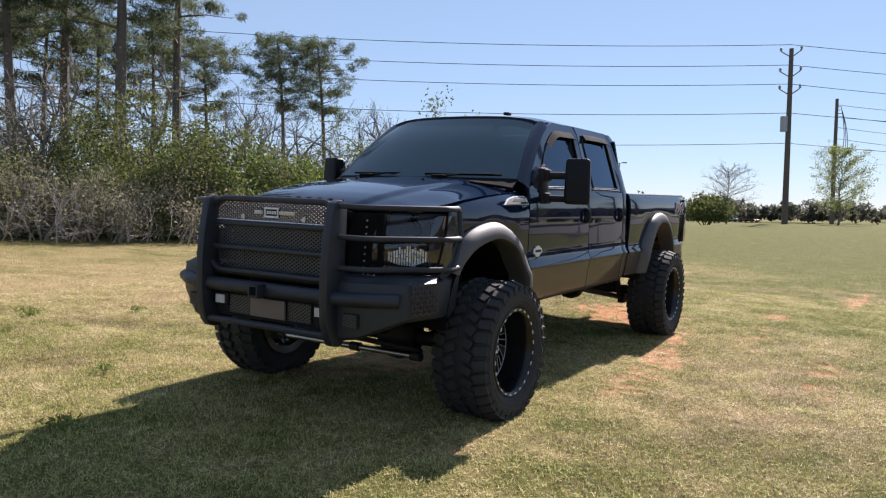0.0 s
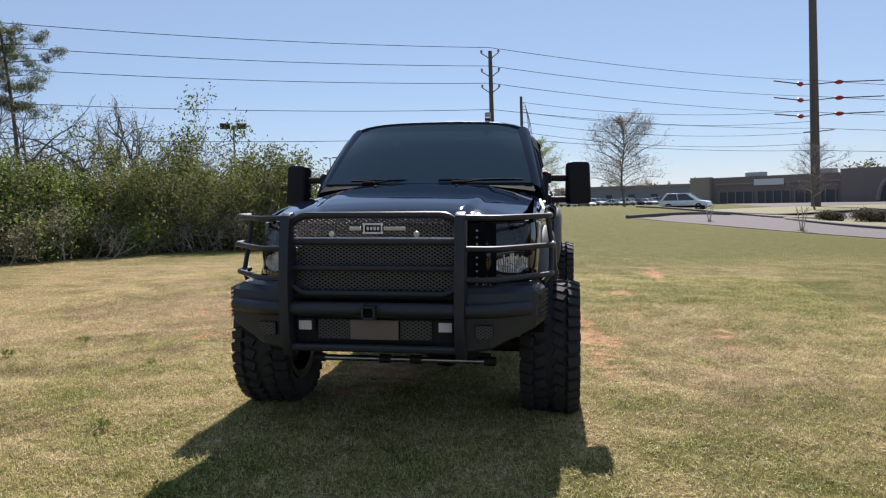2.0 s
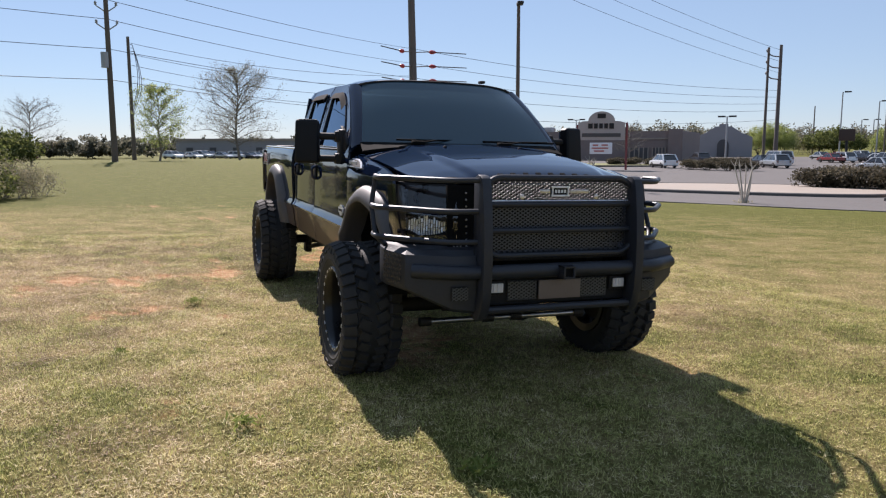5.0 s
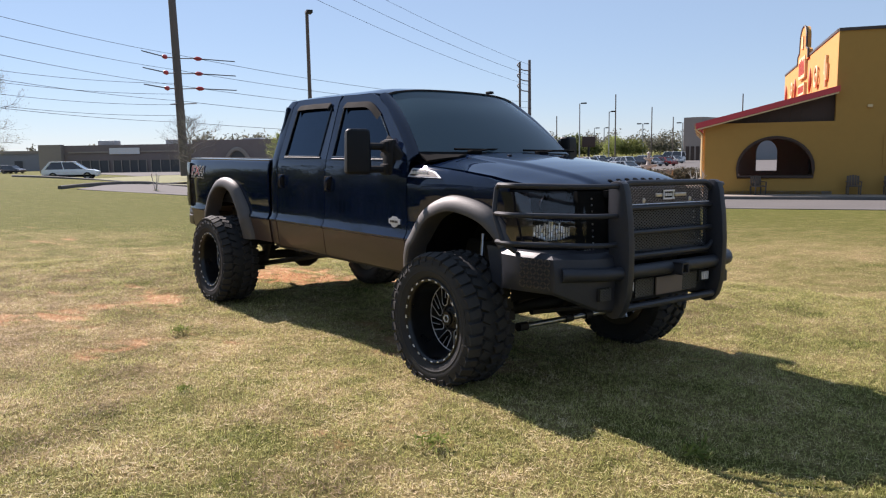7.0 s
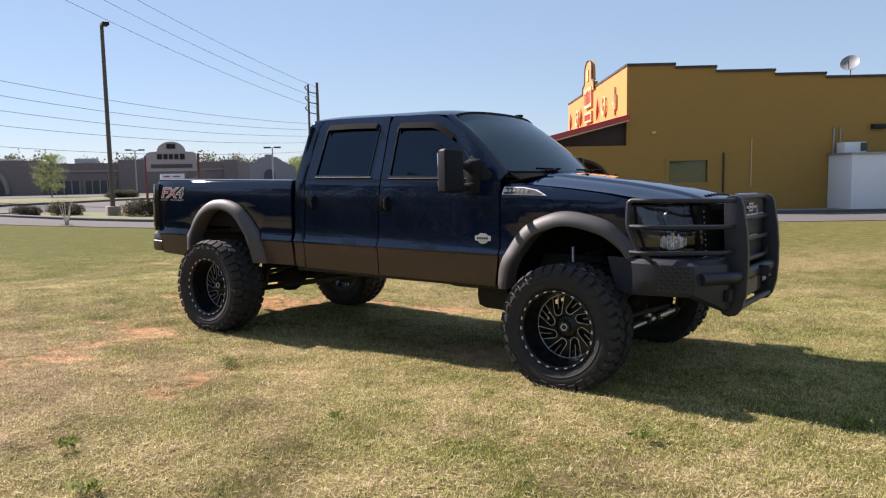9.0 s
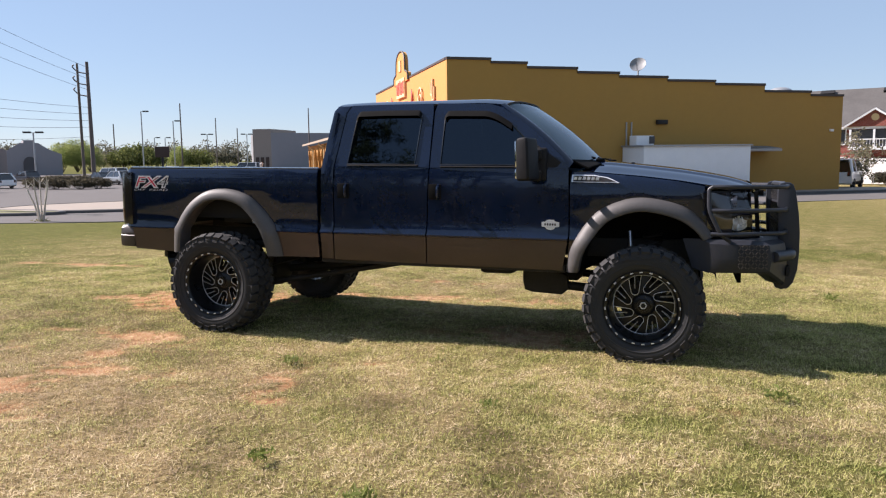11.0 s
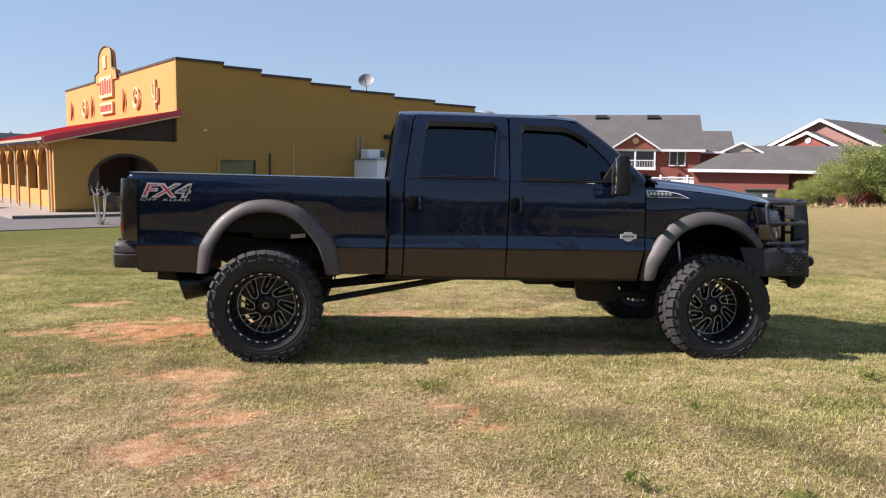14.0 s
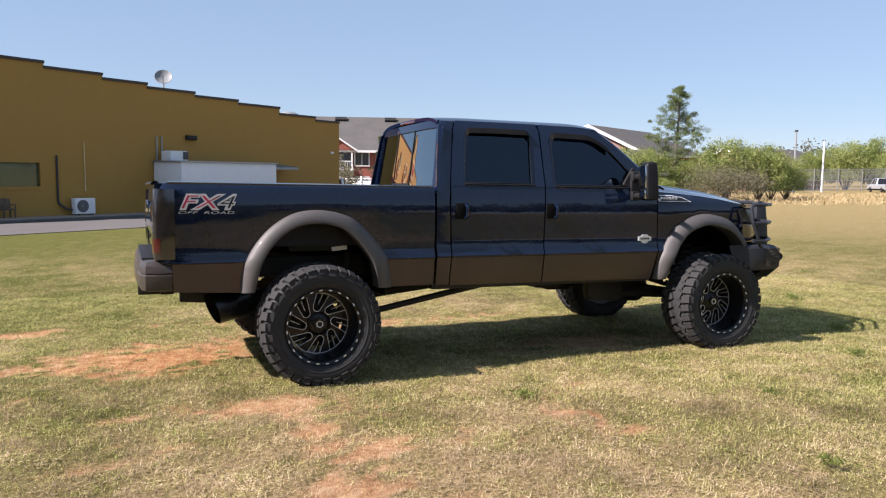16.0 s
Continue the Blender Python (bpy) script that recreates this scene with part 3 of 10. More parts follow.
def side_panel(name, outline, w, s, mats, parent, label="", thick=0.02, zs=(), xs=(), two_tone=0.95, off=0.0, bev=0.004):
    """A body panel: an outline in x, z laid on the flank w of side s (-1 right, 1 left)."""
    bm = bmesh.new()
    bm.faces.new([bm.verts.new((x, 0, z)) for x, z in outline])
    zz = [0.72, 0.945, 0.952, 0.965, 1.0, 1.04, 1.10, 1.2, 1.3, 1.38, 1.45, 1.5, 1.53, 1.56, 1.7, 1.85, 2.0, 2.05, 2.1, *zs]
    lo_x, hi_x = min(p[0] for p in outline), max(p[0] for p in outline)
    xx = [lo_x + (hi_x - lo_x) * k / 6 for k in range(1, 6)] + list(xs)
    for z in zz:
        bmesh.ops.bisect_plane(bm, geom=bm.verts[:] + bm.edges[:] + bm.faces[:], plane_co=(0, 0, z), plane_no=(0, 0, 1))
    for x in xx:
        bmesh.ops.bisect_plane(bm, geom=bm.verts[:] + bm.edges[:] + bm.faces[:], plane_co=(x, 0, 0), plane_no=(1, 0, 0))
    for f in bm.faces:
        f.material_index = 1 if (len(mats) > 1 and f.calc_center_median().z < two_tone) else 0
    rim = {v for e in bm.edges if e.is_boundary for v in e.verts}
    for v in bm.verts:
        v.co.y = CY + s * (w(v.co.x, v.co.z) + off - (bev if v in rim else 0))
    bmesh.ops.recalc_face_normals(bm, faces=bm.faces)
    f0 = max(bm.faces, key=lambda f: f.calc_area())
    if f0.normal.y * s < 0:
        bmesh.ops.reverse_faces(bm, faces=bm.faces[:])
    r = bmesh.ops.extrude_face_region(bm, geom=bm.faces[:])
    inner = [g for g in r["geom"] if isinstance(g, bmesh.types.BMVert)]
    bmesh.ops.translate(bm, verts=inner, vec=(0, -s * thick, 0))
    return part(name, bm, mats, parent, label, smooth=28)


def side_ring(name, outer, inner, w, s, material, parent, label="", thick=0.03, off=0.0):
    """A frame between two outlines of equal length on the flank."""
    bm = bmesh.new()
    k = len(outer)
    a = [bm.verts.new((x, CY + s * (w(x, z) + off), z)) for x, z in outer]
    b = [bm.verts.new((x, CY + s * (w(x, z) + off - 0.004), z)) for x, z in inner]
    fs = [bm.faces.new((a[i], a[(i + 1) % k], b[(i + 1) % k], b[i])) for i in range(k)]
    r = bmesh.ops.extrude_face_region(bm, geom=fs)
    bmesh.ops.translate(bm, verts=[g for g in r["geom"] if isinstance(g, bmesh.types.BMVert)], vec=(0, -s * thick, 0))
    return part(name, bm, material, parent, label, smooth=20)


ARCH_F_OUT = [(3.322, 0.685), (3.362, 0.893), (3.535, 1.165), (3.745, 1.285), (3.956, 1.317), (4.236, 1.258), (4.403, 1.133), (4.49, 1.02)]
ARCH_F_IN = [(3.43, 0.69), (3.482, 0.871), (3.637, 1.094), (3.79, 1.178), (3.96, 1.206), (4.19, 1.155), (4.33, 1.07), (4.405, 0.985)]
ARCH_R_OUT = [(-0.60, 0.715), (-0.555, 0.955), (-0.415, 1.171), (-0.22, 1.31), (-0.02, 1.350), (0.18, 1.325), (0.345, 1.245), (0.54, 1.033), (0.605, 0.855), (0.625, 0.715)]
ARCH_R_IN = [(-0.49, 0.72), (-0.435, 0.945), (-0.32, 1.115), (-0.18, 1.215), (-0.02, 1.245), (0.13, 1.225), (0.26, 1.155), (0.415, 0.975), (0.475, 0.83), (0.49, 0.72)]


def smooth_xz(pts, n=4):
    return [(p.x, p.y) for p in curve_pts([(a, b, 0) for a, b in pts], n)]


def build_side(s):
    side = "right" if s < 0 else "left"
    a_f, a_r = smooth_xz(ARCH_F_OUT), smooth_xz(ARCH_R_OUT)
    pm = [M["paint"], M["brown"]]
    # front fender
    fender = [(3.348, 0.97), (3.340, 1.527), (3.6, 1.512), (3.9, 1.487), (4.2, 1.452), (4.40, 1.415), (4.45, 1.2), (4.485, 1.03)]
    side_panel("front_fender", fender + a_f[::-1][1:], w_fender, s, pm, truck, xs=(3.5, 3.8, 4.1, 4.3))
    # doors
    f_door = side_panel("front_door", [(2.078, 0.70), (2.090, 1.2), (2.100, 1.556), (3.325, 1.548), (3.334, 1.2), (3.336, 0.98), (3.315, 0.85), (3.286, 0.692)], w_cab, s, pm, truck)
    r_door = side_panel("rear_door", [(1.165, 0.705), (1.175, 1.0), (1.166, 1.40), (1.170, 1.558), (2.088, 1.556), (2.078, 1.2), (2.066, 0.70)], w_cab, s, pm, truck)
    side_panel("cab_corner", [(1.035, 0.71), (1.035, 1.545), (1.060, 1.75), (1.105, 2.06), (1.14, 2.105), (1.262, 2.105), (1.232, 2.04), (1.158, 1.56), (1.154, 1.4), (1.163, 1.0), (1.153, 0.71)], w_cab, s, pm, truck)
    r_out = [(1.170, 1.560), (1.242, 2.04), (1.275, 2.108), (1.65, 2.110), (2.072, 2.109), (2.088, 2.04), (2.089, 1.558)]
    r_in = [(1.297, 1.592), (1.352, 2.00), (1.375, 2.036), (1.65, 2.040), (1.965, 2.036), (1.985, 2.00), (1.955, 1.588)]
    side_ring("window_frame", r_out, r_in, w_cab, s, M["paint"], r_door)
    f_out = [(2.101, 1.558), (2.104, 2.04), (2.118, 2.109), (2.60, 2.095), (2.72, 2.06), (2.88, 1.965), (3.08, 1.81), (3.27, 1.645), (3.325, 1.550)]
    f_in = [(2.195, 1.588), (2.205, 1.99), (2.230, 2.026), (2.60, 2.018), (2.69, 1.985), (2.82, 1.908), (2.94, 1.80), (3.05, 1.69), (3.058, 1.578)]
    side_ring("window_frame", f_out, f_in, w_cab, s, M["paint"], f_door)
    # glass
    def pane(name, outline, parent, shrink):
        bm = bmesh.new()
        cx, cz = sum(p[0] for p in outline) / len(outline), sum(p[1] for p in outline) / len(outline)
        vs = [bm.verts.new((x + (x - cx) * shrink, CY + s * (w_cab(x, z) - 0.010), z + (z - cz) * shrink)) for x, z in outline]
        bm.faces.new(vs)
        return part(name, bm, M["tint"], parent, "dark tinted glass", smooth=0)
    pane("window_glass", r_in, r_door, 0.03)
    pane("window_glass", f_in, f_door, 0.03)
    # weather strips and rain visors
    for door, pts in ((r_door, r_in), (f_door, f_in)):
        bm = bmesh.new()
        tube(bm, [(x, CY + s * (w_cab(x, z) + 0.001), z) for x, z in pts], 0.006, 6, closed=True)
        part("window_seal", bm, M["gloss_black"], door)
        bm = bmesh.new()
        top = [p for p in pts if p[1] > 1.88] if door is r_door else pts[1:6]
        top = round_corners([(x, 0, z) for x, z in top], 0.05, 4)
        for q in range(len(top) - 1):
            a, b = top[q], top[q + 1]
            va = [bm.verts.new((p.x, CY + s * (w_cab(p.x, p.z + dz) + o), p.z + dz)) for p in (a, b) for dz, o in ((0.016, 0.003), (0.006, 0.012), (-0.032, 0.032))]
            bm.faces.new((va[0], va[1], va[4], va[3]))
            bm.faces.new((va[1], va[2], va[5], va[4]))
        bmesh.ops.remove_doubles(bm, verts=bm.verts, dist=1e-4)
        part("rain_visor", bm, M["liner"], door, "smoked rain visor")
        z0 = min(p[1] for p in pts) - 0.012
        bm = bmesh.new()
        x0, x1 = min(p[0] for p in pts), max(p[0] for p in pts)
        tube(bm, [(x, CY + s * (w_cab(x, z0) + 0.004), z0) for x in (x0, (x0 + x1) / 2, x1)], 0.007, 6)
        part("belt_moulding", bm, M["trim"], door)
    # door handles in their cups
    for door, x0 in ((r_door, 1.265), (f_door, 2.155)):
        bm = bmesh.new()
        y = CY + s * (w_cab(x0, 1.35) + 0.003)
        box(bm, (x0, y - s * 0.004, 1.345), (0.118, 0.014, 0.135), (0, 0, 0), 0.006)
        part("handle_cup", bm, M["liner"], door)
        bm = bmesh.new()
        tube(bm, round_corners([(x0 + 0.032, y, 1.285), (x0 + 0.034, y + s * 0.035, 1.30), (x0 + 0.034, y + s * 0.038, 1.385), (x0 + 0.032, y, 1.40)], 0.02), 0.013, 8)
        part("handle", bm, M["paint"], door)
    # shield badge on the door
    bm = bmesh.new()
    y = CY + s * (w_cab(3.18, 1.09) + 0.001)
    pm_ = Matrix.Translation((3.185, y, 1.083)) @ Matrix(((1, 0, 0, 0), (0, 0, s, 0), (0, 1, 0, 0), (0, 0, 0, 1)))
    prism(bm, [(-0.074, -0.018), (-0.045, -0.022), (-0.03, -0.038), (0, -0.046), (0.03, -0.038), (0.045, -0.022), (0.074, -0.018), (0.074, 0.02), (0.045, 0.024), (0.025, 0.04), (-0.025, 0.04), (-0.045, 0.024), (-0.074, 0.02)], pm_, 0.008)
    part("door_badge", bm, M["bright_trim"], f_door, "silver shield badge")
    bm = bmesh.new()
    for k in range(5):
        box(bm, (3.142 + k * 0.021, y + s * 0.010, 1.084), (0.012, 0.004, 0.018))
    part("badge_bars", bm, M["under"], f_door)
    # chrome fender vent with dark bars
    bm = bmesh.new()
    y = lambda x, z: CY + s * (w_fender(x, z) + 0.002)
    vent = [(3.352, 1.440), (3.352, 1.502), (3.53, 1.500), (3.65, 1.480), (3.745, 1.437)]
    f = bm.faces.new([bm.verts.new((x, y(x, z), z)) for x, z in vent])
    r = bmesh.ops.extrude_face_region(bm, geom=[f])
    bmesh.ops.translate(bm, verts=[g for g in r["geom"] if isinstance(g, bmesh.types.BMVert)], vec=(0, s * 0.008, 0))
    v_ob = part("fender_vent", bm, M["bright_trim"], truck, "chrome fender vent with dark insert")
    bm = bmesh.new()
    cxv, czv = 3.50, 1.468
    ins = [(cxv + (x - cxv) * 0.9, czv + (z - czv) * 0.78) for x, z in vent]
    f = bm.faces.new([bm.verts.new((x, y(x, z) + s * 0.009, z)) for x, z in ins])
    r = bmesh.ops.extrude_face_region(bm, geom=[f])
    bmesh.ops.translate(bm, verts=[g for g in r["geom"] if isinstance(g, bmesh.types.BMVert)], vec=(0, s * 0.002, 0))
    part("vent_insert", bm, M["trim"], v_ob)
    bm = bmesh.new()
    for k in range(6):
        xk = 3.385 + k * 0.036
        box(bm, (xk, y(xk, 1.468) + s * 0.013, 1.47), (0.024, 0.005, 0.028), (0, 18 * 1, 0))
    part("vent_bars", bm, M["bright_trim"], v_ob)
    # bed side
    bed = [(-1.165, 0.96), (-1.178, 1.30), (-1.168, 1.48), (-1.158, 1.52), (-1.135, 1.545), (-1.10, 1.554), (1.005, 1.540), (1.008, 0.72)]
    bed_side = side_panel("bed_side", bed + a_r[::-1] + [(-1.075, 0.735), (-1.085, 0.94)], w_bed, s, pm, truck, xs=(-1.15, -1.12, -1.09, -0.8, -0.6, -0.3, 0.2, 0.6, 0.8), two_tone=0.95)
    bm = bmesh.new()
    grid(bm, 14, 3, lambda u, v: Vector((-1.11 + 2.11 * u, CY + s * (0.958 - 0.11 * v), 1.548 + 0.016 * math.sin(math.pi * min(1, v * 1.2 + .15)) - 0.006 * u)))
    thicken(bm, 0.02)
    part("bed_rail_cap", bm, M["gloss_black"], truck, "glossy black bed rail cap")
    # wheel-arch flares
    for out, inn, w in ((ARCH_F_OUT, ARCH_F_IN, w_fender), (ARCH_R_OUT, ARCH_R_IN, w_bed)):
        o, i_ = smooth_xz(out, 5), smooth_xz(inn, 5)
        bm = bmesh.new()
        rows = []
        for (xo, zo), (xi, zi) in zip(o, i_):
            base = w(xo, zo)
            wi = min(base + 0.075, 1.055)
            pt = lambda t, ww: bm.verts.new((xo + (xi - xo) * t, CY + s * ww, zo + (zi - zo) * t))
            rows.append([pt(-0.03, base - 0.01), pt(0.0, base + 0.012), pt(0.12, base + 0.036), pt(0.4, wi - 0.010), pt(0.8, wi + 0.004), pt(0.95, wi), pt(1.0, wi - 0.012), pt(0.97, wi - 0.05), pt(0.9, base - 0.10)])
        for p, q in zip(rows, rows[1:]):
            for j in range(len(p) - 1):
                bm.faces.new((p[j], p[j + 1], q[j + 1], q[j]))
        part("wheel_flare", bm, M["flare"], truck, "grey-brown satin wheel-arch flare", smooth=40)
    # wheel wells
    for xc, z1, r0, end in ((X_FRONT, 0.70, 0.60, 1.0), (X_REAR, 0.70, 0.62, 0.80)):
        bm = bmesh.new()
        n = 20
        grid(bm, n, 2, lambda u, v: Vector((xc + r0 * math.cos(math.pi * end * u) * 0.92, CY + s * (0.97 - 0.55 * v), z1 - 0.05 + r0 * 0.98 * math.sin(math.pi * end * u))))
        grid(bm, n, 4, lambda u, v: Vector((xc + r0 * 0.92 * (1 - v) * math.cos(math.pi * end * u), CY + s * 0.42, z1 - 0.05 + r0 * 0.98 * (1 - v) * math.sin(math.pi * end * u) + 0.3 * v)))
        part("wheel_well", bm, M["liner"], truck)
    # rocker
    bm = bmesh.new()
    box(bm, (2.16, CY + s * 0.86, 0.70), (2.3, 0.10, 0.06), (0, 0, 0), 0.015)
    part("rocker_sill", bm, M["under"], truck)
    # towing mirror
    mirror = empty("towing_mirror")
    mirror.parent = truck
    mirror["label"] = "large black folding towing mirror"
    bm = bmesh.new()
    my = CY + s * 1.205
    box(bm, (3.03, my, 1.62), (0.125, 0.20, 0.34), (0, -3, s * 18), 0.035, 3, taper=(0.86, 0.93))
    part("mirror_housing", bm, M["mirror_black"], mirror)
    bm = bmesh.new()
    box(bm, (2.972, my - s * 0.019, 1.66), (0.014, 0.165, 0.20), (0, -3, s * 18), 0.004)
    box(bm, (2.972, my - s * 0.019, 1.505), (0.014, 0.155, 0.075), (0, -3, s * 18), 0.004)
    part("mirror_glass", bm, M["chrome"], mirror, "mirror glass")
    for z in (1.665, 1.49):
        bm = bmesh.new()
        tube(bm, [(3.06, CY + s * 0.93, z), (3.03, CY + s * 1.13, z)], 0.028, 10)
        box(bm, (3.06, CY + s * 0.955, z), (0.09, 0.07, 0.085), (0, 0, 0), 0.015)
        part("mirror_arm", bm, M["trim"], mirror)
    bm = bmesh.new()
    box(bm, (3.10, CY + s * 0.925, 1.60), (0.26, 0.03, 0.19), (0, 34, 0), 0.012)
    box(bm, (3.08, CY + s * 0.94, 1.585), (0.13, 0.05, 0.27), (0, 0, 0), 0.02)
    part("mirror_base", bm, M["trim"], mirror)
    # headlamp: dark housing, reflectors, clear wrap-round lens
    wrap = [(4.845, 0.63), (4.80, 0.70), (4.74, 0.785), (4.66, 0.865), (4.55, 0.925), (4.425, 0.945)]
    wr = curve_pts([(a, b, 0) for a, b in wrap], 4)
    lamp = empty("headlamp")
    lamp.parent = truck
    lamp["label"] = "smoked headlamp with chrome reflectors"
    def wrap_sheet(z0, z1, off, back=0.0, u0=0.0, u1=1.0, nz=4):
        b2 = bmesh.new()
        def f(u, v):
            t = (u0 + (u1 - u0) * u) * (len(wr) - 1)
            i = min(int(t), len(wr) - 2)
            p = wr[i].lerp(wr[i + 1], t - i)
            d = (wr[i + 1] - wr[i]).normalized()
            nrm = Vector((-d.y, d.x, 0))
            if nrm.x < 0:
                nrm = -nrm
            nrm = Vector((abs(nrm.x), abs(nrm.y), 0))
            z = z0 + (z1 - z0) * v
            lean = (z - 1.2) * 0.16 + 0.03 * (2 * v - 1) ** 2
            p = p + nrm * off - Vector((lean + back, 0, 0))
            return Vector((p.x, CY + s * p.y, z - 0.04 * u * v * 0))
        grid(b2, 14, nz, f)
        return b2
    part("lamp_housing", thicken(wrap_sheet(1.015, 1.375, -0.075), 0.02), M["trim"], lamp)
    part("lamp_lens", wrap_sheet(1.03, 1.365, 0.0, u1=0.68), M["lens"], lamp)
    part("lamp_side", thicken(wrap_sheet(1.03, 1.365, -0.002, u0=0.68), 0.02), M["smoked"], lamp)
    part("lamp_valance", thicken(wrap_sheet(0.90, 1.03, -0.03, nz=2), 0.02), M["liner"], lamp)
    part("lamp_bezel", thicken(wrap_sheet(1.185, 1.215, -0.004, nz=1), 0.05), M["paint"], lamp)
    bm = bmesh.new()
    fac = random.Random(17)
    for k in range(15):
        yk, top = 0.672 + k * 0.0135, 0.052 - 0.00055 * (k - 7) ** 2
        z = 1.105 - top
        while z < 1.105 + top:
            h = fac.uniform(0.018, 0.048)
            box(bm, (4.735 - k * 0.009, CY + s * yk, min(z + h / 2, 1.105 + top)), (0.010, 0.0105, h * 0.92), (0, fac.uniform(-12, 12), s * (36 + fac.uniform(-20, 20))), 0.001, 1)
            z += h
    lathe(bm, [(0.055, 0.0), (0.05, -0.02), (0.03, -0.045), (0.012, -0.055)], 20, "z", Matrix.Translation((4.66, CY + s * 0.80, 1.105)) @ pose(0, 0, 0, 0, 90, 0))
    part("low_beam_reflector", bm, M["reflector"], lamp, "chrome faceted reflector")
    bm = bmesh.new()
    lathe(bm, [(0.062, 0.01), (0.058, -0.01), (0.035, -0.04), (0.0, -0.05)], 20, "z", Matrix.Translation((4.64, CY + s * 0.79, 1.285)) @ pose(0, 0, 0, 0, 90, 0))
    part("high_beam_projector", bm, M["smoked"], lamp)
    bm = bmesh.new()
    box(bm, (4.53, CY + s * 0.89, 1.27), (0.11, 0.012, 0.13), (0, 0, -s * 20), 0.004)
    part("side_marker", bm, M["smoked"], lamp)
    # smoked rear lamp
    rl = empty("rear_lamp")
    rl.parent = truck
    bm = bmesh.new()
    wrap_l = curve_pts([(-1.198, 0.80, 0), (-1.212, 0.90, 0), (-1.200, 0.968, 0), (-1.155, 0.997, 0), (-1.065, 1.001, 0)], 4)
    def lens_pt(u, v, off=0.0):
        t = u * (len(wrap_l) - 1)
        i = min(int(t), len(wrap_l) - 2)
        p = wrap_l[i].lerp(wrap_l[i + 1], t - i)
        bow = 0.014 * math.sin(math.pi * v)
        return Vector((p.x - (bow + off) * (1 - u), CY + s * (p.y - 0.018 * (1 - v) * 0 + (off + 0.4 * bow) * u - 0.03 * max(0, v - 0.85)), 0.985 + 0.52 * v))
    grid(bm, 16, 10, lens_pt)
    thicken(bm, 0.025)
    part("lens", bm, M["smoked"], rl, "smoked rear lamp lens")
    bm = bmesh.new()
    grid(bm, 14, 3, lambda u, v: lens_pt(0.10 + 0.62 * u, 0.10 + 0.20 * v, 0.004))
    thicken(bm, 0.006)
    part("stop_lens", bm, M["smoked_red"], rl, "dark red stop lens")


build_side(-1)
build_side(1)


# roof, windshield, back of the cab
def roof_z(x, y):
    k = abs(y) / 0.745
    return 2.168 - 0.012 * k ** 2 - 0.050 * k ** 6 - 0.012 * max(0, (1.5 - x) / 0.4) ** 2 - 0.03 * max(0, (x - 2.45) / 0.35) ** 2


def front_x(y):
    return 2.84 - 0.10 * (y / 0.72) ** 2


bm = bmesh.new()
grid(bm, 20, 18, lambda u, v: Vector((1.115 + (front_x((v - .5) * 1.49) - 1.115) * u, CY + (v - .5) * 1.49, roof_z(1.115 + (front_x((v - .5) * 1.49) - 1.115) * u, (v - .5) * 1.49))))
thicken(bm, 0.03)
part("roof", bm, M["paint"], truck, smooth=40)


def shield(u, v, k0=1.0):
    """The windshield's surface: u across from right to left, v from top to base."""
    y = (u - .5) * 2
    half = (0.695 + (0.855 - 0.695) * v) * k0
    x_top, x_base = front_x(y * 0.72) - 0.01, 3.52 - 0.17 * y * y
    x, z = x_top + (x_base - x_top) * v, roof_z(2.8, y * 0.7) + (1.618 - roof_z(2.8, y * 0.7)) * v
    return Vector((x + 0.02 * math.sin(math.pi * v), CY + y * half, z + 0.02 * math.sin(math.pi * v)))


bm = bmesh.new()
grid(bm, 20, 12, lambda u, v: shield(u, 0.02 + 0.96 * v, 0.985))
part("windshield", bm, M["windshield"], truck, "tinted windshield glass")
for s in (-1, 1):
    bm = bmesh.new()
    def pillar(u, v, s=s):
        p = shield(0.5 + s * 0.5, v, 0.975)
        x_d = 2.70 + (3.325 - 2.70) * v
        z_d = 2.085 + (1.555 - 2.085) * v + 0.03 * math.sin(math.pi * v)
        q = Vector((x_d, CY + s * (w_cab(x_d, z_d) - 0.004), z_d))
        r = p.lerp(q, u)
        return r + Vector((0.012, s * 0.012, 0.010)) * math.sin(math.pi * u)
    grid(bm, 4, 14, pillar)
    thicken(bm, 0.02)
    part("windshield_pillar", bm, M["paint"], truck)
bm = bmesh.new()
tube(bm, [shield(u / 20, 0.015, 0.985) + Vector((0, 0, 0.003)) for u in range(21)], 0.010, 6)
part("windshield_seal", bm, M["trim"], truck)
bm = bmesh.new()
grid(bm, 18, 3, lambda u, v: shield(u, 0.985, 1.0).lerp(Vector((3.60 - 0.12 * ((u - .5) * 2) ** 2, CY + (u - .5) * 1.74, 1.612 - 0.05 * abs((u - .5) * 2) ** 3)), v))
thicken(bm, 0.015)
part("cowl", bm, M["liner"], truck, "black plastic cowl")
for y0, x_a in ((-0.42, 3.53), (0.30, 3.56)):
    bm = bmesh.new()
    tube(bm, [(x_a, CY + y0 - 0.02, 1.628), (x_a - 0.035, CY + y0 + 0.15, 1.652), (x_a - 0.09, CY + y0 + 0.42, 1.655)], 0.007, 6)
    tube(bm, [(x_a - 0.055, CY + y0 - 0.18, 1.650), (x_a - 0.085, CY + y0 + 0.48, 1.650)], 0.008, 6)
    box(bm, (x_a, CY + y0 - 0.02, 1.63), (0.07, 0.10, 0.03), (0, 0, 0), 0.01)
    part("wiper", bm, M["liner"], truck)
bm = bmesh.new()
box(bm, (2.735, 0.456, 2.163), (0.07, 0.045, 0.024), (0, 0, 0), 0.008)
part("roof_marker_lamp", bm, M["trim"], truck)
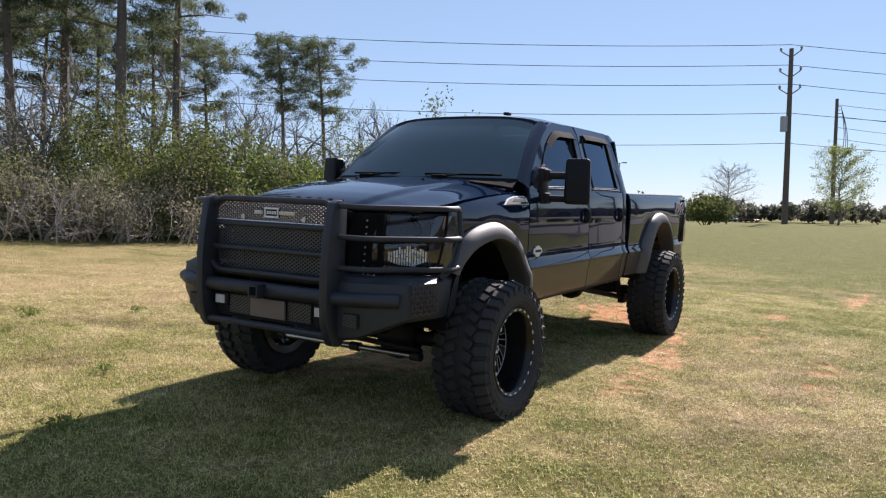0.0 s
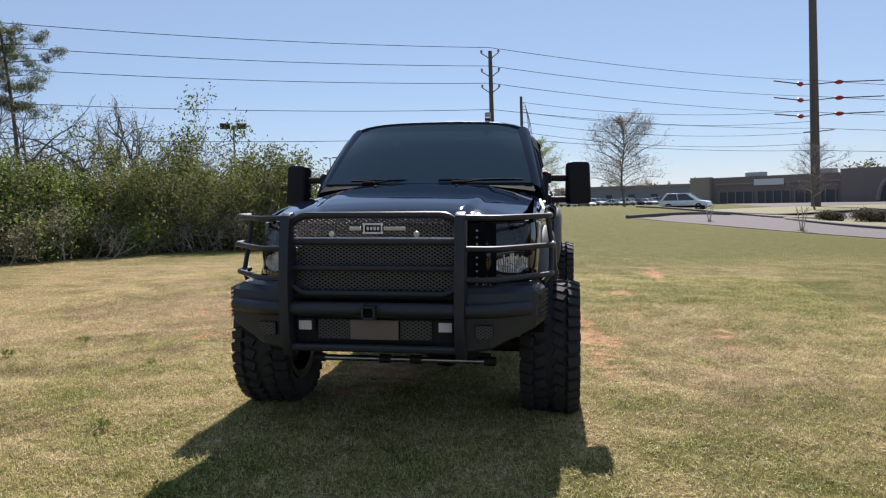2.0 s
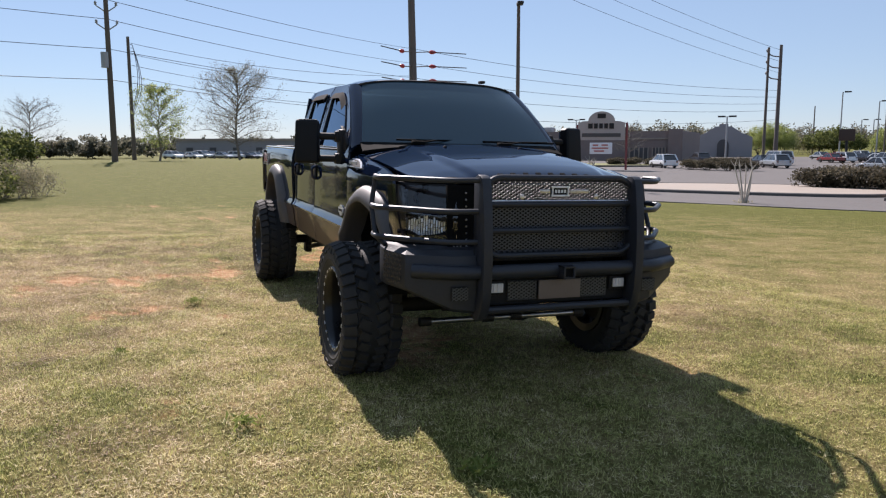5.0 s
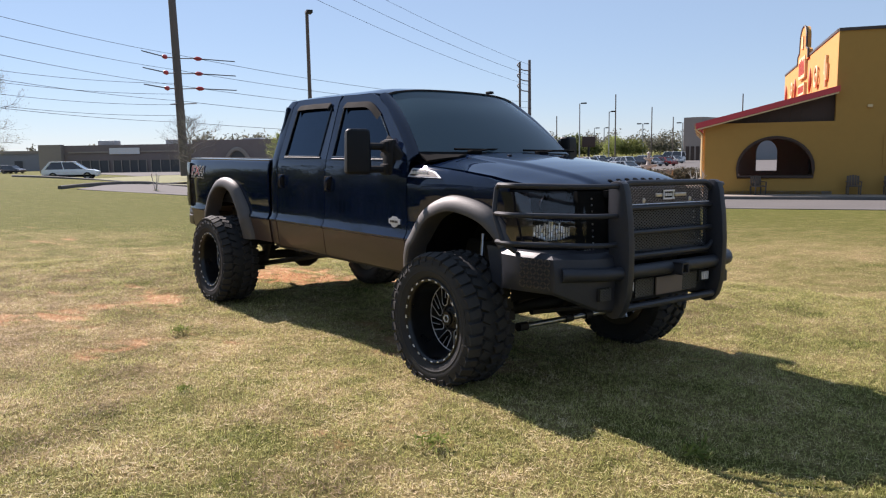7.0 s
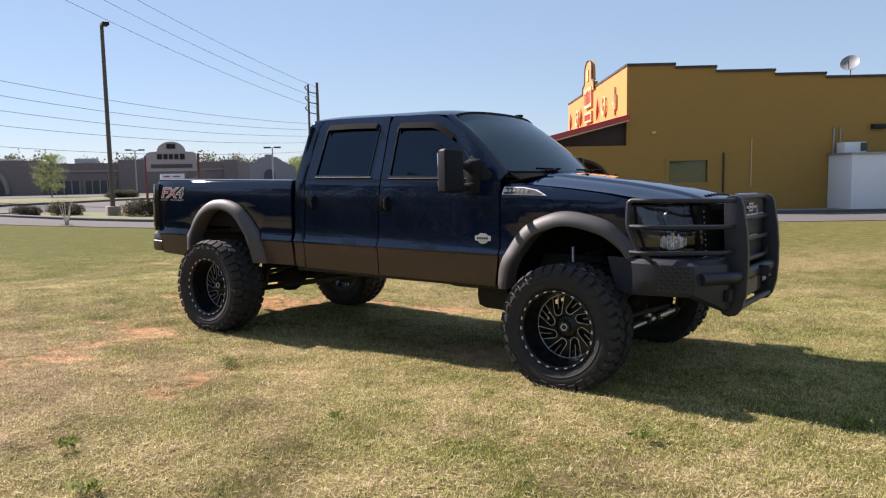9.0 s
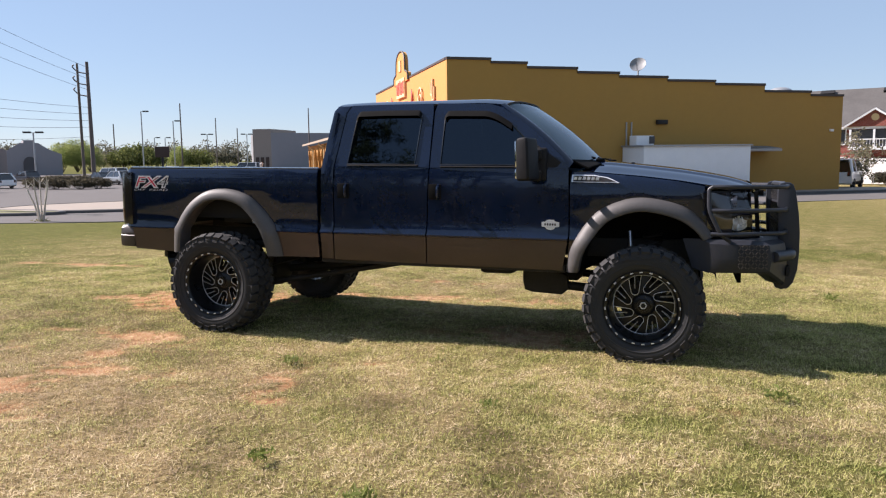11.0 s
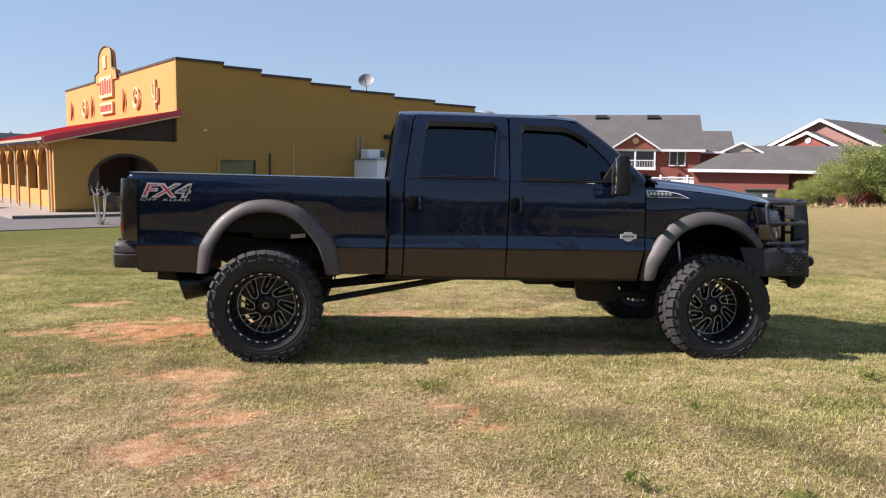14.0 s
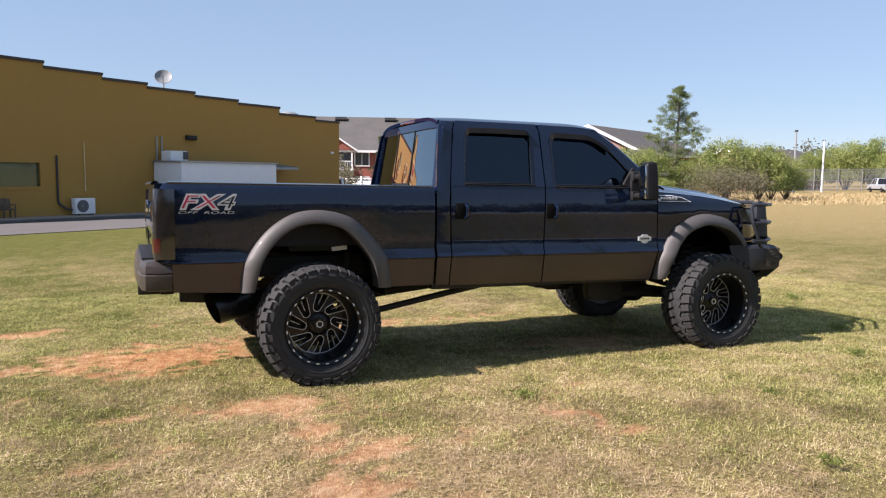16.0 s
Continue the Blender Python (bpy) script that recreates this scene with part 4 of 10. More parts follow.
# back wall of the cab with its sliding window
bm = bmesh.new()
bz = lambda z: 1.035 + (z - 1.45) * 0.135 - 0.0
for (y0, y1, z0, z1) in ((-0.93, 0.93, 0.75, 1.56), (-0.80, 0.80, 2.045, 2.11), (-0.905, -0.79, 1.56, 2.045), (0.79, 0.905, 1.56, 2.045)):
    grid(bm, 8, 3, lambda u, v: Vector((bz(z0 + (z1 - z0) * v) + 0.05 * abs(2 * (y0 + (y1 - y0) * u) / 1.9) ** 4, CY + (y0 + (y1 - y0) * u) * (1 if z1 < 1.6 else 1 - 0.10 * max(0, (z0 + (z1 - z0) * v - 1.6) / 0.5)), z0 + (z1 - z0) * v)))
thicken(bm, 0.02)
part("cab_back", bm, M["paint"], truck)
bm = bmesh.new()
grid(bm, 8, 4, lambda u, v: Vector((bz(1.55 + 0.5 * v) - 0.004 + 0.03 * (2 * u - 1) ** 4, CY + (u - .5) * 1.62 * (1 - 0.07 * v), 1.55 + 0.5 * v)))
part("rear_window", bm, M["rear_glass"], truck, "reflective tinted rear window")
bm = bmesh.new()
for y in (-0.22, 0.22):
    box(bm, (bz(1.8) - 0.004, CY + y, 1.80), (0.010, 0.014, 0.49), (0, 7.7, 0))
box(bm, (bz(1.58) - 0.004, CY, 1.575), (0.014, 0.46, 0.02), (0, 7.7, 0))
part("window_slider_frame", bm, M["trim"], truck)
bm = bmesh.new()
box(bm, (1.135, CY, 2.135), (0.05, 0.40, 0.03), (0, 8, 0), 0.008)
part("high_stop_lamp", bm, M["smoked_red"], truck)


# hood and nose
def hood_half(x):
    return lerp_table([(3.4, 0.875), (3.9, 0.865), (4.3, 0.85), (4.55, 0.82), (4.75, 0.755), (4.87, 0.66)], x)


def hood_mid(x):
    return lerp_table([(3.4, 1.622), (3.5, 1.628), (3.64, 1.626), (3.9, 1.600), (4.2, 1.566), (4.4, 1.536), (4.6, 1.500), (4.72, 1.468), (4.80, 1.435), (4.85, 1.395), (4.87, 1.36)], x)


def hood_edge(x):
    return lerp_table([(3.4, 1.532), (3.6, 1.520), (3.9, 1.496), (4.2, 1.462), (4.4, 1.430), (4.6, 1.405), (4.75, 1.385), (4.87, 1.345)], x)


def hood_z(x, y):
    k = min(1, abs(y) / hood_half(x))
    inner = 0.60
    if k < inner:
        return hood_mid(x) - 0.018 * (k / inner) ** 2
    t = (k - inner) / (1 - inner)
    e = t * t * (3 - 2 * t)
    shelf = hood_mid(x) - 0.018 - 0.020 * min(1.0, t / 0.14)
    return shelf + (hood_edge(x) - shelf) * (0.55 * e + 0.45 * t ** 2.2)


def hood_pt(u, v):
    y = (v - .5) * 2
    nose = 1 - 0.055 * abs(y) ** 3
    x = 3.42 + (4.87 * nose - 3.42 + 0.0) * u
    if u < 0.12:
        x += (1 - u / 0.12) * (0.13 - 0.16 * y * y)
    return Vector((x, CY + y * hood_half(x), hood_z(x, y * hood_half(x))))


bm = bmesh.new()
grid(bm, 34, 72, hood_pt)
thicken(bm, 0.025)
part("hood", bm, M["paint"], truck, smooth=45)
bm = bmesh.new()
box(bm, (4.05, CY, 1.33), (1.15, 1.56, 0.14), (0, 3, 0), 0.02)
box(bm, (3.50, CY, 1.36), (0.10, 1.68, 0.30), (0, 0, 0), 0.02)
part("engine_bay", bm, M["liner"], truck)
for k in range(8):
    y = -0.315 + 0.09 * k
    bm = bmesh.new()
    box(bm, (4.775, CY + y, hood_z(4.775, y) + 0.002), (0.030, 0.034, 0.006), (0, 30, 0), 0.002)
    part("hood_letter_bar", bm, M["liner"], truck)
for y in (-0.32, 0.30):
    bm = bmesh.new()
    box(bm, (3.80, CY + y, hood_z(3.80, y) + 0.004), (0.03, 0.02, 0.012), (0, 0, 0), 0.003)
    part("washer_nozzle", bm, M["trim"], truck)
# nose panel behind the guard: dark surround with bolts
bm = bmesh.new()
for s in (-1, 1):
    grid(bm, 4, 6, lambda u, v: Vector((4.862 - 0.02 * u - 0.03 * v, CY + s * (0.45 + 0.24 * u), 0.985 + 0.39 * v)))
grid(bm, 8, 2, lambda u, v: Vector((4.872, CY + (u - .5) * 0.95, 1.335 + 0.045 * v)))
grid(bm, 8, 2, lambda u, v: Vector((4.872, CY + (u - .5) * 0.95, 0.93 + 0.06 * v)))
thicken(bm, 0.03)
part("grille_surround", bm, M["liner"], truck)
for s in (-1, 1):
    spots = [(4.858 - 0.03 * k / 8, s * 0.572, 1.0 + k * 0.041) for k in range(9)] + [(4.862, s * (0.612 + 0.022 * k), 1.0) for k in range(3)]
    for x, y, z in spots:
        bm = bmesh.new()
        lathe(bm, [(0.007, 0.0), (0.006, 0.005), (0.0, 0.007)], 8, "z", Matrix.Translation((x, CY + y, z)) @ pose(0, 0, 0, 0, 90, 0))
        part("bolt", bm, M["steel"], truck)


def diamond_mesh(bm, y0, y1, z0, z1, x, pitch=0.03, wth=0.0055):
    """Crossing strands that leave diamond openings."""
    w_, h_ = y1 - y0, z1 - z0
    slope = 0.62
    for sg in (1, -1):
        k = -h_ / slope
        while k < w_:
            pts = []
            for t in (0.0, 1.0):
                pts.append((k + (h_ / slope) * t, h_ * t))
            (a, b), (c, d) = pts
            if a < 0:
                b, a = b + (0 - a) * slope, 0
            if c > w_:
                d, c = d - (c - w_) * slope, w_
            if c - a > 0.004:
                if sg < 0:
                    b, d = h_ - b, h_ - d
                p, q = Vector((x, y0 + a, z0 + b)), Vector((x + (0.003 if sg > 0 else 0), y0 + c, z0 + d))
                n_ = (q - p).cross(Vector((1, 0, 0))).normalized() * wth / 2
                t_ = Vector((0.004, 0, 0))
                vs = [bm.verts.new(v) for v in (p - n_, q - n_, q + n_, p + n_, p - n_ + t_, q - n_ + t_, q + n_ + t_, p + n_ + t_)]
                for f in ((4, 5, 6, 7), (0, 1, 5, 4), (2, 3, 7, 6), (0, 3, 2, 1)):
                    bm.faces.new([vs[i] for i in f])
            k += pitch
    return bm


for z0, z1, lab in ((1.292, 1.415, "bright mesh grille insert"), (1.130, 1.262, "dark mesh grille insert"), (0.980, 1.102, "dark mesh grille insert")):
    bm = diamond_mesh(bmesh.new(), -0.497, 0.497, z0, z1, 5.012, 0.036, 0.0075 if "bright" in lab else 0.0062)
    part("grille_mesh", bm, M["mesh_bright"] if "bright" in lab else M["mesh_dark"], truck, lab, smooth=0)
bm = bmesh.new()
box(bm, (4.70, CY, 1.02), (0.03, 1.3, 0.8))
part("radiator", bm, M["liner"], truck)
for y in (-0.26, 0.26):
    bm = bmesh.new()
    lathe(bm, [(0.018, 0.0), (0.016, 0.006), (0.0, 0.008)], 10, "z", Matrix.Translation((5.022, y, 1.318)) @ pose(0, 0, 0, 0, 90, 0))
    part("mesh_bolt", bm, M["steel"], truck)
bm = bmesh.new()
tube(bm, [(5.024, -0.497, 1.294), (5.024, 0.497, 1.294)], 0.004, 6)
part("mesh_edge_strip", bm, M["bright_trim"], truck, "bright strip under the upper mesh")
# grille emblem: plain bright frame with bars
bm = bmesh.new()
for dz in (-0.026, 0.026):
    box(bm, (5.036, -0.002, 1.352 + dz), (0.008, 0.125, 0.011), bevel=0.002)
for dy in (-0.054, 0.054):
    box(bm, (5.034, -0.002 + dy, 1.352), (0.008, 0.009, 0.06), bevel=0.002)
for k in range(4):
    box(bm, (5.034, -0.033 + k * 0.021, 1.352), (0.006, 0.012, 0.02))
part("grille_emblem", bm, M["bright_trim"], truck, "bright framed emblem")
bm = bmesh.new()
box(bm, (5.026, -0.002, 1.352), (0.008, 0.118, 0.058))
part("emblem_backing", bm, M["liner"], truck)
bm = bmesh.new()
box(bm, (5.034, 0.13, 1.352), (0.01, 0.13, 0.022), bevel=0.002)
part("emblem_wing", bm, M["steel"], truck)
bm = bmesh.new()
box(bm, (5.034, -0.11, 1.352), (0.01, 0.07, 0.022), bevel=0.002)
part("emblem_wing", bm, M["steel"], truck)

# ---- front bumper with grille guard ----
guard = empty("front_bumper_guard")
guard.parent = truck
guard["label"] = "heavy powder-coated bumper with tube grille guard"
UP = [(4.972, 1.405), (4.985, 1.436), (5.02, 1.449), (5.06, 1.446), (5.085, 1.43), (5.105, 1.38), (5.135, 1.20), (5.150, 1.04), (5.152, 0.88), (5.145, 0.74), (5.115, 0.63), (5.08, 0.585), (5.03, 0.572), (4.985, 0.585),
      (4.955, 0.65), (4.962, 0.72), (4.995, 0.80), (5.0, 0.9), (4.985, 1.05), (4.975, 1.25)]
for s in (-1, 1):
    bm = bmesh.new()
    prism(bm, UP, Matrix(((1, 0, 0, 0), (0, 0, 1, s * 0.527 - 0.030), (0, 1, 0, 0), (0, 0, 0, 1))), 0.060, 0.010)
    part("upright", bm, M["powder"], guard, smooth=30)
for z, x, r in ((1.432, 5.03, 0.021), (1.272, 5.04, 0.018), (1.115, 5.05, 0.018), (0.965, 5.06, 0.018), (0.64, 5.085, 0.024)):
    bm = bmesh.new()
    if z > 1.4 or 0.9 < z < 1.0:
        dz = -0.05 if z > 1.4 else 0.05
        tube(bm, round_corners([(x, -0.515, z + dz), (x, -0.445, z), (x, 0.445, z), (x, 0.515, z + dz)], 0.05), r, 10)
    else:
        tube(bm, [(x, -0.515, z), (x, 0.515, z)], r, 10)
    part("cross_bar", bm, M["powder"], guard)
for s in (-1, 1):
    for z, y_e in ((1.412, 1.045), (1.228, 1.065), (1.045, 1.055)):
        bm = bmesh.new()
        path = [(5.05, s * 0.53, z + 0.005), (5.005, s * 0.72, z), (4.60, s * y_e, z), (4.46, s * (y_e - 0.025), z)]
        tube(bm, round_corners(path, 0.10, 6), 0.0175, 10)
        part("side_bar", bm, M["powder"], guard)
    bm = bmesh.new()
    tube(bm, round_corners([(4.47, s * 1.022, 1.412), (4.435, s * 1.015, 1.395), (4.44, s * 1.04, 1.228), (4.53, s * 1.04, 1.045), (4.60, s * 0.99, 0.99)], 0.05, 5), 0.0165, 10)
    part("side_bar_end", bm, M["powder"], guard)
# main tube and receiver
bm = bmesh.new()
tube(bm, [(5.085, -0.50, 0.872), (5.085, 0.50, 0.872)], 0.045, 16)
part("main_tube", bm, M["powder"], guard)
for s in (-1, 1):
    bm = bmesh.new()
    tube(bm, round_corners([(5.085, s * 0.555, 0.872), (5.07, s * 0.70, 0.872), (4.93, s * 0.92, 0.872)], 0.10), 0.043, 14)
    part("wing_tube", bm, M["powder"], guard)
    # wing: a folded plate box, deep inside and rising outwards
    bm = bmesh.new()
    path = [(5.045, 0.50), (5.035, 0.70), (4.90, 0.955), (4.66, 1.005), (4.47, 0.985)]
    low = [0.60, 0.63, 0.745, 0.745, 0.735]
    rows = []
    for (x, y), zl in zip(path, low):
        ins = Vector((-0.10, -0.05))
        rows.append([bm.verts.new((px, s * py, z)) for px, py, z in ((x - 0.14, y - 0.04, zl + 0.03), (x - 0.02, y - 0.01, zl), (x, y, zl + 0.02), (x + 0.012, y + 0.006, 0.86), (x - 0.01, y, 0.965), (x - 0.06, y - 0.03, 0.995), (x - 0.22, y - 0.06, 1.0))])
    for a, b in zip(rows, rows[1:]):
        for j in range(len(a) - 1):
            bm.faces.new((a[j], a[j + 1], b[j + 1], b[j]))
    bm.faces.new(rows[-1])
    part("bumper_wing", bm, M["powder"], guard, smooth=25)
    # tread plate on the corner: raised crossing bars
    bm = bmesh.new()
    a, b = Vector((4.885, 0.967, 0)), Vector((4.66, 1.012, 0))
    d = (b - a).normalized()
    nrm = Vector((abs(d.y), abs(d.x), 0))
    for i in range(9):
        for j in range(7):
            p = a.lerp(b, (i + 0.5) / 9) + nrm * 0.010
            box(bm, (p.x, s * p.y, 0.79 + j * 0.028), (0.022, 0.006, 0.007), (0, 45 if (i + j) % 2 else -45, s * math.degrees(math.atan2(d.y, d.x))))
    part("tread_plate", bm, M["tread_plate"], guard, "diamond tread plate", smooth=0)
    # recess with mesh on the wing
    bm = bmesh.new()
    box(bm, (5.052, s * 0.665, 0.745), (0.02, 0.11, 0.085), (0, 0, 0), 0.006)
    part("vent_recess", bm, M["trim"], guard)
    bm = diamond_mesh(bmesh.new(), s * 0.665 - 0.05, s * 0.665 + 0.05, 0.706, 0.784, 5.064, 0.030, 0.006)
    part("vent_mesh", bm, M["mesh_dark"], guard, smooth=0)
# centre panel between the tubes
bm = bmesh.new()
box(bm, (5.02, 0, 0.745), (0.02, 1.0, 0.17), (0, 0, 0), 0.004)
box(bm, (4.97, 0, 0.955), (0.16, 1.0, 0.03), (0, 6, 0), 0.006)
part("centre_panel", bm, M["trim"], guard)
bm = bmesh.new()
box(bm, (5.062, 0.005, 0.748), (0.012, 0.295, 0.118), (0, 0, 0), 0.003)
part("number_plate_mount", bm, M["plate"], guard, "blank brown plate mount")
for y0, y1 in ((-0.345, -0.15), (0.16, 0.35)):
    bm = diamond_mesh(bmesh.new(), y0, y1, 0.69, 0.805, 5.045, 0.034, 0.007)
    part("panel_mesh", bm, M["mesh_dark"], guard, smooth=0)
    bm = bmesh.new()
    tube(bm, [(5.046, y0, 0.69), (5.046, y1, 0.69), (5.046, y1, 0.805), (5.046, y0, 0.805)], 0.005, 6, closed=True)
    part("mesh_frame", bm, M["powder"], guard)
for y in (-0.424, 0.434):
    bm = bmesh.new()
    box(bm, (5.03, y, 0.768), (0.05, 0.125, 0.095), (0, 0, 0), 0.02)
    part("fog_housing", bm, M["trim"], guard)
    bm = bmesh.new()
    box(bm, (5.062, y, 0.770), (0.012, 0.080, 0.056), (0, 0, 0), 0.004)
    for k in range(3):
        box(bm, (5.070, y - 0.025 + k * 0.025, 0.770), (0.006, 0.004, 0.05))
    part("fog_lens", bm, M["white_vinyl"], guard, "pale square fog lamp lens")
bm = bmesh.new()
for dy, dz, sy, sz in ((0, 0.033, 0.08, 0.012), (0, -0.033, 0.08, 0.012), (-0.034, 0, 0.012, 0.08), (0.034, 0, 0.012, 0.08)):
    box(bm, (5.145, dy, 0.868 + dz), (0.09, sy, sz), (0, 0, 0), 0.002)
part("receiver", bm, M["powder"], guard)
bm = bmesh.new()
box(bm, (5.13, 0, 0.868), (0.09, 0.056, 0.056))
part("receiver_hollow", bm, M["liner"], guard)

# the cab stands a little taller above its belt line
def raise_cab(ob, m):
    for c in ob.children:
        mc = m @ c.matrix_basis
        if c.type == "MESH" and c.data.users == 1:
            back = mc.inverted()
            for v in c.data.vertices:
                q = mc @ v.co
                if q.z > 1.60 and 0.9 < q.x < 3.6:
                    q.z += 0.045 * (q.z - 1.60)
                    v.co = back @ q
        raise_cab(c, mc)


raise_cab(truck, Matrix.Identity(4))

# ---- wheels ----


def build_wheel():
    wheel = empty("wheel")
    bm = bmesh.new()
    lathe(bm, [(0.292, -0.150), (0.300, -0.172), (0.330, -0.186), (0.375, -0.196), (0.415, -0.195), (0.436, -0.182), (0.448, -0.160), (0.449, 0), (0.448, 0.160), (0.436, 0.182), (0.415, 0.195), (0.375, 0.196), (0.33, 0.186), (0.292, 0.16)], 72)
    lathe(bm, [(0.345, -0.1905), (0.350, -0.1945), (0.356, -0.1945), (0.360, -0.1915)], 72)
    part("tyre", bm, M["rubber"], wheel, smooth=50)
    # tread: four rows of blocks and shoulder lugs on both sides
    N = 34
    kinds = []
    for sx, sy, sz in ((0.070, 0.088, 0.030), (0.062, 0.088, 0.030), (0.066, 0.078, 0.030), (0.058, 0.078, 0.030), (0.056, 0.020, 0.045), (0.056, 0.020, 0.030)):
        bm = bmesh.new()
        bmesh.ops.create_cube(bm, size=1, matrix=Matrix.Diagonal((sx, sy, sz, 1)))
        for v in bm.verts:
            if v.co.z > 0:
                v.co.x *= 0.90
                v.co.y *= 0.94
        kinds.append(part("tread_lug", bm, M["lug"], wheel, "dusty tread block", smooth=0))
    used = set()

    def lug(k, m):
        if k in used:
            like(kinds[k], wheel, m)
        else:
            used.add(k)
            kinds[k].matrix_basis = m
    rnd = random.Random(3)
    for k in range(N):
        a0 = 360 / N * k
        for row, (y, sk, r0, rb) in enumerate(((-0.155, 8, 0.452, 14), (-0.062, -24, 0.456, 0), (0.062, 24, 0.456, 0), (0.155, -8, 0.452, -14))):
            a = a0 + (360 / N / 2 if row in (1, 3) else 0) + rnd.uniform(-0.4, 0.4)
            lug((0 if row in (0, 3) else 2) + (0 if k % 2 else 1), pose(0, 0, 0, 0, a, 0) @ pose(0, y, r0, rb * 1.4, 0, sk))
        for s in (-1, 1):
            ln = 0.045 if k % 2 else 0.030
            lug(4 if k % 2 else 5, pose(0, 0, 0, 0, a0 + (360 / N / 2 if s > 0 else 0), 0) @ pose(0, s * 0.188, 0.442 - ln / 2, s * 14, 0, 0))
    # sidewall lettering as plain raised bars
    bm = bmesh.new()
    bmesh.ops.create_cube(bm, size=1, matrix=Matrix.Diagonal((0.045, 0.004, 0.022, 1)))
    bar = part("sidewall_bar", bm, M["rubber"], wheel, smooth=0)
    for i, k in enumerate(k for k in range(16) if k % 8 < 5):
        m = pose(0, 0, 0, 0, 60 + k * 9 + (k // 8) * 100, 0) @ pose(0, -0.1965, 0.388, 0, 0, 0)
        if i:
            like(bar, wheel, m)
        else:
            bar.matrix_basis = m
    # rim: lip, deep barrel, back
    bm = bmesh.new()
    lathe(bm, [(0.300, -0.160), (0.302, -0.176), (0.296, -0.182), (0.280, -0.178), (0.270, -0.166), (0.262, -0.12), (0.252, -0.05), (0.244, 0.00), (0.244, 0.05), (0.235, 0.16), (0.29, 0.17)], 64)
    part("rim", bm, M["rim"], wheel, "deep gloss black alloy rim", smooth=40)
    # leaning U-shaped openings, each split by a thin rib, in a black face with milled edges
    pol = lambda r, a, y: Vector((r * math.cos(a), y, r * math.sin(a)))
    dip = lambda q: Vector((q.x, 0.016 * (math.hypot(q.x, q.z) - 0.07) / 0.17, q.z))
    lean, R0, RO = radians(-30), 0.129, 0.241
    d_, n_ = Vector((math.cos(lean), 0, math.sin(lean))), Vector((-math.sin(lean), 0, math.cos(lean)))

    def edge_of(sg, m):
        """One long side of an opening, from the bottom of its U out to the rim."""
        o = Vector((R0, 0, 0))
        pts = [o + (d_ * -math.cos(t) + n_ * sg * math.sin(t)) * 0.032 for t in (math.pi / 2 * i / 5 for i in range(6))]
        for i in range(1, 9):
            q = o + d_ * 0.0172 * i + n_ * sg * (0.032 + 0.0026 * i)
            if q.length > RO:
                q = q * (RO / q.length)
            pts.append(q)
        return [dip(m @ q) for q in pts]
    turn = pose(0, 0, 0, 0, -45, 0)
    one, two = edge_of(1, Matrix.Identity(4)), edge_of(-1, turn)
    bm, be = bmesh.new(), bmesh.new()
    back_ = Vector((0, 0.035, 0))
    vs = [[bm.verts.new(v) for v in (p_ + back_, p_, q_, q_ + back_)] for p_, q_ in zip(one, two)]
    for a_, b_ in zip(vs, vs[1:]):
        for j in range(3):
            bm.faces.new((a_[j], a_[j + 1], b_[j + 1], b_[j]))
    for line_ in (one, two):
        tube(be, [q - Vector((0, 0.0012, 0)) for q in line_], 0.0028, 4)
    spoke = part("spoke", bm, M["rim"], wheel, smooth=30)
    edge_ = part("milled_edge", be, M["bright_trim"], wheel, "bright milled spoke edge", smooth=40)
    bm = bmesh.new()
    rib_ = [dip(Vector((R0, 0, 0)) + d_ * t) + Vector((0, 0.003, 0)) for t in (0.022, 0.05, 0.085, 0.117)]
    vs = [[bm.verts.new(v) for v in (q + n_ * w_ + back_, q + n_ * w_, q - n_ * w_, q - n_ * w_ + back_)] for q, w_ in zip(rib_, (0.003, 0.0045, 0.0055, 0.0075))]
    for a_, b_ in zip(vs, vs[1:]):
        for j in range(3):
            bm.faces.new((a_[j], a_[j + 1], b_[j + 1], b_[j]))
    rib = part("spoke_rib", bm, M["rim"], wheel, smooth=30)
    bm = bmesh.new()
    tube(bm, [q - Vector((0, 0.0012, 0)) for q in rib_], 0.0026, 4)
    rib_line = part("milled_rib", bm, M["bright_trim"], wheel, "bright milled rib", smooth=40)
    for k in range(1, 8):
        for ob in (spoke, edge_, rib, rib_line):
            like(ob, wheel, pose(0, 0, 0, 0, 45 * k, 0))
    bm = bmesh.new()
    tube(bm, [pol(0.241, 2 * math.pi * i / 48, 0.012) for i in range(48)], 0.0028, 4, closed=True)
    part("milled_ring", bm, M["bright_trim"], wheel, smooth=40)
    bm = bmesh.new()
    bmesh.ops.create_cube(bm, size=1, matrix=Matrix.Diagonal((0.024, 0.004, 0.009, 1)))
    mark = part("lip_mark", bm, M["bright_trim"], wheel, "bright mark milled in the rim lip", smooth=0)
    for k in range(24):
        m = pose(0, 0, 0, 0, 15 * k, 0) @ pose(0, -0.181, 0.287, 0, 0, 0)
        if k:
            like(mark, wheel, m)
        else:
            mark.matrix_basis = m
    bm = bmesh.new()
    lathe(bm, [(0.100, 0.03), (0.096, 0.001), (0.086, -0.006), (0.075, -0.014), (0.050, -0.020), (0.046, -0.036), (0.0, -0.038)], 32)
    part("hub_cap", bm, M["rim"], wheel)
    bm = bmesh.new()
    tube(bm, [(0.026 * math.cos(t), -0.039, 0.026 * math.sin(t)) for t in (2 * math.pi * i / 6 + 0.3 for i in range(6))], 0.0055, 5, closed=True)
    part("hub_emblem", bm, M["bright_trim"], wheel)
    bm = bmesh.new()
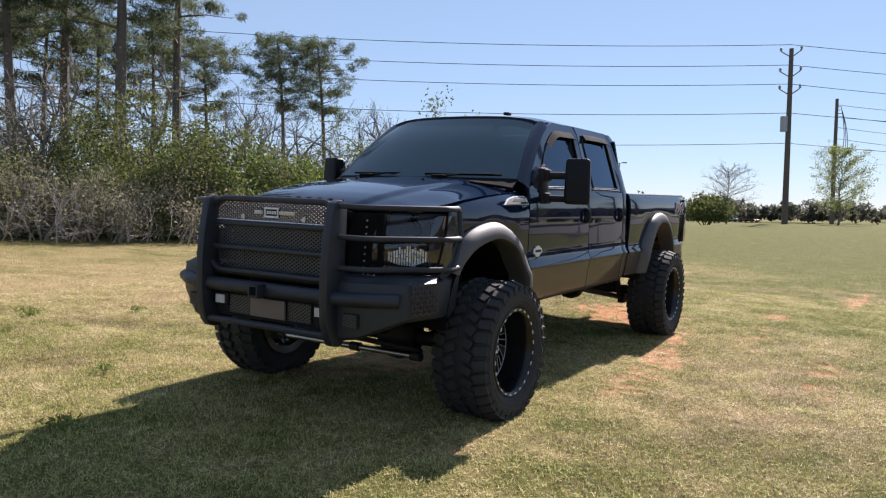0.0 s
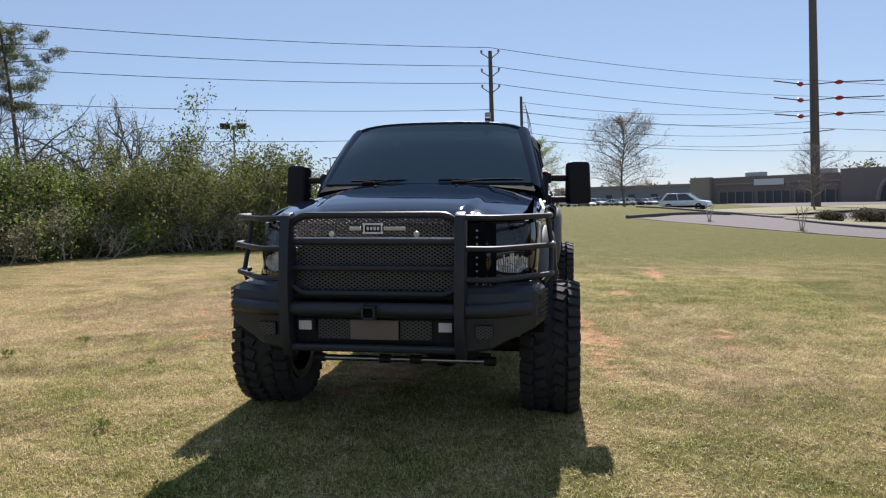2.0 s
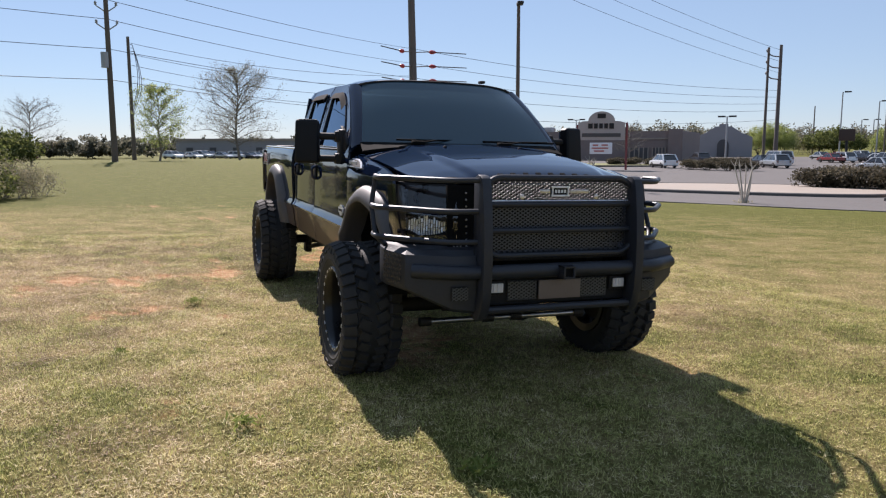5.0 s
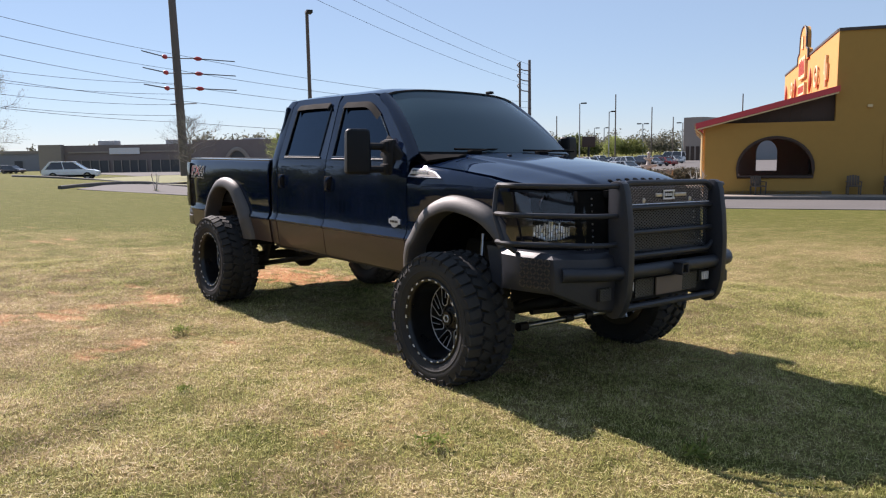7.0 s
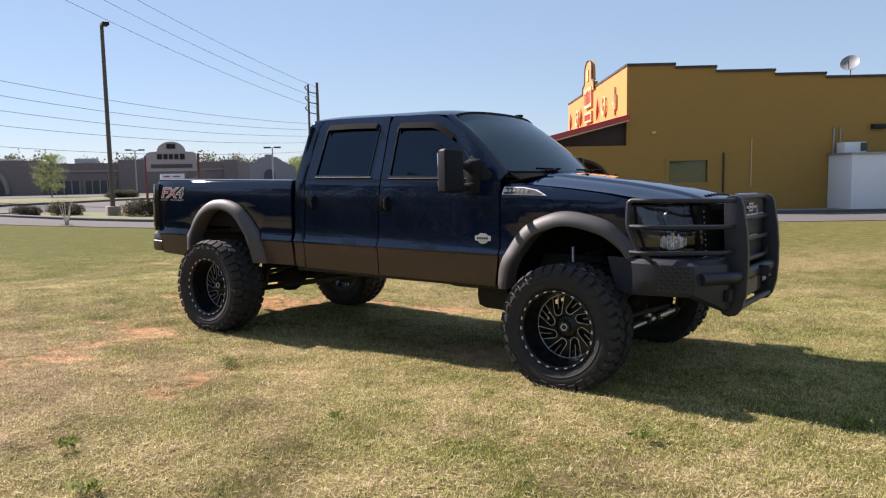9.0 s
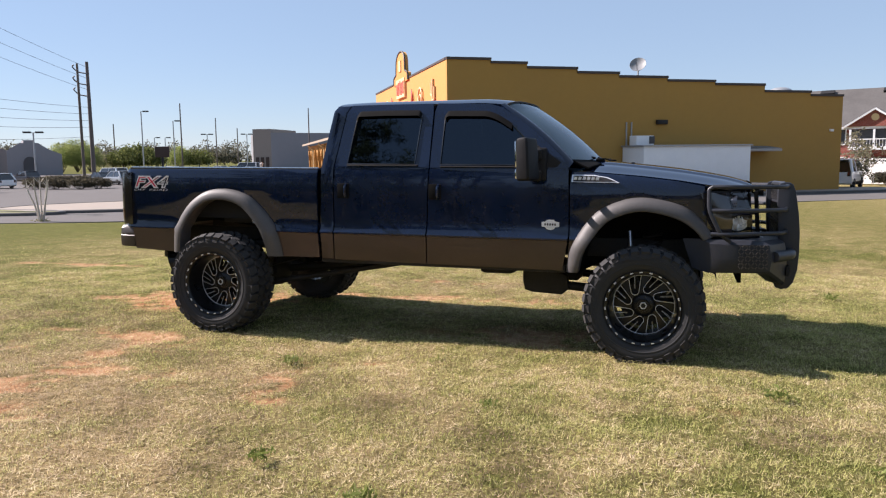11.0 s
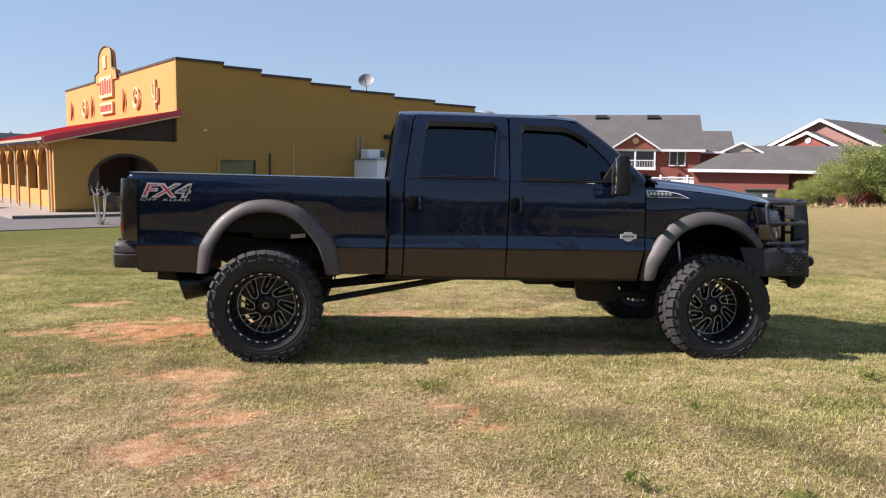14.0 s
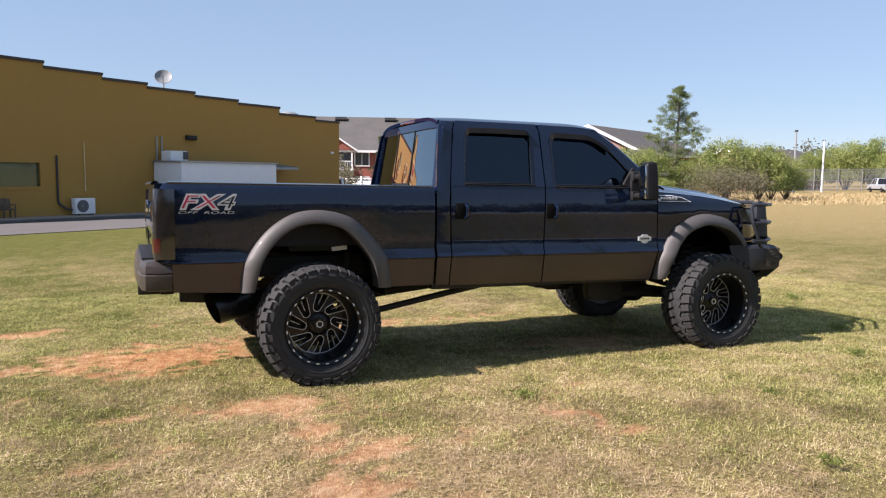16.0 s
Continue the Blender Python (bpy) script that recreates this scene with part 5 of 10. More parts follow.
    cyl(bm, (0.066, -0.012, 0), (0.066, -0.026, 0), 0.006, 8)
    nut = part("lug_nut", bm, M["rim"], wheel)
    for k in range(1, 8):
        like(nut, wheel, pose(0, 0, 0, 0, 45 * k, 0))
    bm = bmesh.new()
    lathe(bm, [(0.19, 0.070), (0.19, 0.085), (0.05, 0.085)], 32)
    lathe(bm, [(0.05, 0.070), (0.19, 0.070)], 32)
    part("brake_disc", bm, M["under"], wheel)
    return wheel


wheel = build_wheel()
wheel.parent = truck
wheel.matrix_basis = pose(X_FRONT, -1.005, HUB_Z, 0, 12, 0)
for x, y, rz, ry in ((X_REAR, -1.005, 0, 40), (X_FRONT, 1.03, 180, 25), (X_REAR, 1.03, 180, 70)):
    copy_thing(wheel, pose(x, y, HUB_Z, 0, 0, rz) @ pose(0, 0, 0, 0, ry, 0))

# ---- chassis ----
for s in (-1, 1):
    bm = bmesh.new()
    box(bm, (1.85, CY + s * 0.42, 0.86), (5.9, 0.07, 0.17), (0, 0, 0), 0.01)
    part("frame_rail", bm, M["under"], truck)
for xc, yd, zc in ((X_FRONT, 0.28, HUB_Z), (X_REAR, 0.0, HUB_Z)):
    bm = bmesh.new()
    tube(bm, [(xc, -0.86, zc), (xc, 0.90, zc)], 0.052, 14)
    lathe(bm, [(0.0, -0.16), (0.10, -0.15), (0.165, -0.07), (0.175, 0.02), (0.14, 0.11), (0.07, 0.16)], 20, "y", Matrix.Translation((xc, yd, zc)))
    part("axle", bm, M["under"], truck)
bm = bmesh.new()
tube(bm, [(4.28, -0.62, 0.395), (4.28, 0.64, 0.395)], 0.021, 12)
part("tie_rod", bm, M["steel"], truck, "polished steel tie rod")
bm = bmesh.new()
for y in (-0.60, -0.12, 0.10, 0.62):
    cyl(bm, (4.28, y - 0.04, 0.395), (4.28, y + 0.04, 0.395), 0.032, 12)
tube(bm, [(4.22, -0.45, 0.47), (4.22, 0.62, 0.42)], 0.02, 10)
tube(bm, [(4.02, -0.40, 0.52), (4.02, 0.45, 0.60)], 0.024, 10)
part("steering_linkage", bm, M["under"], truck)
for s in (-1, 1):
    bm = bmesh.new()
    tube(bm, [(3.86, CY + s * 0.66, 0.42), (3.83, CY + s * 0.62, 0.78)], 0.034, 12)
    part("shock_body", bm, M["under"], truck)
    bm = bmesh.new()
    tube(bm, [(3.83, CY + s * 0.62, 0.78), (3.81, CY + s * 0.59, 1.02)], 0.016, 10)
    part("shock_rod", bm, M["steel"], truck)
    bm = bmesh.new()
    turns = 7
    tube(bm, [(4.0 + 0.075 * math.cos(t), CY + s * 0.56 + 0.075 * math.sin(t), 0.55 + 0.45 * t / (2 * math.pi * turns)) for t in (2 * math.pi * turns * i / 112 for i in range(113))], 0.011, 6)
    part("coil_spring", bm, M["under"], truck)
    bm = bmesh.new()
    prism(bm, [(2.86, 0.53), (2.88, 0.45), (2.95, 0.43), (3.22, 0.42), (3.28, 0.47), (3.26, 0.60), (3.05, 0.66), (2.92, 0.78), (2.86, 0.78)], Matrix(((1, 0, 0, 0), (0, 0, 1, CY + s * 0.47 - 0.05), (0, 1, 0, 0), (0, 0, 0, 1))), 0.10, 0.01)
    part("drop_bracket", bm, M["under"], truck)
    bm = bmesh.new()
    tube(bm, [(3.1, CY + s * 0.47, 0.51), (3.9, CY + s * 0.47, 0.46)], 0.040, 10)
    part("radius_arm", bm, M["under"], truck)
    bm = bmesh.new()
    tube(bm, [(0.02, CY + s * 0.62, 0.36), (1.95, CY + s * 0.52, 0.70)], 0.028, 10)
    box(bm, (0.0, CY + s * 0.62, 0.38), (0.16, 0.07, 0.16), (0, 0, 0), 0.01)
    part("traction_bar", bm, M["under"], truck, "long black traction bar")
    bm = bmesh.new()
    for k in range(4):
        tube(bm, curve_pts([(-0.72 + 0.10 * k, CY + s * 0.50, 0.70 - 0.02 * k), (0.0, CY + s * 0.50, 0.55 - 0.012 * k), (0.72 - 0.10 * k, CY + s * 0.50, 0.70 - 0.02 * k)], 8), 0.016, 6)
    box(bm, (0, CY + s * 0.50, 0.52), (0.14, 0.10, 0.14), (0, 0, 0), 0.01)
    part("leaf_spring", bm, M["under"], truck)
    bm = bmesh.new()
    tube(bm, [(0.26, CY + s * 0.66, 0.42), (0.36, CY + s * 0.60, 0.98)], 0.030, 10)
    part("rear_shock", bm, M["under"], truck)
    bm = bmesh.new()
    box(bm, (0.05, CY + s * 0.70, 1.06), (0.42, 0.10, 0.10), (0, 0, 0), 0.01)
    part("bed_mount", bm, M["under"], truck)
    bm = bmesh.new()
    box(bm, (0.24, CY + s * 0.76, 1.03), (0.13, 0.006, 0.035), (0, -6, 0))
    part("shock_label", bm, M["bright_trim"], truck, "worn pale label")
bm = bmesh.new()
box(bm, (2.1, CY, 0.74), (1.5, 0.44, 0.22), (0, 0, 0), 0.06)
box(bm, (2.55, CY - 0.12, 0.63), (0.34, 0.34, 0.16), (0, 0, 0), 0.05)
box(bm, (3.9, CY, 0.80), (1.0, 0.5, 0.3), (0, 0, 0), 0.06)
part("transmission", bm, M["under"], truck)
bm = bmesh.new()
tube(bm, [(1.5, CY, 0.62), (0.16, CY, 0.47)], 0.045, 12)
part("drive_shaft", bm, M["under"], truck)
bm = bmesh.new()
box(bm, (1.0, CY + 0.30, 0.72), (1.0, 0.35, 0.22), (0, 0, 0), 0.05)
part("fuel_tank", bm, M["under"], truck)
bm = bmesh.new()
tube(bm, curve_pts([(2.3, CY - 0.30, 0.70), (1.2, CY - 0.30, 0.70), (0.45, CY - 0.35, 0.78), (-0.1, CY - 0.50, 0.76), (-0.45, CY - 0.66, 0.62), (-0.62, CY - 0.70, 0.58)], 6), 0.05, 12)
ex = part("exhaust_pipe", bm, M["under"], truck)
bm = bmesh.new()
T0, T1 = Vector((-0.38, CY - 0.64, 0.630)), Vector((-0.78, CY - 0.745, 0.575))
tube(bm, [T0, T0.lerp(T1, 0.2), T0.lerp(T1, 0.35), T1], 0.1, 24, caps=False, radii=[0.065, 0.105, 0.122, 0.127])
def cut_end(bm):
    for v in bm.verts:
        if v.co.x < T1.x + 0.06:
            v.co.x -= 0.22 * (v.co.z - T1.z)
cut_end(bm)
tip = part("exhaust_tip", bm, M["rim"], ex, "wide black exhaust tip")
bm = bmesh.new()
tube(bm, [T1, T0.lerp(T1, 0.25)], 0.1, 24, caps=False, radii=[0.120, 0.10])
cyl(bm, T0.lerp(T1, 0.24), T0.lerp(T1, 0.26), 0.11, 24)
cut_end(bm)
part("exhaust_bore", bm, M["liner"], tip, "sooty inside of the exhaust tip")

# ---- bed, tailgate, rear bumper ----
bm = bmesh.new()
grid(bm, 4, 4, lambda u, v: Vector((-1.13 + 2.12 * u, CY + (v - .5) * 1.72, 1.06)))
for s in (-1, 1):
    grid(bm, 8, 3, lambda u, v: Vector((-1.13 + 2.12 * u, CY + s * (0.86 - 0.01 * v), 1.06 + 0.485 * v)))
    box(bm, (0.0, CY + s * 0.75, 1.16), (0.95, 0.22, 0.20), (0, 0, 0), 0.05)
grid(bm, 6, 3, lambda u, v: Vector((0.985, CY + (u - .5) * 1.72, 1.06 + 0.47 * v)))
part("bed_liner", bm, M["trim"], truck, "black bed liner")
bm = bmesh.new()
tube(bm, [(0.995, CY - 0.86, 1.535), (0.995, CY + 0.86, 1.535)], 0.025, 8)
part("bed_front_rail", bm, M["trim"], truck)
gate = empty("tailgate")
gate.parent = truck
bm = bmesh.new()
grid(bm, 12, 12, lambda u, v: Vector((-1.192 - 0.015 * math.sin(math.pi * v) - (0.012 if 0.08 < u < 0.92 and 0.25 < v < 0.75 else 0), CY + (u - .5) * 1.62, 0.985 + 0.565 * v)))
thicken(bm, 0.06)
part("gate_skin", bm, M["paint"], gate)
bm = bmesh.new()
box(bm, (-1.225, CY, 1.36), (0.03, 0.24, 0.10), (0, 0, 0), 0.01)
part("gate_handle", bm, M["chrome"], gate, "chrome tailgate handle")
bm = bmesh.new()
grid(bm, 8, 4, lambda u, v: Vector((-1.19 + 0.03 * math.cos(math.pi * v), CY + (u - .5) * 1.62, 1.545 + 0.022 * math.sin(math.pi * v))))
part("gate_cap", bm, M["trim"], gate)
rb = empty("rear_bumper")
rb.parent = truck
bm = bmesh.new()
prof = [(0.05, 0.745), (0.012, 0.752), (0.002, 0.775), (0.0, 0.862), (0.010, 0.872), (0.004, 0.882), (0.008, 0.935), (0.028, 0.965), (0.06, 0.972)]
path = [(-1.085, 0.965), (-1.20, 0.965), (-1.27, 0.945), (-1.305, 0.88), (-1.325, 0.55), (-1.335, 0.0), (-1.325, -0.55), (-1.305, -0.88), (-1.27, -0.945), (-1.20, -0.965), (-1.085, -0.965)]
rows = []
for i, (x, y) in enumerate(path):
    k_ = min(1.0, max(0.0, (abs(y) - 0.85) / 0.1))
    rows.append([bm.verts.new((x + (o if i not in (0, 10) else 0) * (1 - 0.6 * k_), CY + y - math.copysign(o * k_, y), z)) for o, z in prof])
for a, b in zip(rows, rows[1:]):
    for j in range(len(prof) - 1):
        bm.faces.new((a[j], a[j + 1], b[j + 1], b[j]))
bm.faces.new([r[-1] for r in rows])
bm.faces.new(rows[0])
bm.faces.new(rows[-1])
part("bumper_shell", bm, M["bumper_grey"], rb, "charcoal rear bumper", smooth=30)
bm = bmesh.new()
box(bm, (-1.235, CY, 0.978), (0.11, 1.55, 0.012), (0, 0, 0), 0.004)
part("step_pad", bm, M["trim"], rb)
bm = bmesh.new()
box(bm, (-1.18, CY, 0.66), (0.26, 0.10, 0.10), (0, 0, 0), 0.008)
box(bm, (-1.10, CY, 0.70), (0.10, 1.1, 0.06), (0, 0, 0), 0.008)
part("hitch_receiver", bm, M["under"], rb)
for s in (-1, 1):
    bm = bmesh.new()
    box(bm, (-0.84, CY + s * 0.56, 0.655), (0.34, 0.10, 0.11), (0, 4, 0), 0.015)
    part("hitch_bracket", bm, M["under"], rb)

# decals on the bed sides
for s in (-1, 1):
    m0 = Matrix.Translation((-0.842, CY + s * 0.9965, 1.405)) @ Matrix(((-s, 0, 0, 0), (0, 0, s, 0), (0, 1, 0, 0), (0, 0, 0, 1)))
    text_part("decal", "FX4", 0.155, m0, M["white_vinyl"], truck, "red and white off-road decal", 0.001, 0.28, 0.008, width=0.415)
    d2 = text_part("decal_fill", "FX4", 0.145, m0 @ Matrix.Translation((0, 0, 0.0015)), M["red"], truck, "", 0.001, 0.28, -0.002, width=0.385)
    d2.data.materials.append(M["trim"])
    for q in d2.data.polygons:
        q.material_index = 1 if q.center.x > 0.055 else 0
    text_part("decal_line", "OFF  ROAD", 0.029, m0 @ Matrix.Translation((0.0, -0.074, 0)), M["white_vinyl"], truck, "", 0.001, 0.2, -0.0004, width=0.40)

# ---- inside of the cab ----
bm = bmesh.new()
box(bm, (2.2, CY, 0.85), (2.2, 1.6, 0.05))
part("cab_floor", bm, M["liner"], truck)
bm = bmesh.new()
grid(bm, 10, 4, lambda u, v: Vector((3.05 + 0.40 * v, CY + (u - .5) * 1.6, 1.49 + 0.07 * math.sin(math.pi * min(1, v * 1.1)))))
grid(bm, 10, 3, lambda u, v: Vector((3.05 + 0.06 * v, CY + (u - .5) * 1.6, 1.49 - 0.45 * v)))
part("dashboard", bm, M["trim"], truck)
for x, y, w in ((2.35, -0.42, 0.55), (2.35, 0.44, 0.55), (1.45, 0.0, 1.4)):
    bm = bmesh.new()
    box(bm, (x + 0.15, CY + y, 1.12), (0.52, w, 0.16), (0, -4, 0), 0.05)
    box(bm, (x - 0.12, CY + y, 1.43), (0.15, w, 0.60), (0, -10, 0), 0.05)
    for yy in ((0,) if w < 1 else (-0.45, 0.45)):
        box(bm, (x - 0.18, CY + y + yy, 1.79), (0.10, 0.26, 0.16), (0, -8, 0), 0.04)
    part("cab_seat", bm, M["seat"], truck)
bm = bmesh.new()
tube(bm, [Vector((2.98, CY + 0.42, 1.50)) + pose(0, 0, 0, 0, -25, 0) @ Vector((0, 0.19 * math.cos(t), 0.19 * math.sin(t))) for t in (2 * math.pi * i / 24 for i in range(24))], 0.015, 6, closed=True)
tube(bm, [(2.98, CY + 0.24, 1.50), (3.0, CY + 0.42, 1.50), (2.98, CY + 0.60, 1.50)], 0.014, 6)
tube(bm, [(3.0, CY + 0.42, 1.50), (3.15, CY + 0.42, 1.43)], 0.025, 8)
part("steering_wheel", bm, M["trim"], truck)
bm = bmesh.new()
box(bm, (2.93, CY, 1.985), (0.03, 0.25, 0.075), (0, -10, 0), 0.01)
part("inside_mirror", bm, M["trim"], truck)

# ---- roads, kerbs and islands ----
sheet("road", -9, 90, 5.2, 13.2, 0.014, M["asphalt"], "worn grey asphalt road beside the field", "road")
sheet("parking_lot", -140, -9, -86, LOT_EDGE, 0.014, M["asphalt"], "wide sunlit asphalt parking lot", "parking lot", 2.5)
sheet("parking_lot", -9, 60, -150, -27, 0.010, M["asphalt"], "asphalt parking lot behind the restaurant", "parking lot", 6)
sheet("parking_lot", -140, -9, -150, -85.0, 0.010, M["asphalt"], "far part of the asphalt parking lot", "parking lot", 6)
sheet("pavement", -9, 0, -27, 0.0, 0.14, M["concrete"], "pale concrete walk in front of the porch", "pavement", 3)
sheet("pavement", -9, 30, 0.02, 5.0, 0.14, M["concrete"], "pale concrete pavement round the restaurant", "pavement")
def kerb_line(pts, h=0.15, w=0.16, label="weathered concrete kerb", mat="kerb"):
    bm = bmesh.new()
    rows = []
    pts = [Vector(p) for p in pts]
    for i, p in enumerate(pts):
        d = (pts[min(i + 1, len(pts) - 1)] - pts[max(i - 1, 0)])
        d.z = 0
        d.normalize()
        nn = Vector((-d.y, d.x, 0)) * w / 2
        g = gz(p.x, p.y)
        rows.append([bm.verts.new(Vector((q.x, q.y, g + z))) for q, z in ((p - nn, -0.2), (p - nn * 0.9, h * 0.8), (p - nn * 0.6, h), (p + nn * 0.6, h), (p + nn * 0.9, h * 0.8), (p + nn, -0.2))])
    for a, b in zip(rows, rows[1:]):
        for j in range(5):
            bm.faces.new((a[j], a[j + 1], b[j + 1], b[j]))
    bm.faces.new(rows[0])
    bm.faces.new(rows[-1])
    return tagged(part("kerb", bm, M[mat], None, smooth=30), label, "kerb", kind="structure")
kerb_line([uv(-9 + k * 3, 5.1) for k in range(14)], 0.16, 0.2)
kerb_line(curve_pts([uv(-37.6, 13.4), uv(-38.6, 10.4), uv(-40.6, 4), uv(-46.1, -4.5), uv(-53.1, -14), uv(-58.1, -22.8)], 6), 0.16, 0.24)


def island(name, outline, h, material, label, step=10):
    """A raised island with a rounded outline, grass or soil on top, and a kerb round it."""
    pts = curve_pts(outline, step, closed=True)
    bm = bmesh.new()
    c = sum(pts, Vector()) / len(pts)
    rings = []
    for j in range(7):
        row = [p.lerp(c, j / 7) for p in pts]
        rings.append([bm.verts.new((p.x, p.y, gz(p.x, p.y) + h + 0.05 * j / 7)) for p in row])
    mid = bm.verts.new((c.x, c.y, gz(c.x, c.y) + h + 0.05))
    ring, inner = rings[0], rings[-1]
    for a, b in zip(rings, rings[1:]):
        for i in range(len(a)):
            bm.faces.new((a[i], a[(i + 1) % len(a)], b[(i + 1) % len(a)], b[i]))
    for i in range(len(inner)):
        bm.faces.new((mid, inner[i], inner[(i + 1) % len(inner)]))
    low = [bm.verts.new((p.x, p.y, gz(p.x, p.y) - 0.1)) for p in pts]
    for i in range(len(ring)):
        bm.faces.new((ring[i], low[i], low[(i + 1) % len(ring)], ring[(i + 1) % len(ring)]))
    ob = tagged(part(name, bm, material, None, smooth=40), label, "traffic island", kind="structure")
    kerb_line(pts + [pts[0]], h + 0.03, 0.3)
    return ob


M["lawn"] = plain("mown_lawn", (0.125, 0.125, 0.036), 0.95, 0, 0.3, 1.2, 0.3, 30)
island("island_grass", [(-47, 17.0, 0), (-41, 15.2, 0), (-33, 15.8, 0), (-24.5, 19.4, 0), (-25, 21.6, 0), (-33, 23.2, 0), (-43, 25, 0), (-49, 22, 0)], 0.14, M["lawn"], "kerbed grass island with a lamp post and bushes")
island("island_far", [(-64, 19.5, 0), (-72, 25.5, 0), (-73.5, 38, 0), (-75.5, 47.5, 0), (-72, 58, 0), (-84, 60, 0), (-96, 46, 0), (-100, 30, 0), (-84, 14, 0)], 0.2, M["lawn"], "far lawn strip in front of the shops", 6)
island("island_shrubs", [uv(-24, 3.0), uv(-17, 4.2), uv(-9.8, 2.2), uv(-9.5, -6), uv(-16, -8), uv(-24, -4)], 0.14, M["concrete"], "kerbed planting island beside the porch")
island("island_lot", [uv(-64, -8), uv(-52, -7), uv(-44, -10), uv(-46, -13), uv(-56, -14), uv(-66, -12)], 0.14, M["lawn"], "kerbed strip in the parking lot")


# ---- the ochre restaurant ----
def wall_box(bm, u0, u1, v0, v1, z0, z1):
    ps = [uv(u, v, z) for z in (z0, z1) for u, v in ((u0, v0), (u1, v0), (u1, v1), (u0, v1))]
    vs = [bm.verts.new(p) for p in ps]
    for f in ((0, 1, 2, 3), (4, 5, 6, 7), (0, 1, 5, 4), (1, 2, 6, 5), (2, 3, 7, 6), (3, 0, 4, 7)):
        bm.faces.new([vs[i] for i in f])
    return bm


def uv_pose(u, v, z, turn=0):
    """x along the wall, y into the wall, z up."""
    q = uv(u, v, z)
    return pose(q.x, q.y, q.z, 0, 0, math.degrees(math.atan2(UA.y, UA.x)) + turn)


standing = set(bpy.data.objects)
rest = empty("restaurant", None, "ochre stucco restaurant with stepped parapet, red-edged porch and arches", "restaurant")
STEPS = [(0.0, 2.74, 7.42), (2.74, 5.07, 7.23), (5.07, 8.38, 6.97), (8.38, 11.23, 6.73), (11.23, 14.63, 6.52), (14.63, 18.1, 6.32), (18.1, 21.84, 6.13), (21.84, 25.45, 5.71), (25.45, 28.06, 5.48)]
bm = bmesh.new()
pts = []
for a, b, z in STEPS:
    pts += [(a, z), (b, z)]
outline = [(0.0, -1.6)] + pts + [(28.06, -1.6)]
# side wall as one stepped slab, with the window opening cut in
f = bm.faces.new([bm.verts.new(uv(u, 0, z)) for u, z in outline])
for co, no in ((uv(2.45, 0), UA), (uv(4.65, 0), UA), (Vector((0, 0, 0.78)), Vector((0, 0, 1))), (Vector((0, 0, 2.03)), Vector((0, 0, 1)))):
    bmesh.ops.bisect_plane(bm, geom=bm.verts[:] + bm.edges[:] + bm.faces[:], plane_co=co, plane_no=no)
for f in list(bm.faces):
    c = f.calc_center_median()
    uu = (c - C0).dot(UA)
    if 2.45 < uu < 4.65 and 0.78 < c.z < 2.03:
        bm.faces.remove(f)
r = bmesh.ops.extrude_face_region(bm, geom=bm.faces[:])
bmesh.ops.translate(bm, verts=[g for g in r["geom"] if isinstance(g, bmesh.types.BMVert)], vec=-VN * 0.3)
part("side_wall", bm, M["yellow"], rest, smooth=0)
for a, b, z in STEPS:
    bm = bmesh.new()
    wall_box(bm, a - 0.02, b + 0.02, -0.34, 0.07, z - 0.02, z + 0.13)
    part("parapet_coping", bm, M["coping"], rest, smooth=0)
bm = bmesh.new()
wall_box(bm, 0.0, 0.3, -26, -0.3, -1.6, 7.42)
part("front_wall", bm, M["orange"], rest, smooth=0)
bm = bmesh.new()
wall_box(bm, -0.05, 0.35, -26, -0.3, 7.42, 7.55)
part("front_coping", bm, M["coping"], rest, smooth=0)
bm = bmesh.new()
wall_box(bm, 27.76, 28.06, -26, -0.3, -1.6, 5.3)
wall_box(bm, 0.3, 27.76, -26, -25.7, -1.6, 5.3)
part("back_walls", bm, M["yellow"], rest, smooth=0)
bm = bmesh.new()
wall_box(bm, 0.3, 27.76, -25.7, -0.3, 4.6, 4.8)
part("flat_roof", bm, M["shingle"], rest, smooth=0)
# curved sign tower on the front
bm = bmesh.new()
tw = [(-10.9, 7.3), (-11.0, 7.85), (-11.9, 8.05), (-12.0, 8.75)] + [(-13.6 + 1.6 * math.cos(t), 8.75 + 0.85 * math.sin(t)) for t in (math.pi * k / 10 for k in range(0, 11))] + [(-15.3, 8.05), (-16.2, 7.85), (-16.3, 7.3)]
vs = [bm.verts.new(uv(-0.12, v, z)) for v, z in tw]
f = bm.faces.new(vs)
r = bmesh.ops.extrude_face_region(bm, geom=[f])
bmesh.ops.translate(bm, verts=[g for g in r["geom"] if isinstance(g, bmesh.types.BMVert)], vec=UA * 0.28)
part("sign_tower", bm, M["orange"], rest, smooth=0)
bm = bmesh.new()
tube(bm, [uv(-0.12, v, z + 0.02) for v, z in tw], 0.07, 6)
part("tower_trim", bm, M["coping"], rest)
M["pepper"] = plain("faded_red_paint", (0.40, 0.06, 0.035), 0.6, 0, 0.15, 3)
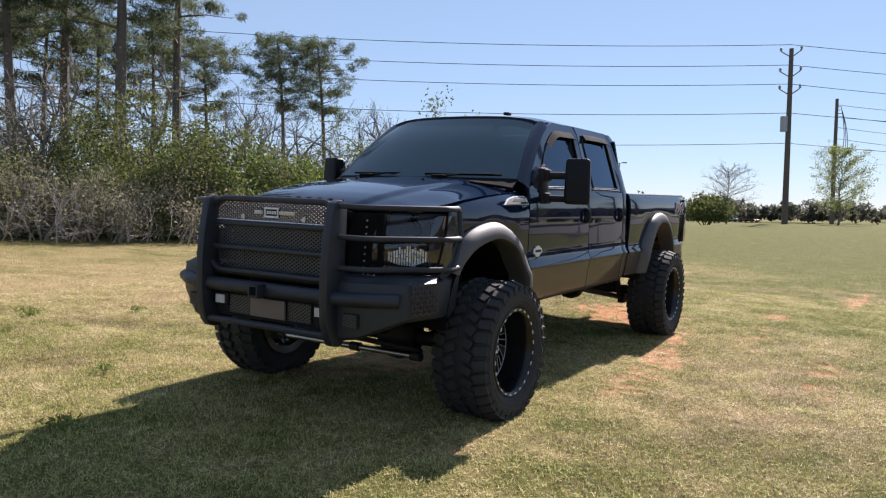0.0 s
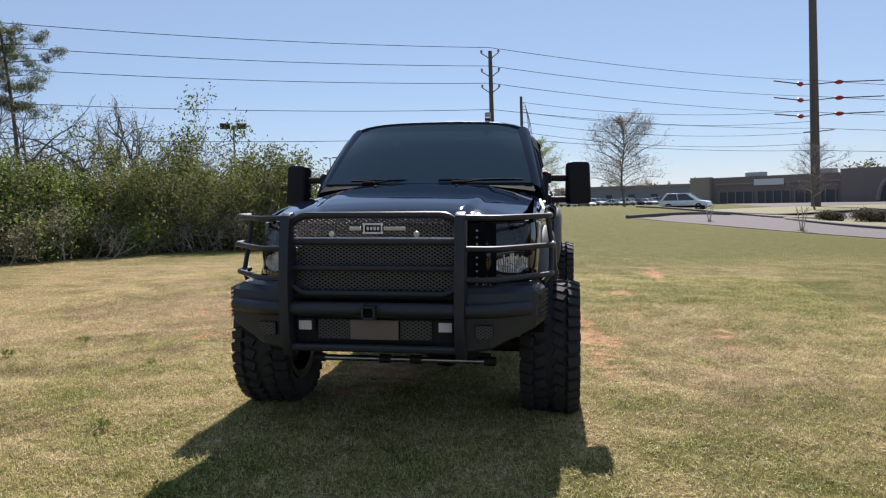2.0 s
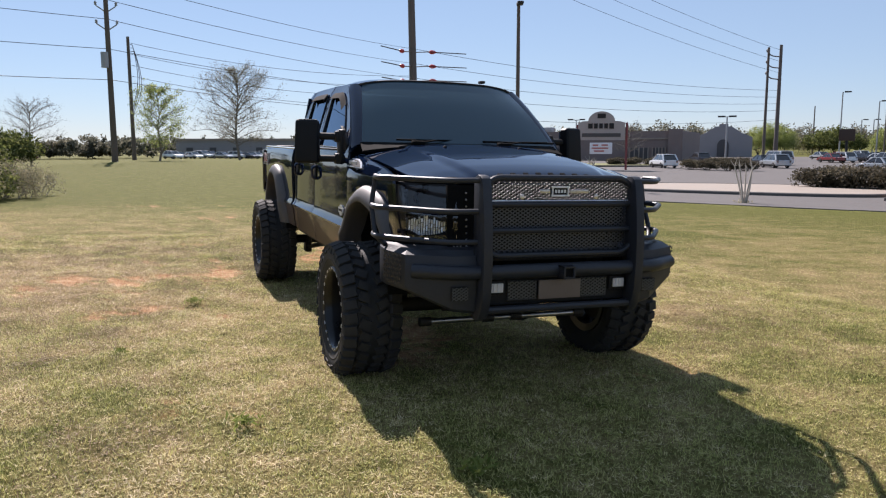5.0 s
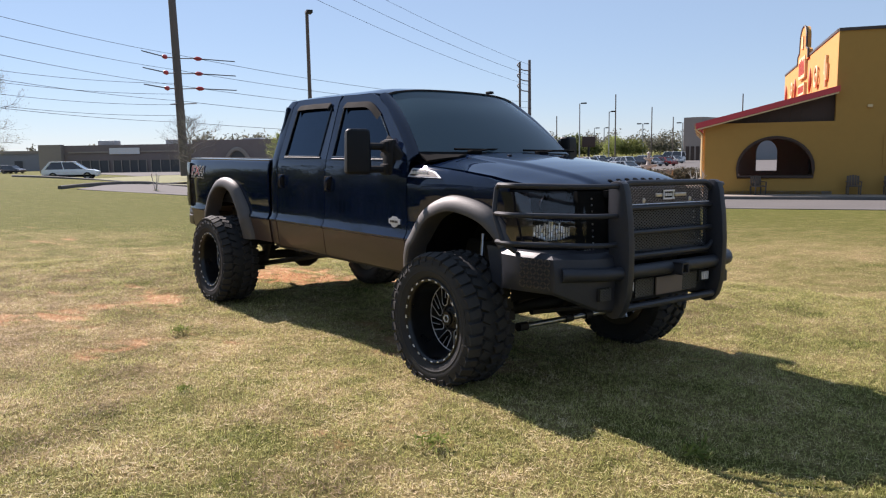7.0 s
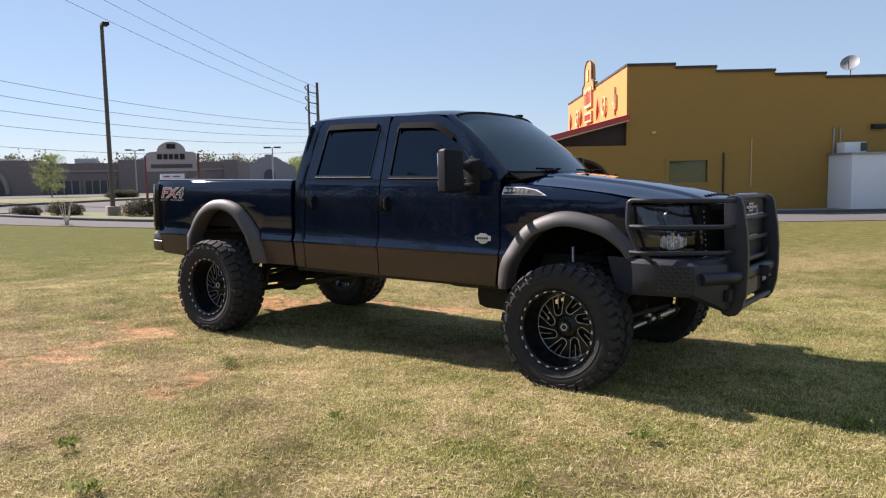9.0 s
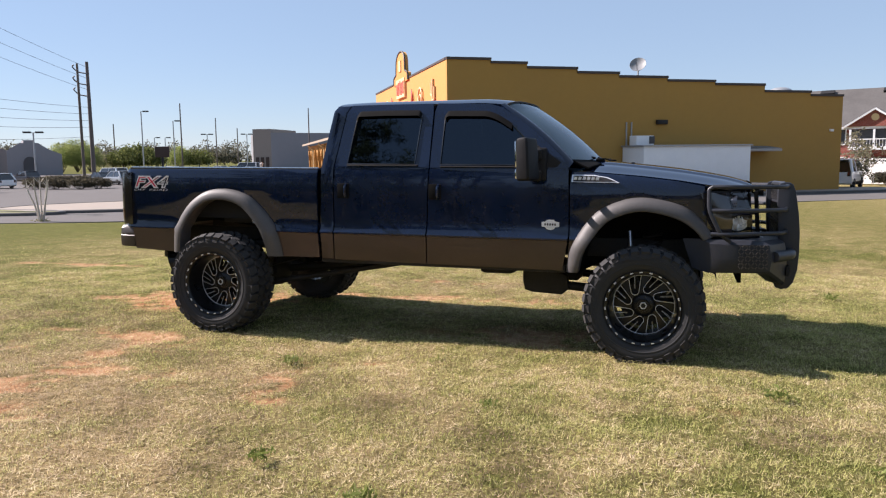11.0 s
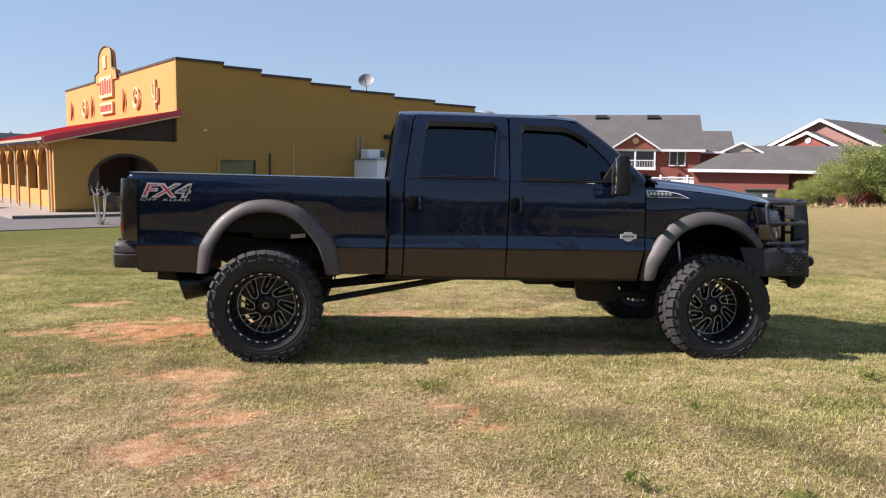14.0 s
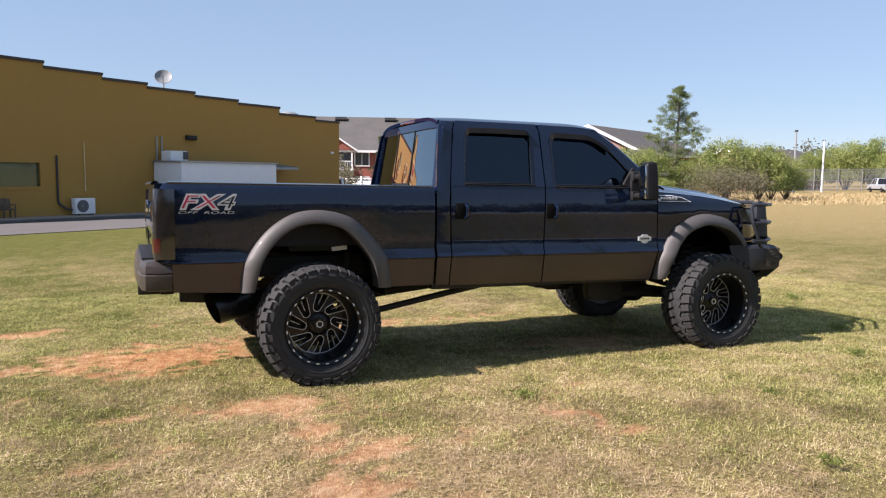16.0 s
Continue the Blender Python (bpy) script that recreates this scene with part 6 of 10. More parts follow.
# plain shapes for the lettered signs and ornaments
def facade_panel(name, v0, v1, z0, z1, mat, out=0.12, label=""):
    bm = bmesh.new()
    wall_box(bm, -out - 0.12, -0.12 if v0 < -10.4 and z0 > 7.3 else -0.01, v0, v1, z0, z1)
    return part(name, bm, mat, rest, label, smooth=0)
sign = facade_panel("sign_panel", -15.1, -12.0, 6.2, 7.6, M["cream"], 0.06, "cream sign panel with red bars")
for k in range(5):
    bm = bmesh.new()
    wall_box(bm, -0.21, -0.17, -14.90 + k * 0.59, -14.55 + k * 0.59, 6.45 - 0.05 * (k % 2), 7.30 + 0.08 * (k % 3))
    part("letter_bar", bm, M["pepper"], sign, smooth=0)
sign2 = facade_panel("lower_sign", -15.0, -12.0, 5.1, 5.85, M["cream"], 0.06, "cream sign panel with red bars")
for k in range(8):
    bm = bmesh.new()
    wall_box(bm, -0.21, -0.17, -14.85 + k * 0.35, -14.67 + k * 0.35, 5.25, 5.68)
    part("letter_bar", bm, M["pepper"], sign2, smooth=0)
bm = bmesh.new()
wall_box(bm, -0.20, -0.11, -13.95, -13.25, 8.15, 8.95)
part("tower_emblem", bm, M["cream"], rest, "cream ornament", smooth=0)
for v in (-3.3, -22.3):
    bm = bmesh.new()
    if v > -10:
        tube(bm, [uv(-0.08, v, 4.9), uv(-0.08, v, 6.6)], 0.10, 8)
        tube(bm, round_corners([uv(-0.08, v, 5.6), uv(-0.08, v - 0.45, 5.6), uv(-0.08, v - 0.45, 6.4)], 0.2), 0.075, 8)
        tube(bm, round_corners([uv(-0.08, v, 5.3), uv(-0.08, v + 0.45, 5.3), uv(-0.08, v + 0.45, 6.1)], 0.2), 0.075, 8)
        part("cactus_ornament", bm, M["cream"], rest, "cream cactus-shaped ornament")
for v in (-6.9, -19.6):
    bm = bmesh.new()
    tube(bm, [uv(-0.12, v + 0.58 * math.cos(t), 5.75 + 0.6 * math.sin(t)) for t in (2 * math.pi * k / 20 for k in range(20))], 0.07, 6, closed=True)
    tube(bm, [uv(-0.12, v + 0.4 * math.cos(t), 5.6 + 0.3 * math.sin(t)) for t in (2 * math.pi * k / 12 for k in range(12))], 0.06, 6, closed=True)
    part("round_ornament", bm, M["cream"], rest, "cream round ornament")
for v in (-9.7, -17.6, -23.8):
    bm = bmesh.new()
    tube(bm, [uv(-0.12, v + 0.25 * math.sin(math.pi * k / 8), 5.0 + 0.19 * k) for k in range(9)], 0.1, 6, radii=[0.03, 0.07, 0.09, 0.10, 0.10, 0.09, 0.08, 0.06, 0.03])
    part("pepper_ornament", bm, M["pepper"], rest, "red pepper-shaped ornament")
# porch: sloping roof, side wall with its arched opening, columns
bm = bmesh.new()
def slab(bm, pts, dz):
    a = [bm.verts.new(p) for p in pts]
    b = [bm.verts.new(p - Vector((0, 0, dz))) for p in pts]
    bm.faces.new(a)
    bm.faces.new(b)
    for i in range(len(a)):
        bm.faces.new((a[i], a[(i + 1) % len(a)], b[(i + 1) % len(a)], b[i]))
slab(bm, [uv(0.0, 0.35, 4.62), uv(-6.75, 0.35, 2.95), uv(-6.75, -26, 2.95), uv(0.0, -26, 4.62)], 0.10)
part("porch_roof", bm, M["red_metal"], rest, smooth=0)
bm = bmesh.new()
slab(bm, [uv(0.1, 0.36, 4.70), uv(-6.8, 0.36, 2.99), uv(-6.8, 0.46, 2.99), uv(0.1, 0.46, 4.70)], 0.30)
part("porch_roof_edge", bm, M["red_metal"], rest, "red metal roof edge", smooth=0)
bm = bmesh.new()
slab(bm, [uv(0.05, 0.37, 4.38), uv(-6.75, 0.37, 2.69), uv(-6.75, 0.44, 2.69), uv(0.05, 0.44, 4.38)], 0.07)
part("roof_edge_board", bm, M["cream"], rest, "cream board under the roof edge", smooth=0)
for k in range(22):
    v = 0.1 - 1.18 * k
    bm = bmesh.new()
    slab(bm, [uv(0.0, v, 4.67), uv(-6.75, v, 3.0), uv(-6.75, v - 0.05, 3.0), uv(0.0, v - 0.05, 4.67)], 0.05)
    part("roof_seam", bm, M["red_metal"], rest, smooth=0)
bm = bmesh.new()
slab(bm, [uv(-6.78, 0.36, 2.99), uv(-6.88, 0.36, 2.97), uv(-6.88, -26, 2.97), uv(-6.78, -26, 2.99)], 0.15)
part("porch_gutter", bm, M["tan_block"], rest, smooth=0)
def arch_wall(name, v, arch, u0, mat, thick, label=""):
    """A wall across the porch with an arched opening, stitched between its outline and the arch."""
    bm = bmesh.new()
    ring_out = [(0.0, -1.6), (0.0, 2.72)] + [(u0 * k / 14, 2.72) for k in range(1, 14)] + [(u0, 2.72), (u0, -1.6)]
    va = [bm.verts.new(uv(u, v, z)) for u, z in ring_out]
    vb = [bm.verts.new(uv(u, v, z)) for u, z in arch]
    k_o, k_a = len(va), len(vb)
    bm.faces.new((va[0], va[1], vb[1], vb[0]))
    for i in range(1, k_o - 2):
        j0 = 1 + int(round((i - 1) * (k_a - 3) / (k_o - 3)))
        j1 = 1 + int(round(i * (k_a - 3) / (k_o - 3)))
        bm.faces.new([va[i], va[i + 1]] + vb[j0:j1 + 1][::-1])
    bm.faces.new((va[-2], va[-1], vb[-1], vb[-2]))
    bm.faces.new((va[-1], va[0], vb[0], vb[-1]))
    r = bmesh.ops.extrude_face_region(bm, geom=bm.faces[:])
    bmesh.ops.translate(bm, verts=[g for g in r["geom"] if isinstance(g, bmesh.types.BMVert)], vec=-VN * thick)
    return part(name, bm, mat, rest, label, smooth=0)


def half_round(mid, half, low, spring, rise):
    return [(mid + half, low)] + [(mid + half * math.cos(t), spring + rise * math.sin(t)) for t in (math.pi * k / 16 for k in range(17))] + [(mid - half, low)]


arch = half_round(-2.78, 1.85, 0.12, 0.55, 1.62)
arch_wall("porch_side_wall", 0.0, arch, -6.3, M["yellow"], 0.35)
bm = bmesh.new()
tube(bm, [uv(u, 0.02, z) for u, z in arch], 0.09, 6, closed=True)
part("arch_trim", bm, M["dark_wood"], rest, "dark arch trim")
bm = bmesh.new()
wall_box(bm, -6.3, 0.0, -0.30, 0.02, 2.72, 2.95)
part("porch_beam", bm, M["yellow"], rest, smooth=0)
# boarded gable under the slope of the roof, set back in its shade
for k in range(12):
    u0, u1 = -0.52 * k - 0.002, -0.52 * (k + 1) + 0.002
    z0, z1 = 4.50 + 0.247 * u0, 4.50 + 0.247 * u1
    bm = bmesh.new()
    q = [(u0, 2.95), (u1, 2.95), (u1, max(2.97, z1)), (u0, z0)]
    f = bm.faces.new([bm.verts.new(uv(u, -0.30, z)) for u, z in q])
    r = bmesh.ops.extrude_face_region(bm, geom=[f])
    bmesh.ops.translate(bm, verts=[g for g in r["geom"] if isinstance(g, bmesh.types.BMVert)], vec=-VN * 0.05)
    part("gable_board", bm, M["dark_wood"], rest, smooth=0)
# plastered inner walls of the porch
bm = bmesh.new()
wall_box(bm, -0.06, -0.005, -25.9, -0.36, -0.6, 2.9)
part("porch_inner_wall", bm, M["porch_plaster"], rest, "taupe plaster inside the porch", smooth=0)
arch_wall("porch_partition", -9.0, half_round(-2.5, 0.62, 0.2, 1.35, 0.75), -5.9, M["porch_plaster"], 0.2, "taupe plaster wall with a small arch inside the porch")
for k in range(3):                               # benches along the inside
    bm = bmesh.new()
    wall_box(bm, -5.6, -4.4, -1.6 - 2.4 * k, -3.2 - 2.4 * k, -0.6, 0.16)
    part("porch_bench", bm, M["dark_wood"], rest, smooth=0)
for k in range(9):
    v = -0.4 - 3.1 * k
    bm = bmesh.new()
    wall_box(bm, -6.35, -5.95, v - 0.35, v, -1.6, 2.75)
    part("porch_column", bm, M["orange"], rest, "orange stucco porch column", smooth=0)
    bm = bmesh.new()
    tube(bm, round_corners([uv(-6.85, v - 0.17, 2.75), uv(-6.45, v - 0.17, 2.4), uv(-6.45, v - 0.17, -0.8)], 0.1), 0.06, 6)
    if k % 3 == 0:
        part("downpipe", bm, M["cream"], rest, "cream downpipe")
    else:
        bm.free()
    if k == 8:
        continue
    bm = bmesh.new()
    wall_box(bm, -6.28, -6.05, v - 3.1, v - 0.35, -1.6, 0.25)
    part("porch_low_wall", bm, M["orange"], rest, smooth=0)
for k in range(8):
    v0, v1 = -0.75 - 3.1 * k, -3.5 - 3.1 * k
    bm = bmesh.new()
    n_a = 10
    c, hw = (v0 + v1) / 2, abs(v1 - v0) / 2
    up = [(c + hw * math.cos(math.pi * i / n_a), 1.55 + 1.0 * math.sin(math.pi * i / n_a)) for i in range(n_a + 1)]
    for (a, za), (b, zb) in zip(up, up[1:]):
        vs = [bm.verts.new(uv(-6.2, a, za)), bm.verts.new(uv(-6.2, b, zb)), bm.verts.new(uv(-6.2, b, 2.75)), bm.verts.new(uv(-6.2, a, 2.75))]
        bm.faces.new(vs)
    bmesh.ops.remove_doubles(bm, verts=bm.verts, dist=1e-4)
    thicken(bm, 0.2)
    part("porch_arch", bm, M["orange"], rest, smooth=0)
bm = bmesh.new()
wall_box(bm, -6.3, 0.0, -26, 0.0, -0.95, -0.62)
part("porch_floor", bm, M["concrete"], rest, smooth=0)
for k in range(5):
    bm = bmesh.new()
    wall_box(bm, -0.06, 0.02, -4.6 - 4.4 * k, -2.6 - 4.4 * k, 0.1, 2.1)
    part("front_window", bm, M["mall_dark"], rest, smooth=0)
# window in the side wall
win = empty("side_window")
win.parent = rest
bm = bmesh.new()
for u0, u1, z0, z1 in ((2.25, 4.85, 2.03, 2.20), (2.25, 4.85, 0.62, 0.78), (2.25, 2.45, 0.78, 2.03), (4.65, 4.85, 0.78, 2.03)):
    wall_box(bm, u0, u1, -0.2, 0.04, z0, z1)
part("window_frame", bm, M["yellow"], win, smooth=0)
bm = bmesh.new()
wall_box(bm, 2.45, 4.65, -0.20, -0.16, 0.78, 2.03)
part("pane", bm, M["green_glass"], win, "green reflecting pane", smooth=0)

# ---- things on and by the long wall ----
def on_wall(u, v=0.0):
    return gz(uv(u, v).x, uv(u, v).y) + 0.14


ac = empty("condenser_unit", uv_pose(6.75, 0.45, on_wall(6.7)), "white outdoor air-conditioning unit with round fan grille", "air conditioner")
bm = bmesh.new()
box(bm, (0, 0, 0.47), (1.15, 0.42, 0.86), bevel=0.02)
part("casing", bm, M["white"], ac)
bm = bmesh.new()
for r_ in (0.33, 0.26, 0.19, 0.12, 0.05):
    tube(bm, [(-0.15 + r_ * math.cos(t), -0.225, 0.47 + r_ * math.sin(t)) for t in (2 * math.pi * k / 24 for k in range(24))], 0.008, 5, closed=True)
for k in range(8):
    t = math.pi * k / 8
    tube(bm, [(-0.15 - 0.34 * math.cos(t), -0.22, 0.47 - 0.34 * math.sin(t)), (-0.15 + 0.34 * math.cos(t), -0.22, 0.47 + 0.34 * math.sin(t))], 0.006, 4)
part("fan_grille", bm, M["grey_metal"], ac)
bm = bmesh.new()
lathe(bm, [(0.34, 0.0), (0.34, 0.004), (0.0, 0.004)], 28, "z", Matrix.Translation((-0.15, -0.212, 0.47)) @ pose(0, 0, 0, 90, 0, 0))
part("fan_opening", bm, M["mall_dark"], ac)
bm = bmesh.new()
for x in (-0.4, 0.4):
    box(bm, (x, 0, 0.02), (0.08, 0.45, 0.06))
part("feet", bm, M["under"], ac)


def pipe(name, pts, r, mat, label):
    bm = bmesh.new()
    tube(bm, round_corners(pts, 0.15), r, 8)
    return tagged(part(name, bm, M[mat]), label, "pipe")


pipe("wall_pipe", [uv(5.55, 0.06, 2.45), uv(5.55, 0.06, -0.1), uv(5.9, 0.25, -0.45), uv(6.3, 0.4, -0.5)], 0.055, "wire", "black pipe running down the ochre wall")
pipe("wall_conduit", [uv(7.13, 0.04, 3.2), uv(7.13, 0.04, 0.5)], 0.03, "cream", "cream conduit on the ochre wall")
pipe("meter_conduit", [uv(11.75, 0.05, 3.75), uv(11.75, 0.05, 2.2)], 0.05, "grey_metal", "grey conduit above the white shed")
pipe("meter_conduit", [uv(12.1, 0.05, 3.75), uv(12.1, 0.05, 2.2)], 0.05, "grey_metal", "grey conduit above the white shed")
bm = bmesh.new()
box(bm, (0, 0, 0), (0.75, 0.25, 0.28), bevel=0.03)
box(bm, (0, -0.14, -0.02), (0.6, 0.05, 0.18), bevel=0.01)
wl_ = tagged(part("wall_lamp", bm, M["under"]), "dark box lamp high on the ochre wall", "lamp")
wl_.matrix_basis = uv_pose(14.2, 0.12, 3.75)
bm = bmesh.new()
box(bm, (0, 0, 0), (0.22, 0.15, 0.14), bevel=0.02)
sl_ = tagged(part("wall_lamp", bm, M["cream"]), "small cream lamp on the ochre wall", "lamp")
sl_.matrix_basis = uv_pose(1.55, 0.07, 3.65)
bm = bmesh.new()
box(bm, (0, 0, 0), (0.3, 0.12, 0.16), bevel=0.03)
s2_ = tagged(part("wall_lamp", bm, M["white"]), "small white lamp near the wall's end", "lamp")
s2_.matrix_basis = uv_pose(27.2, 0.06, 3.2)
# white cold-store shed, blue door, canopy
shed = empty("cold_store", uv_pose(15.2, 1.4, on_wall(15)), "white flat-roofed cold-store shed against the wall", "shed")
bm = bmesh.new()
box(bm, (0, 0, 1.45), (7.4, 2.7, 3.0), bevel=0.01)
part("body", bm, M["white"], shed)
bm = bmesh.new()
box(bm, (0, 0, 2.99), (7.6, 2.9, 0.10), bevel=0.02)
part("roof_rim", bm, M["grey_metal"], shed)
bm = bmesh.new()
box(bm, (-2.9, 0.4, 3.34), (1.2, 0.9, 0.58), bevel=0.02)
part("chiller", bm, M["white"], shed)
bm = bmesh.new()
box(bm, (-2.45, -0.07, 3.36), (0.35, 0.06, 0.45), bevel=0.01)
part("chiller_fan", bm, M["mall_dark"], shed)
bm = bmesh.new()
box(bm, (0, 0, 1.15), (1.25, 0.1, 2.3), bevel=0.01)
dr = tagged(part("blue_door", bm, M["blue"]), "bright blue metal back door", "door")
dr.matrix_basis = uv_pose(19.75, 0.05, on_wall(19.7))
bm = bmesh.new()
box(bm, (0, 0, 0), (3.4, 1.5, 0.16), (6, 0, 0), 0.02)
for k in range(16):
    box(bm, (-1.6 + k * 0.213, 0, 0.1), (0.05, 1.5, 0.05), (6, 0, 0))
cn_ = tagged(part("door_canopy", bm, M["grey_metal"]), "grey corrugated canopy over the blue door", "canopy")
cn_.matrix_basis = uv_pose(20.5, 0.75, on_wall(20) + 2.75)
# dish and roof vent
dish = empty("satellite_dish", uv_pose(13.0, -0.9, 4.8), "grey satellite dish on a post above the parapet", "satellite dish")
bm = bmesh.new()
cyl(bm, (0, 0, 0), (0, 0, 2.35), 0.05, 8)
part("post", bm, M["grey_metal"], dish)
bm = bmesh.new()
lathe(bm, [(0.02, 0.0), (0.2, 0.02), (0.38, 0.08), (0.52, 0.16), (0.53, 0.15), (0.38, 0.06), (0.2, 0.0), (0.02, -0.02)], 24, "z", pose(0, 0, 2.55, 58, 0, -38))
part("reflector", bm, M["dish_grey"], dish)
bm = bmesh.new()
tube(bm, [pose(0, 0, 2.55, 58, 0, -38) @ Vector(p) for p in ((0, -0.45, 0.12), (0, -0.15, 0.55))], 0.02, 6)
part("feed_arm", bm, M["under"], dish)
bm = bmesh.new()
lathe(bm, [(0.0, 0.62), (0.4, 0.58), (0.75, 0.42), (0.85, 0.25), (0.85, 0.2), (0.6, 0.2), (0.6, -0.8)], 24, "z")
rv = tagged(part("roof_vent", bm, M["grey_metal"]), "round grey roof ventilator hood", "ventilator")
rv.matrix_basis = uv_pose(24.6, -2.0, 5.6)


def chair_at(m, turn=0):
    ch = empty("porch_chair", m, "brown wooden armchair against the ochre wall", "chair", "chairs by the porch")
    bm = bmesh.new()
    box(bm, (0, 0, 0.42), (0.6, 0.55, 0.06), bevel=0.01)
    part("seat", bm, M["bark"], ch)
    bm = bmesh.new()
    for k in range(5):
        box(bm, (-0.24 + 0.12 * k, 0.27, 0.70), (0.10, 0.03, 0.56 - 0.05 * abs(k - 2)), (-8, 0, 0), 0.01)
    part("backrest", bm, M["bark"], ch)
    for x in (-0.28, 0.28):
        for y in (-0.25, 0.25):
            bm = bmesh.new()
            box(bm, (x, y, 0.2), (0.06, 0.06, 0.42))
            part("leg", bm, M["bark"], ch)
        bm = bmesh.new()
        box(bm, (x * 1.08, 0, 0.64), (0.08, 0.58, 0.04), bevel=0.01)
        box(bm, (x * 1.08, -0.24, 0.52), (0.05, 0.05, 0.22))
        part("arm", bm, M["bark"], ch)
    return ch


ch0 = chair_at(uv_pose(0.9, 0.6, on_wall(0.9)))
for u, tr in ((2.6, 0), (-3.6, 25)):
    copy_thing(ch0, uv_pose(u, 0.6, on_wall(u), tr))
bpy.context.view_layer.update()
for ob in [o for o in bpy.data.objects if o not in standing and o.parent is None]:   # true size and place of the restaurant and what stands by it
    ob.matrix_basis = Matrix.Translation((0.0, -0.2, 0.03)) @ Matrix.Diagonal((0.945, 0.945, 0.955, 1)) @ ob.matrix_basis

# ---- buildings, poles, signs and vehicles further off ----
M["store_grey"] = plain("grey_painted_block", (0.24, 0.235, 0.245), 0.85, 0, 0.06, 0.1)
M["utility_green"] = plain("dark_green_cabinet_paint", (0.035, 0.05, 0.045), 0.6, 0, 0.15, 2)


def polar(ex, ey, az, d):
    a = radians(az)
    return ex + d * math.cos(a), ey + d * math.sin(a)


def wall_between(bm, p, q, z0, z1, t=0.4):
    p, q = Vector((*p, 0)), Vector((*q, 0))
    d = (q - p).normalized()
    n_ = Vector((-d.y, d.x, 0)) * t
    vs = [bm.verts.new(Vector((a.x, a.y, z))) for z in (z0, z1) for a in (p, q, q + n_, p + n_)]
    for f in ((0, 1, 2, 3), (4, 5, 6, 7), (0, 1, 5, 4), (1, 2, 6, 5), (2, 3, 7, 6), (3, 0, 4, 7)):
        bm.faces.new([vs[i] for i in f])
    return bm


def along(p, q, t):
    return (p[0] + (q[0] - p[0]) * t, p[1] + (q[1] - p[1]) * t)


# long brown shopping block
MA, MB = (-158.0, 28.0), (-101.0, 85.0)
mall = empty("shopping_block", None, "long low brown block-walled shop building with dark store fronts", "shop building")
side = (-0.70, 0.71)
def mpt(t, out=0.0):
    x, y = along(MA, MB, t)
    return (x + 0.7071 * out, y - 0.7071 * out)
bm = bmesh.new()
wall_between(bm, mpt(0), mpt(1), -2, 4.1, 30)
part("body", bm, M["mall"], mall, smooth=0)
def m_at(az, ex=9.44, ey=0.3):
    """Where along the front a line of sight from the field meets it."""
    d = (math.cos(radians(az)), math.sin(radians(az)))
    w = (MB[0] - MA[0], MB[1] - MA[1])
    return ((MA[1] - ey) * d[0] - (MA[0] - ex) * d[1]) / (w[0] * d[1] - w[1] * d[0])
for a0, a1, h, o, mt in ((171.0, 169.3, 4.3, 0.9, "taupe"), (161.0, 155.2, 4.7, 1.0, "mall"), (150.5, 146.5, 4.6, 0.7, "mall"), (143.5, 140.5, 4.4, 0.6, "mall")):
    bm = bmesh.new()
    wall_between(bm, mpt(max(0, m_at(a0)), o), mpt(min(1, m_at(a1)), o), -2, h, o + 0.3)
    part("bay", bm, M[mt], mall, smooth=0)
for a0, a1 in ((168.8, 166.6), (166.3, 164.2), (163.9, 161.4), (154.9, 153.0), (152.7, 150.8), (146.2, 144.9), (144.6, 143.7)):
    bm = bmesh.new()
    wall_between(bm, mpt(m_at(a0), 0.1), mpt(m_at(a1), 0.1), -1.4, 1.1, 0.2)
    part("store_front", bm, M["mall_dark"], mall, smooth=0)
    for k in range(5):
        t = m_at(a0) + (m_at(a1) - m_at(a0)) * k / 4
        bm = bmesh.new()
        wall_between(bm, mpt(t - 0.0012, 0.24), mpt(t + 0.0012, 0.24), -1.4, 1.2, 0.12)
        part("mullion", bm, M["taupe"], mall, smooth=0)
t_arch = m_at(157.95)
bm = bmesh.new()
ring = [(mpt(t_arch + 0.030 * math.cos(t), 1.15), -1.0 + 3.9 * math.sin(t)) for t in (math.pi * k / 16 for k in range(17))]
tube(bm, [(q[0], q[1], z) for q, z in ring], 0.42, 6)
part("arch_surround", bm, M["taupe"], mall, smooth=0)
bm = bmesh.new()
fan = [bm.verts.new((*mpt(t_arch + 0.027 * math.cos(t), 1.06), -1.2 + 3.7 * math.sin(t))) for t in (math.pi * k / 16 for k in range(17))]
bm.faces.new(fan)
part("arch_opening", bm, M["mall_dark"], mall, smooth=0)
bm = bmesh.new()
wall_between(bm, mpt(m_at(169.0), 0.2), mpt(m_at(143.5), 0.2), 2.6, 2.9, 0.3)
part("band", bm, M["taupe"], mall, smooth=0)
for t in (0.12, 0.3, 0.5, 0.66, 0.8):
    bm = bmesh.new()
    x, y = mpt(t, -8)
    box(bm, (x, y, 4.6), (3.5, 2.5, 1.0), (0, 0, 45), 0.05)
    part("roof_unit", bm, M["grey_metal"], mall)
bm = bmesh.new()
wall_between(bm, mpt(m_at(166.5), 0.25), mpt(m_at(164.6), 0.25), 2.3, 3.5, 0.1)
part("store_sign", bm, M["white_vinyl"], mall, "pale store sign", smooth=0)

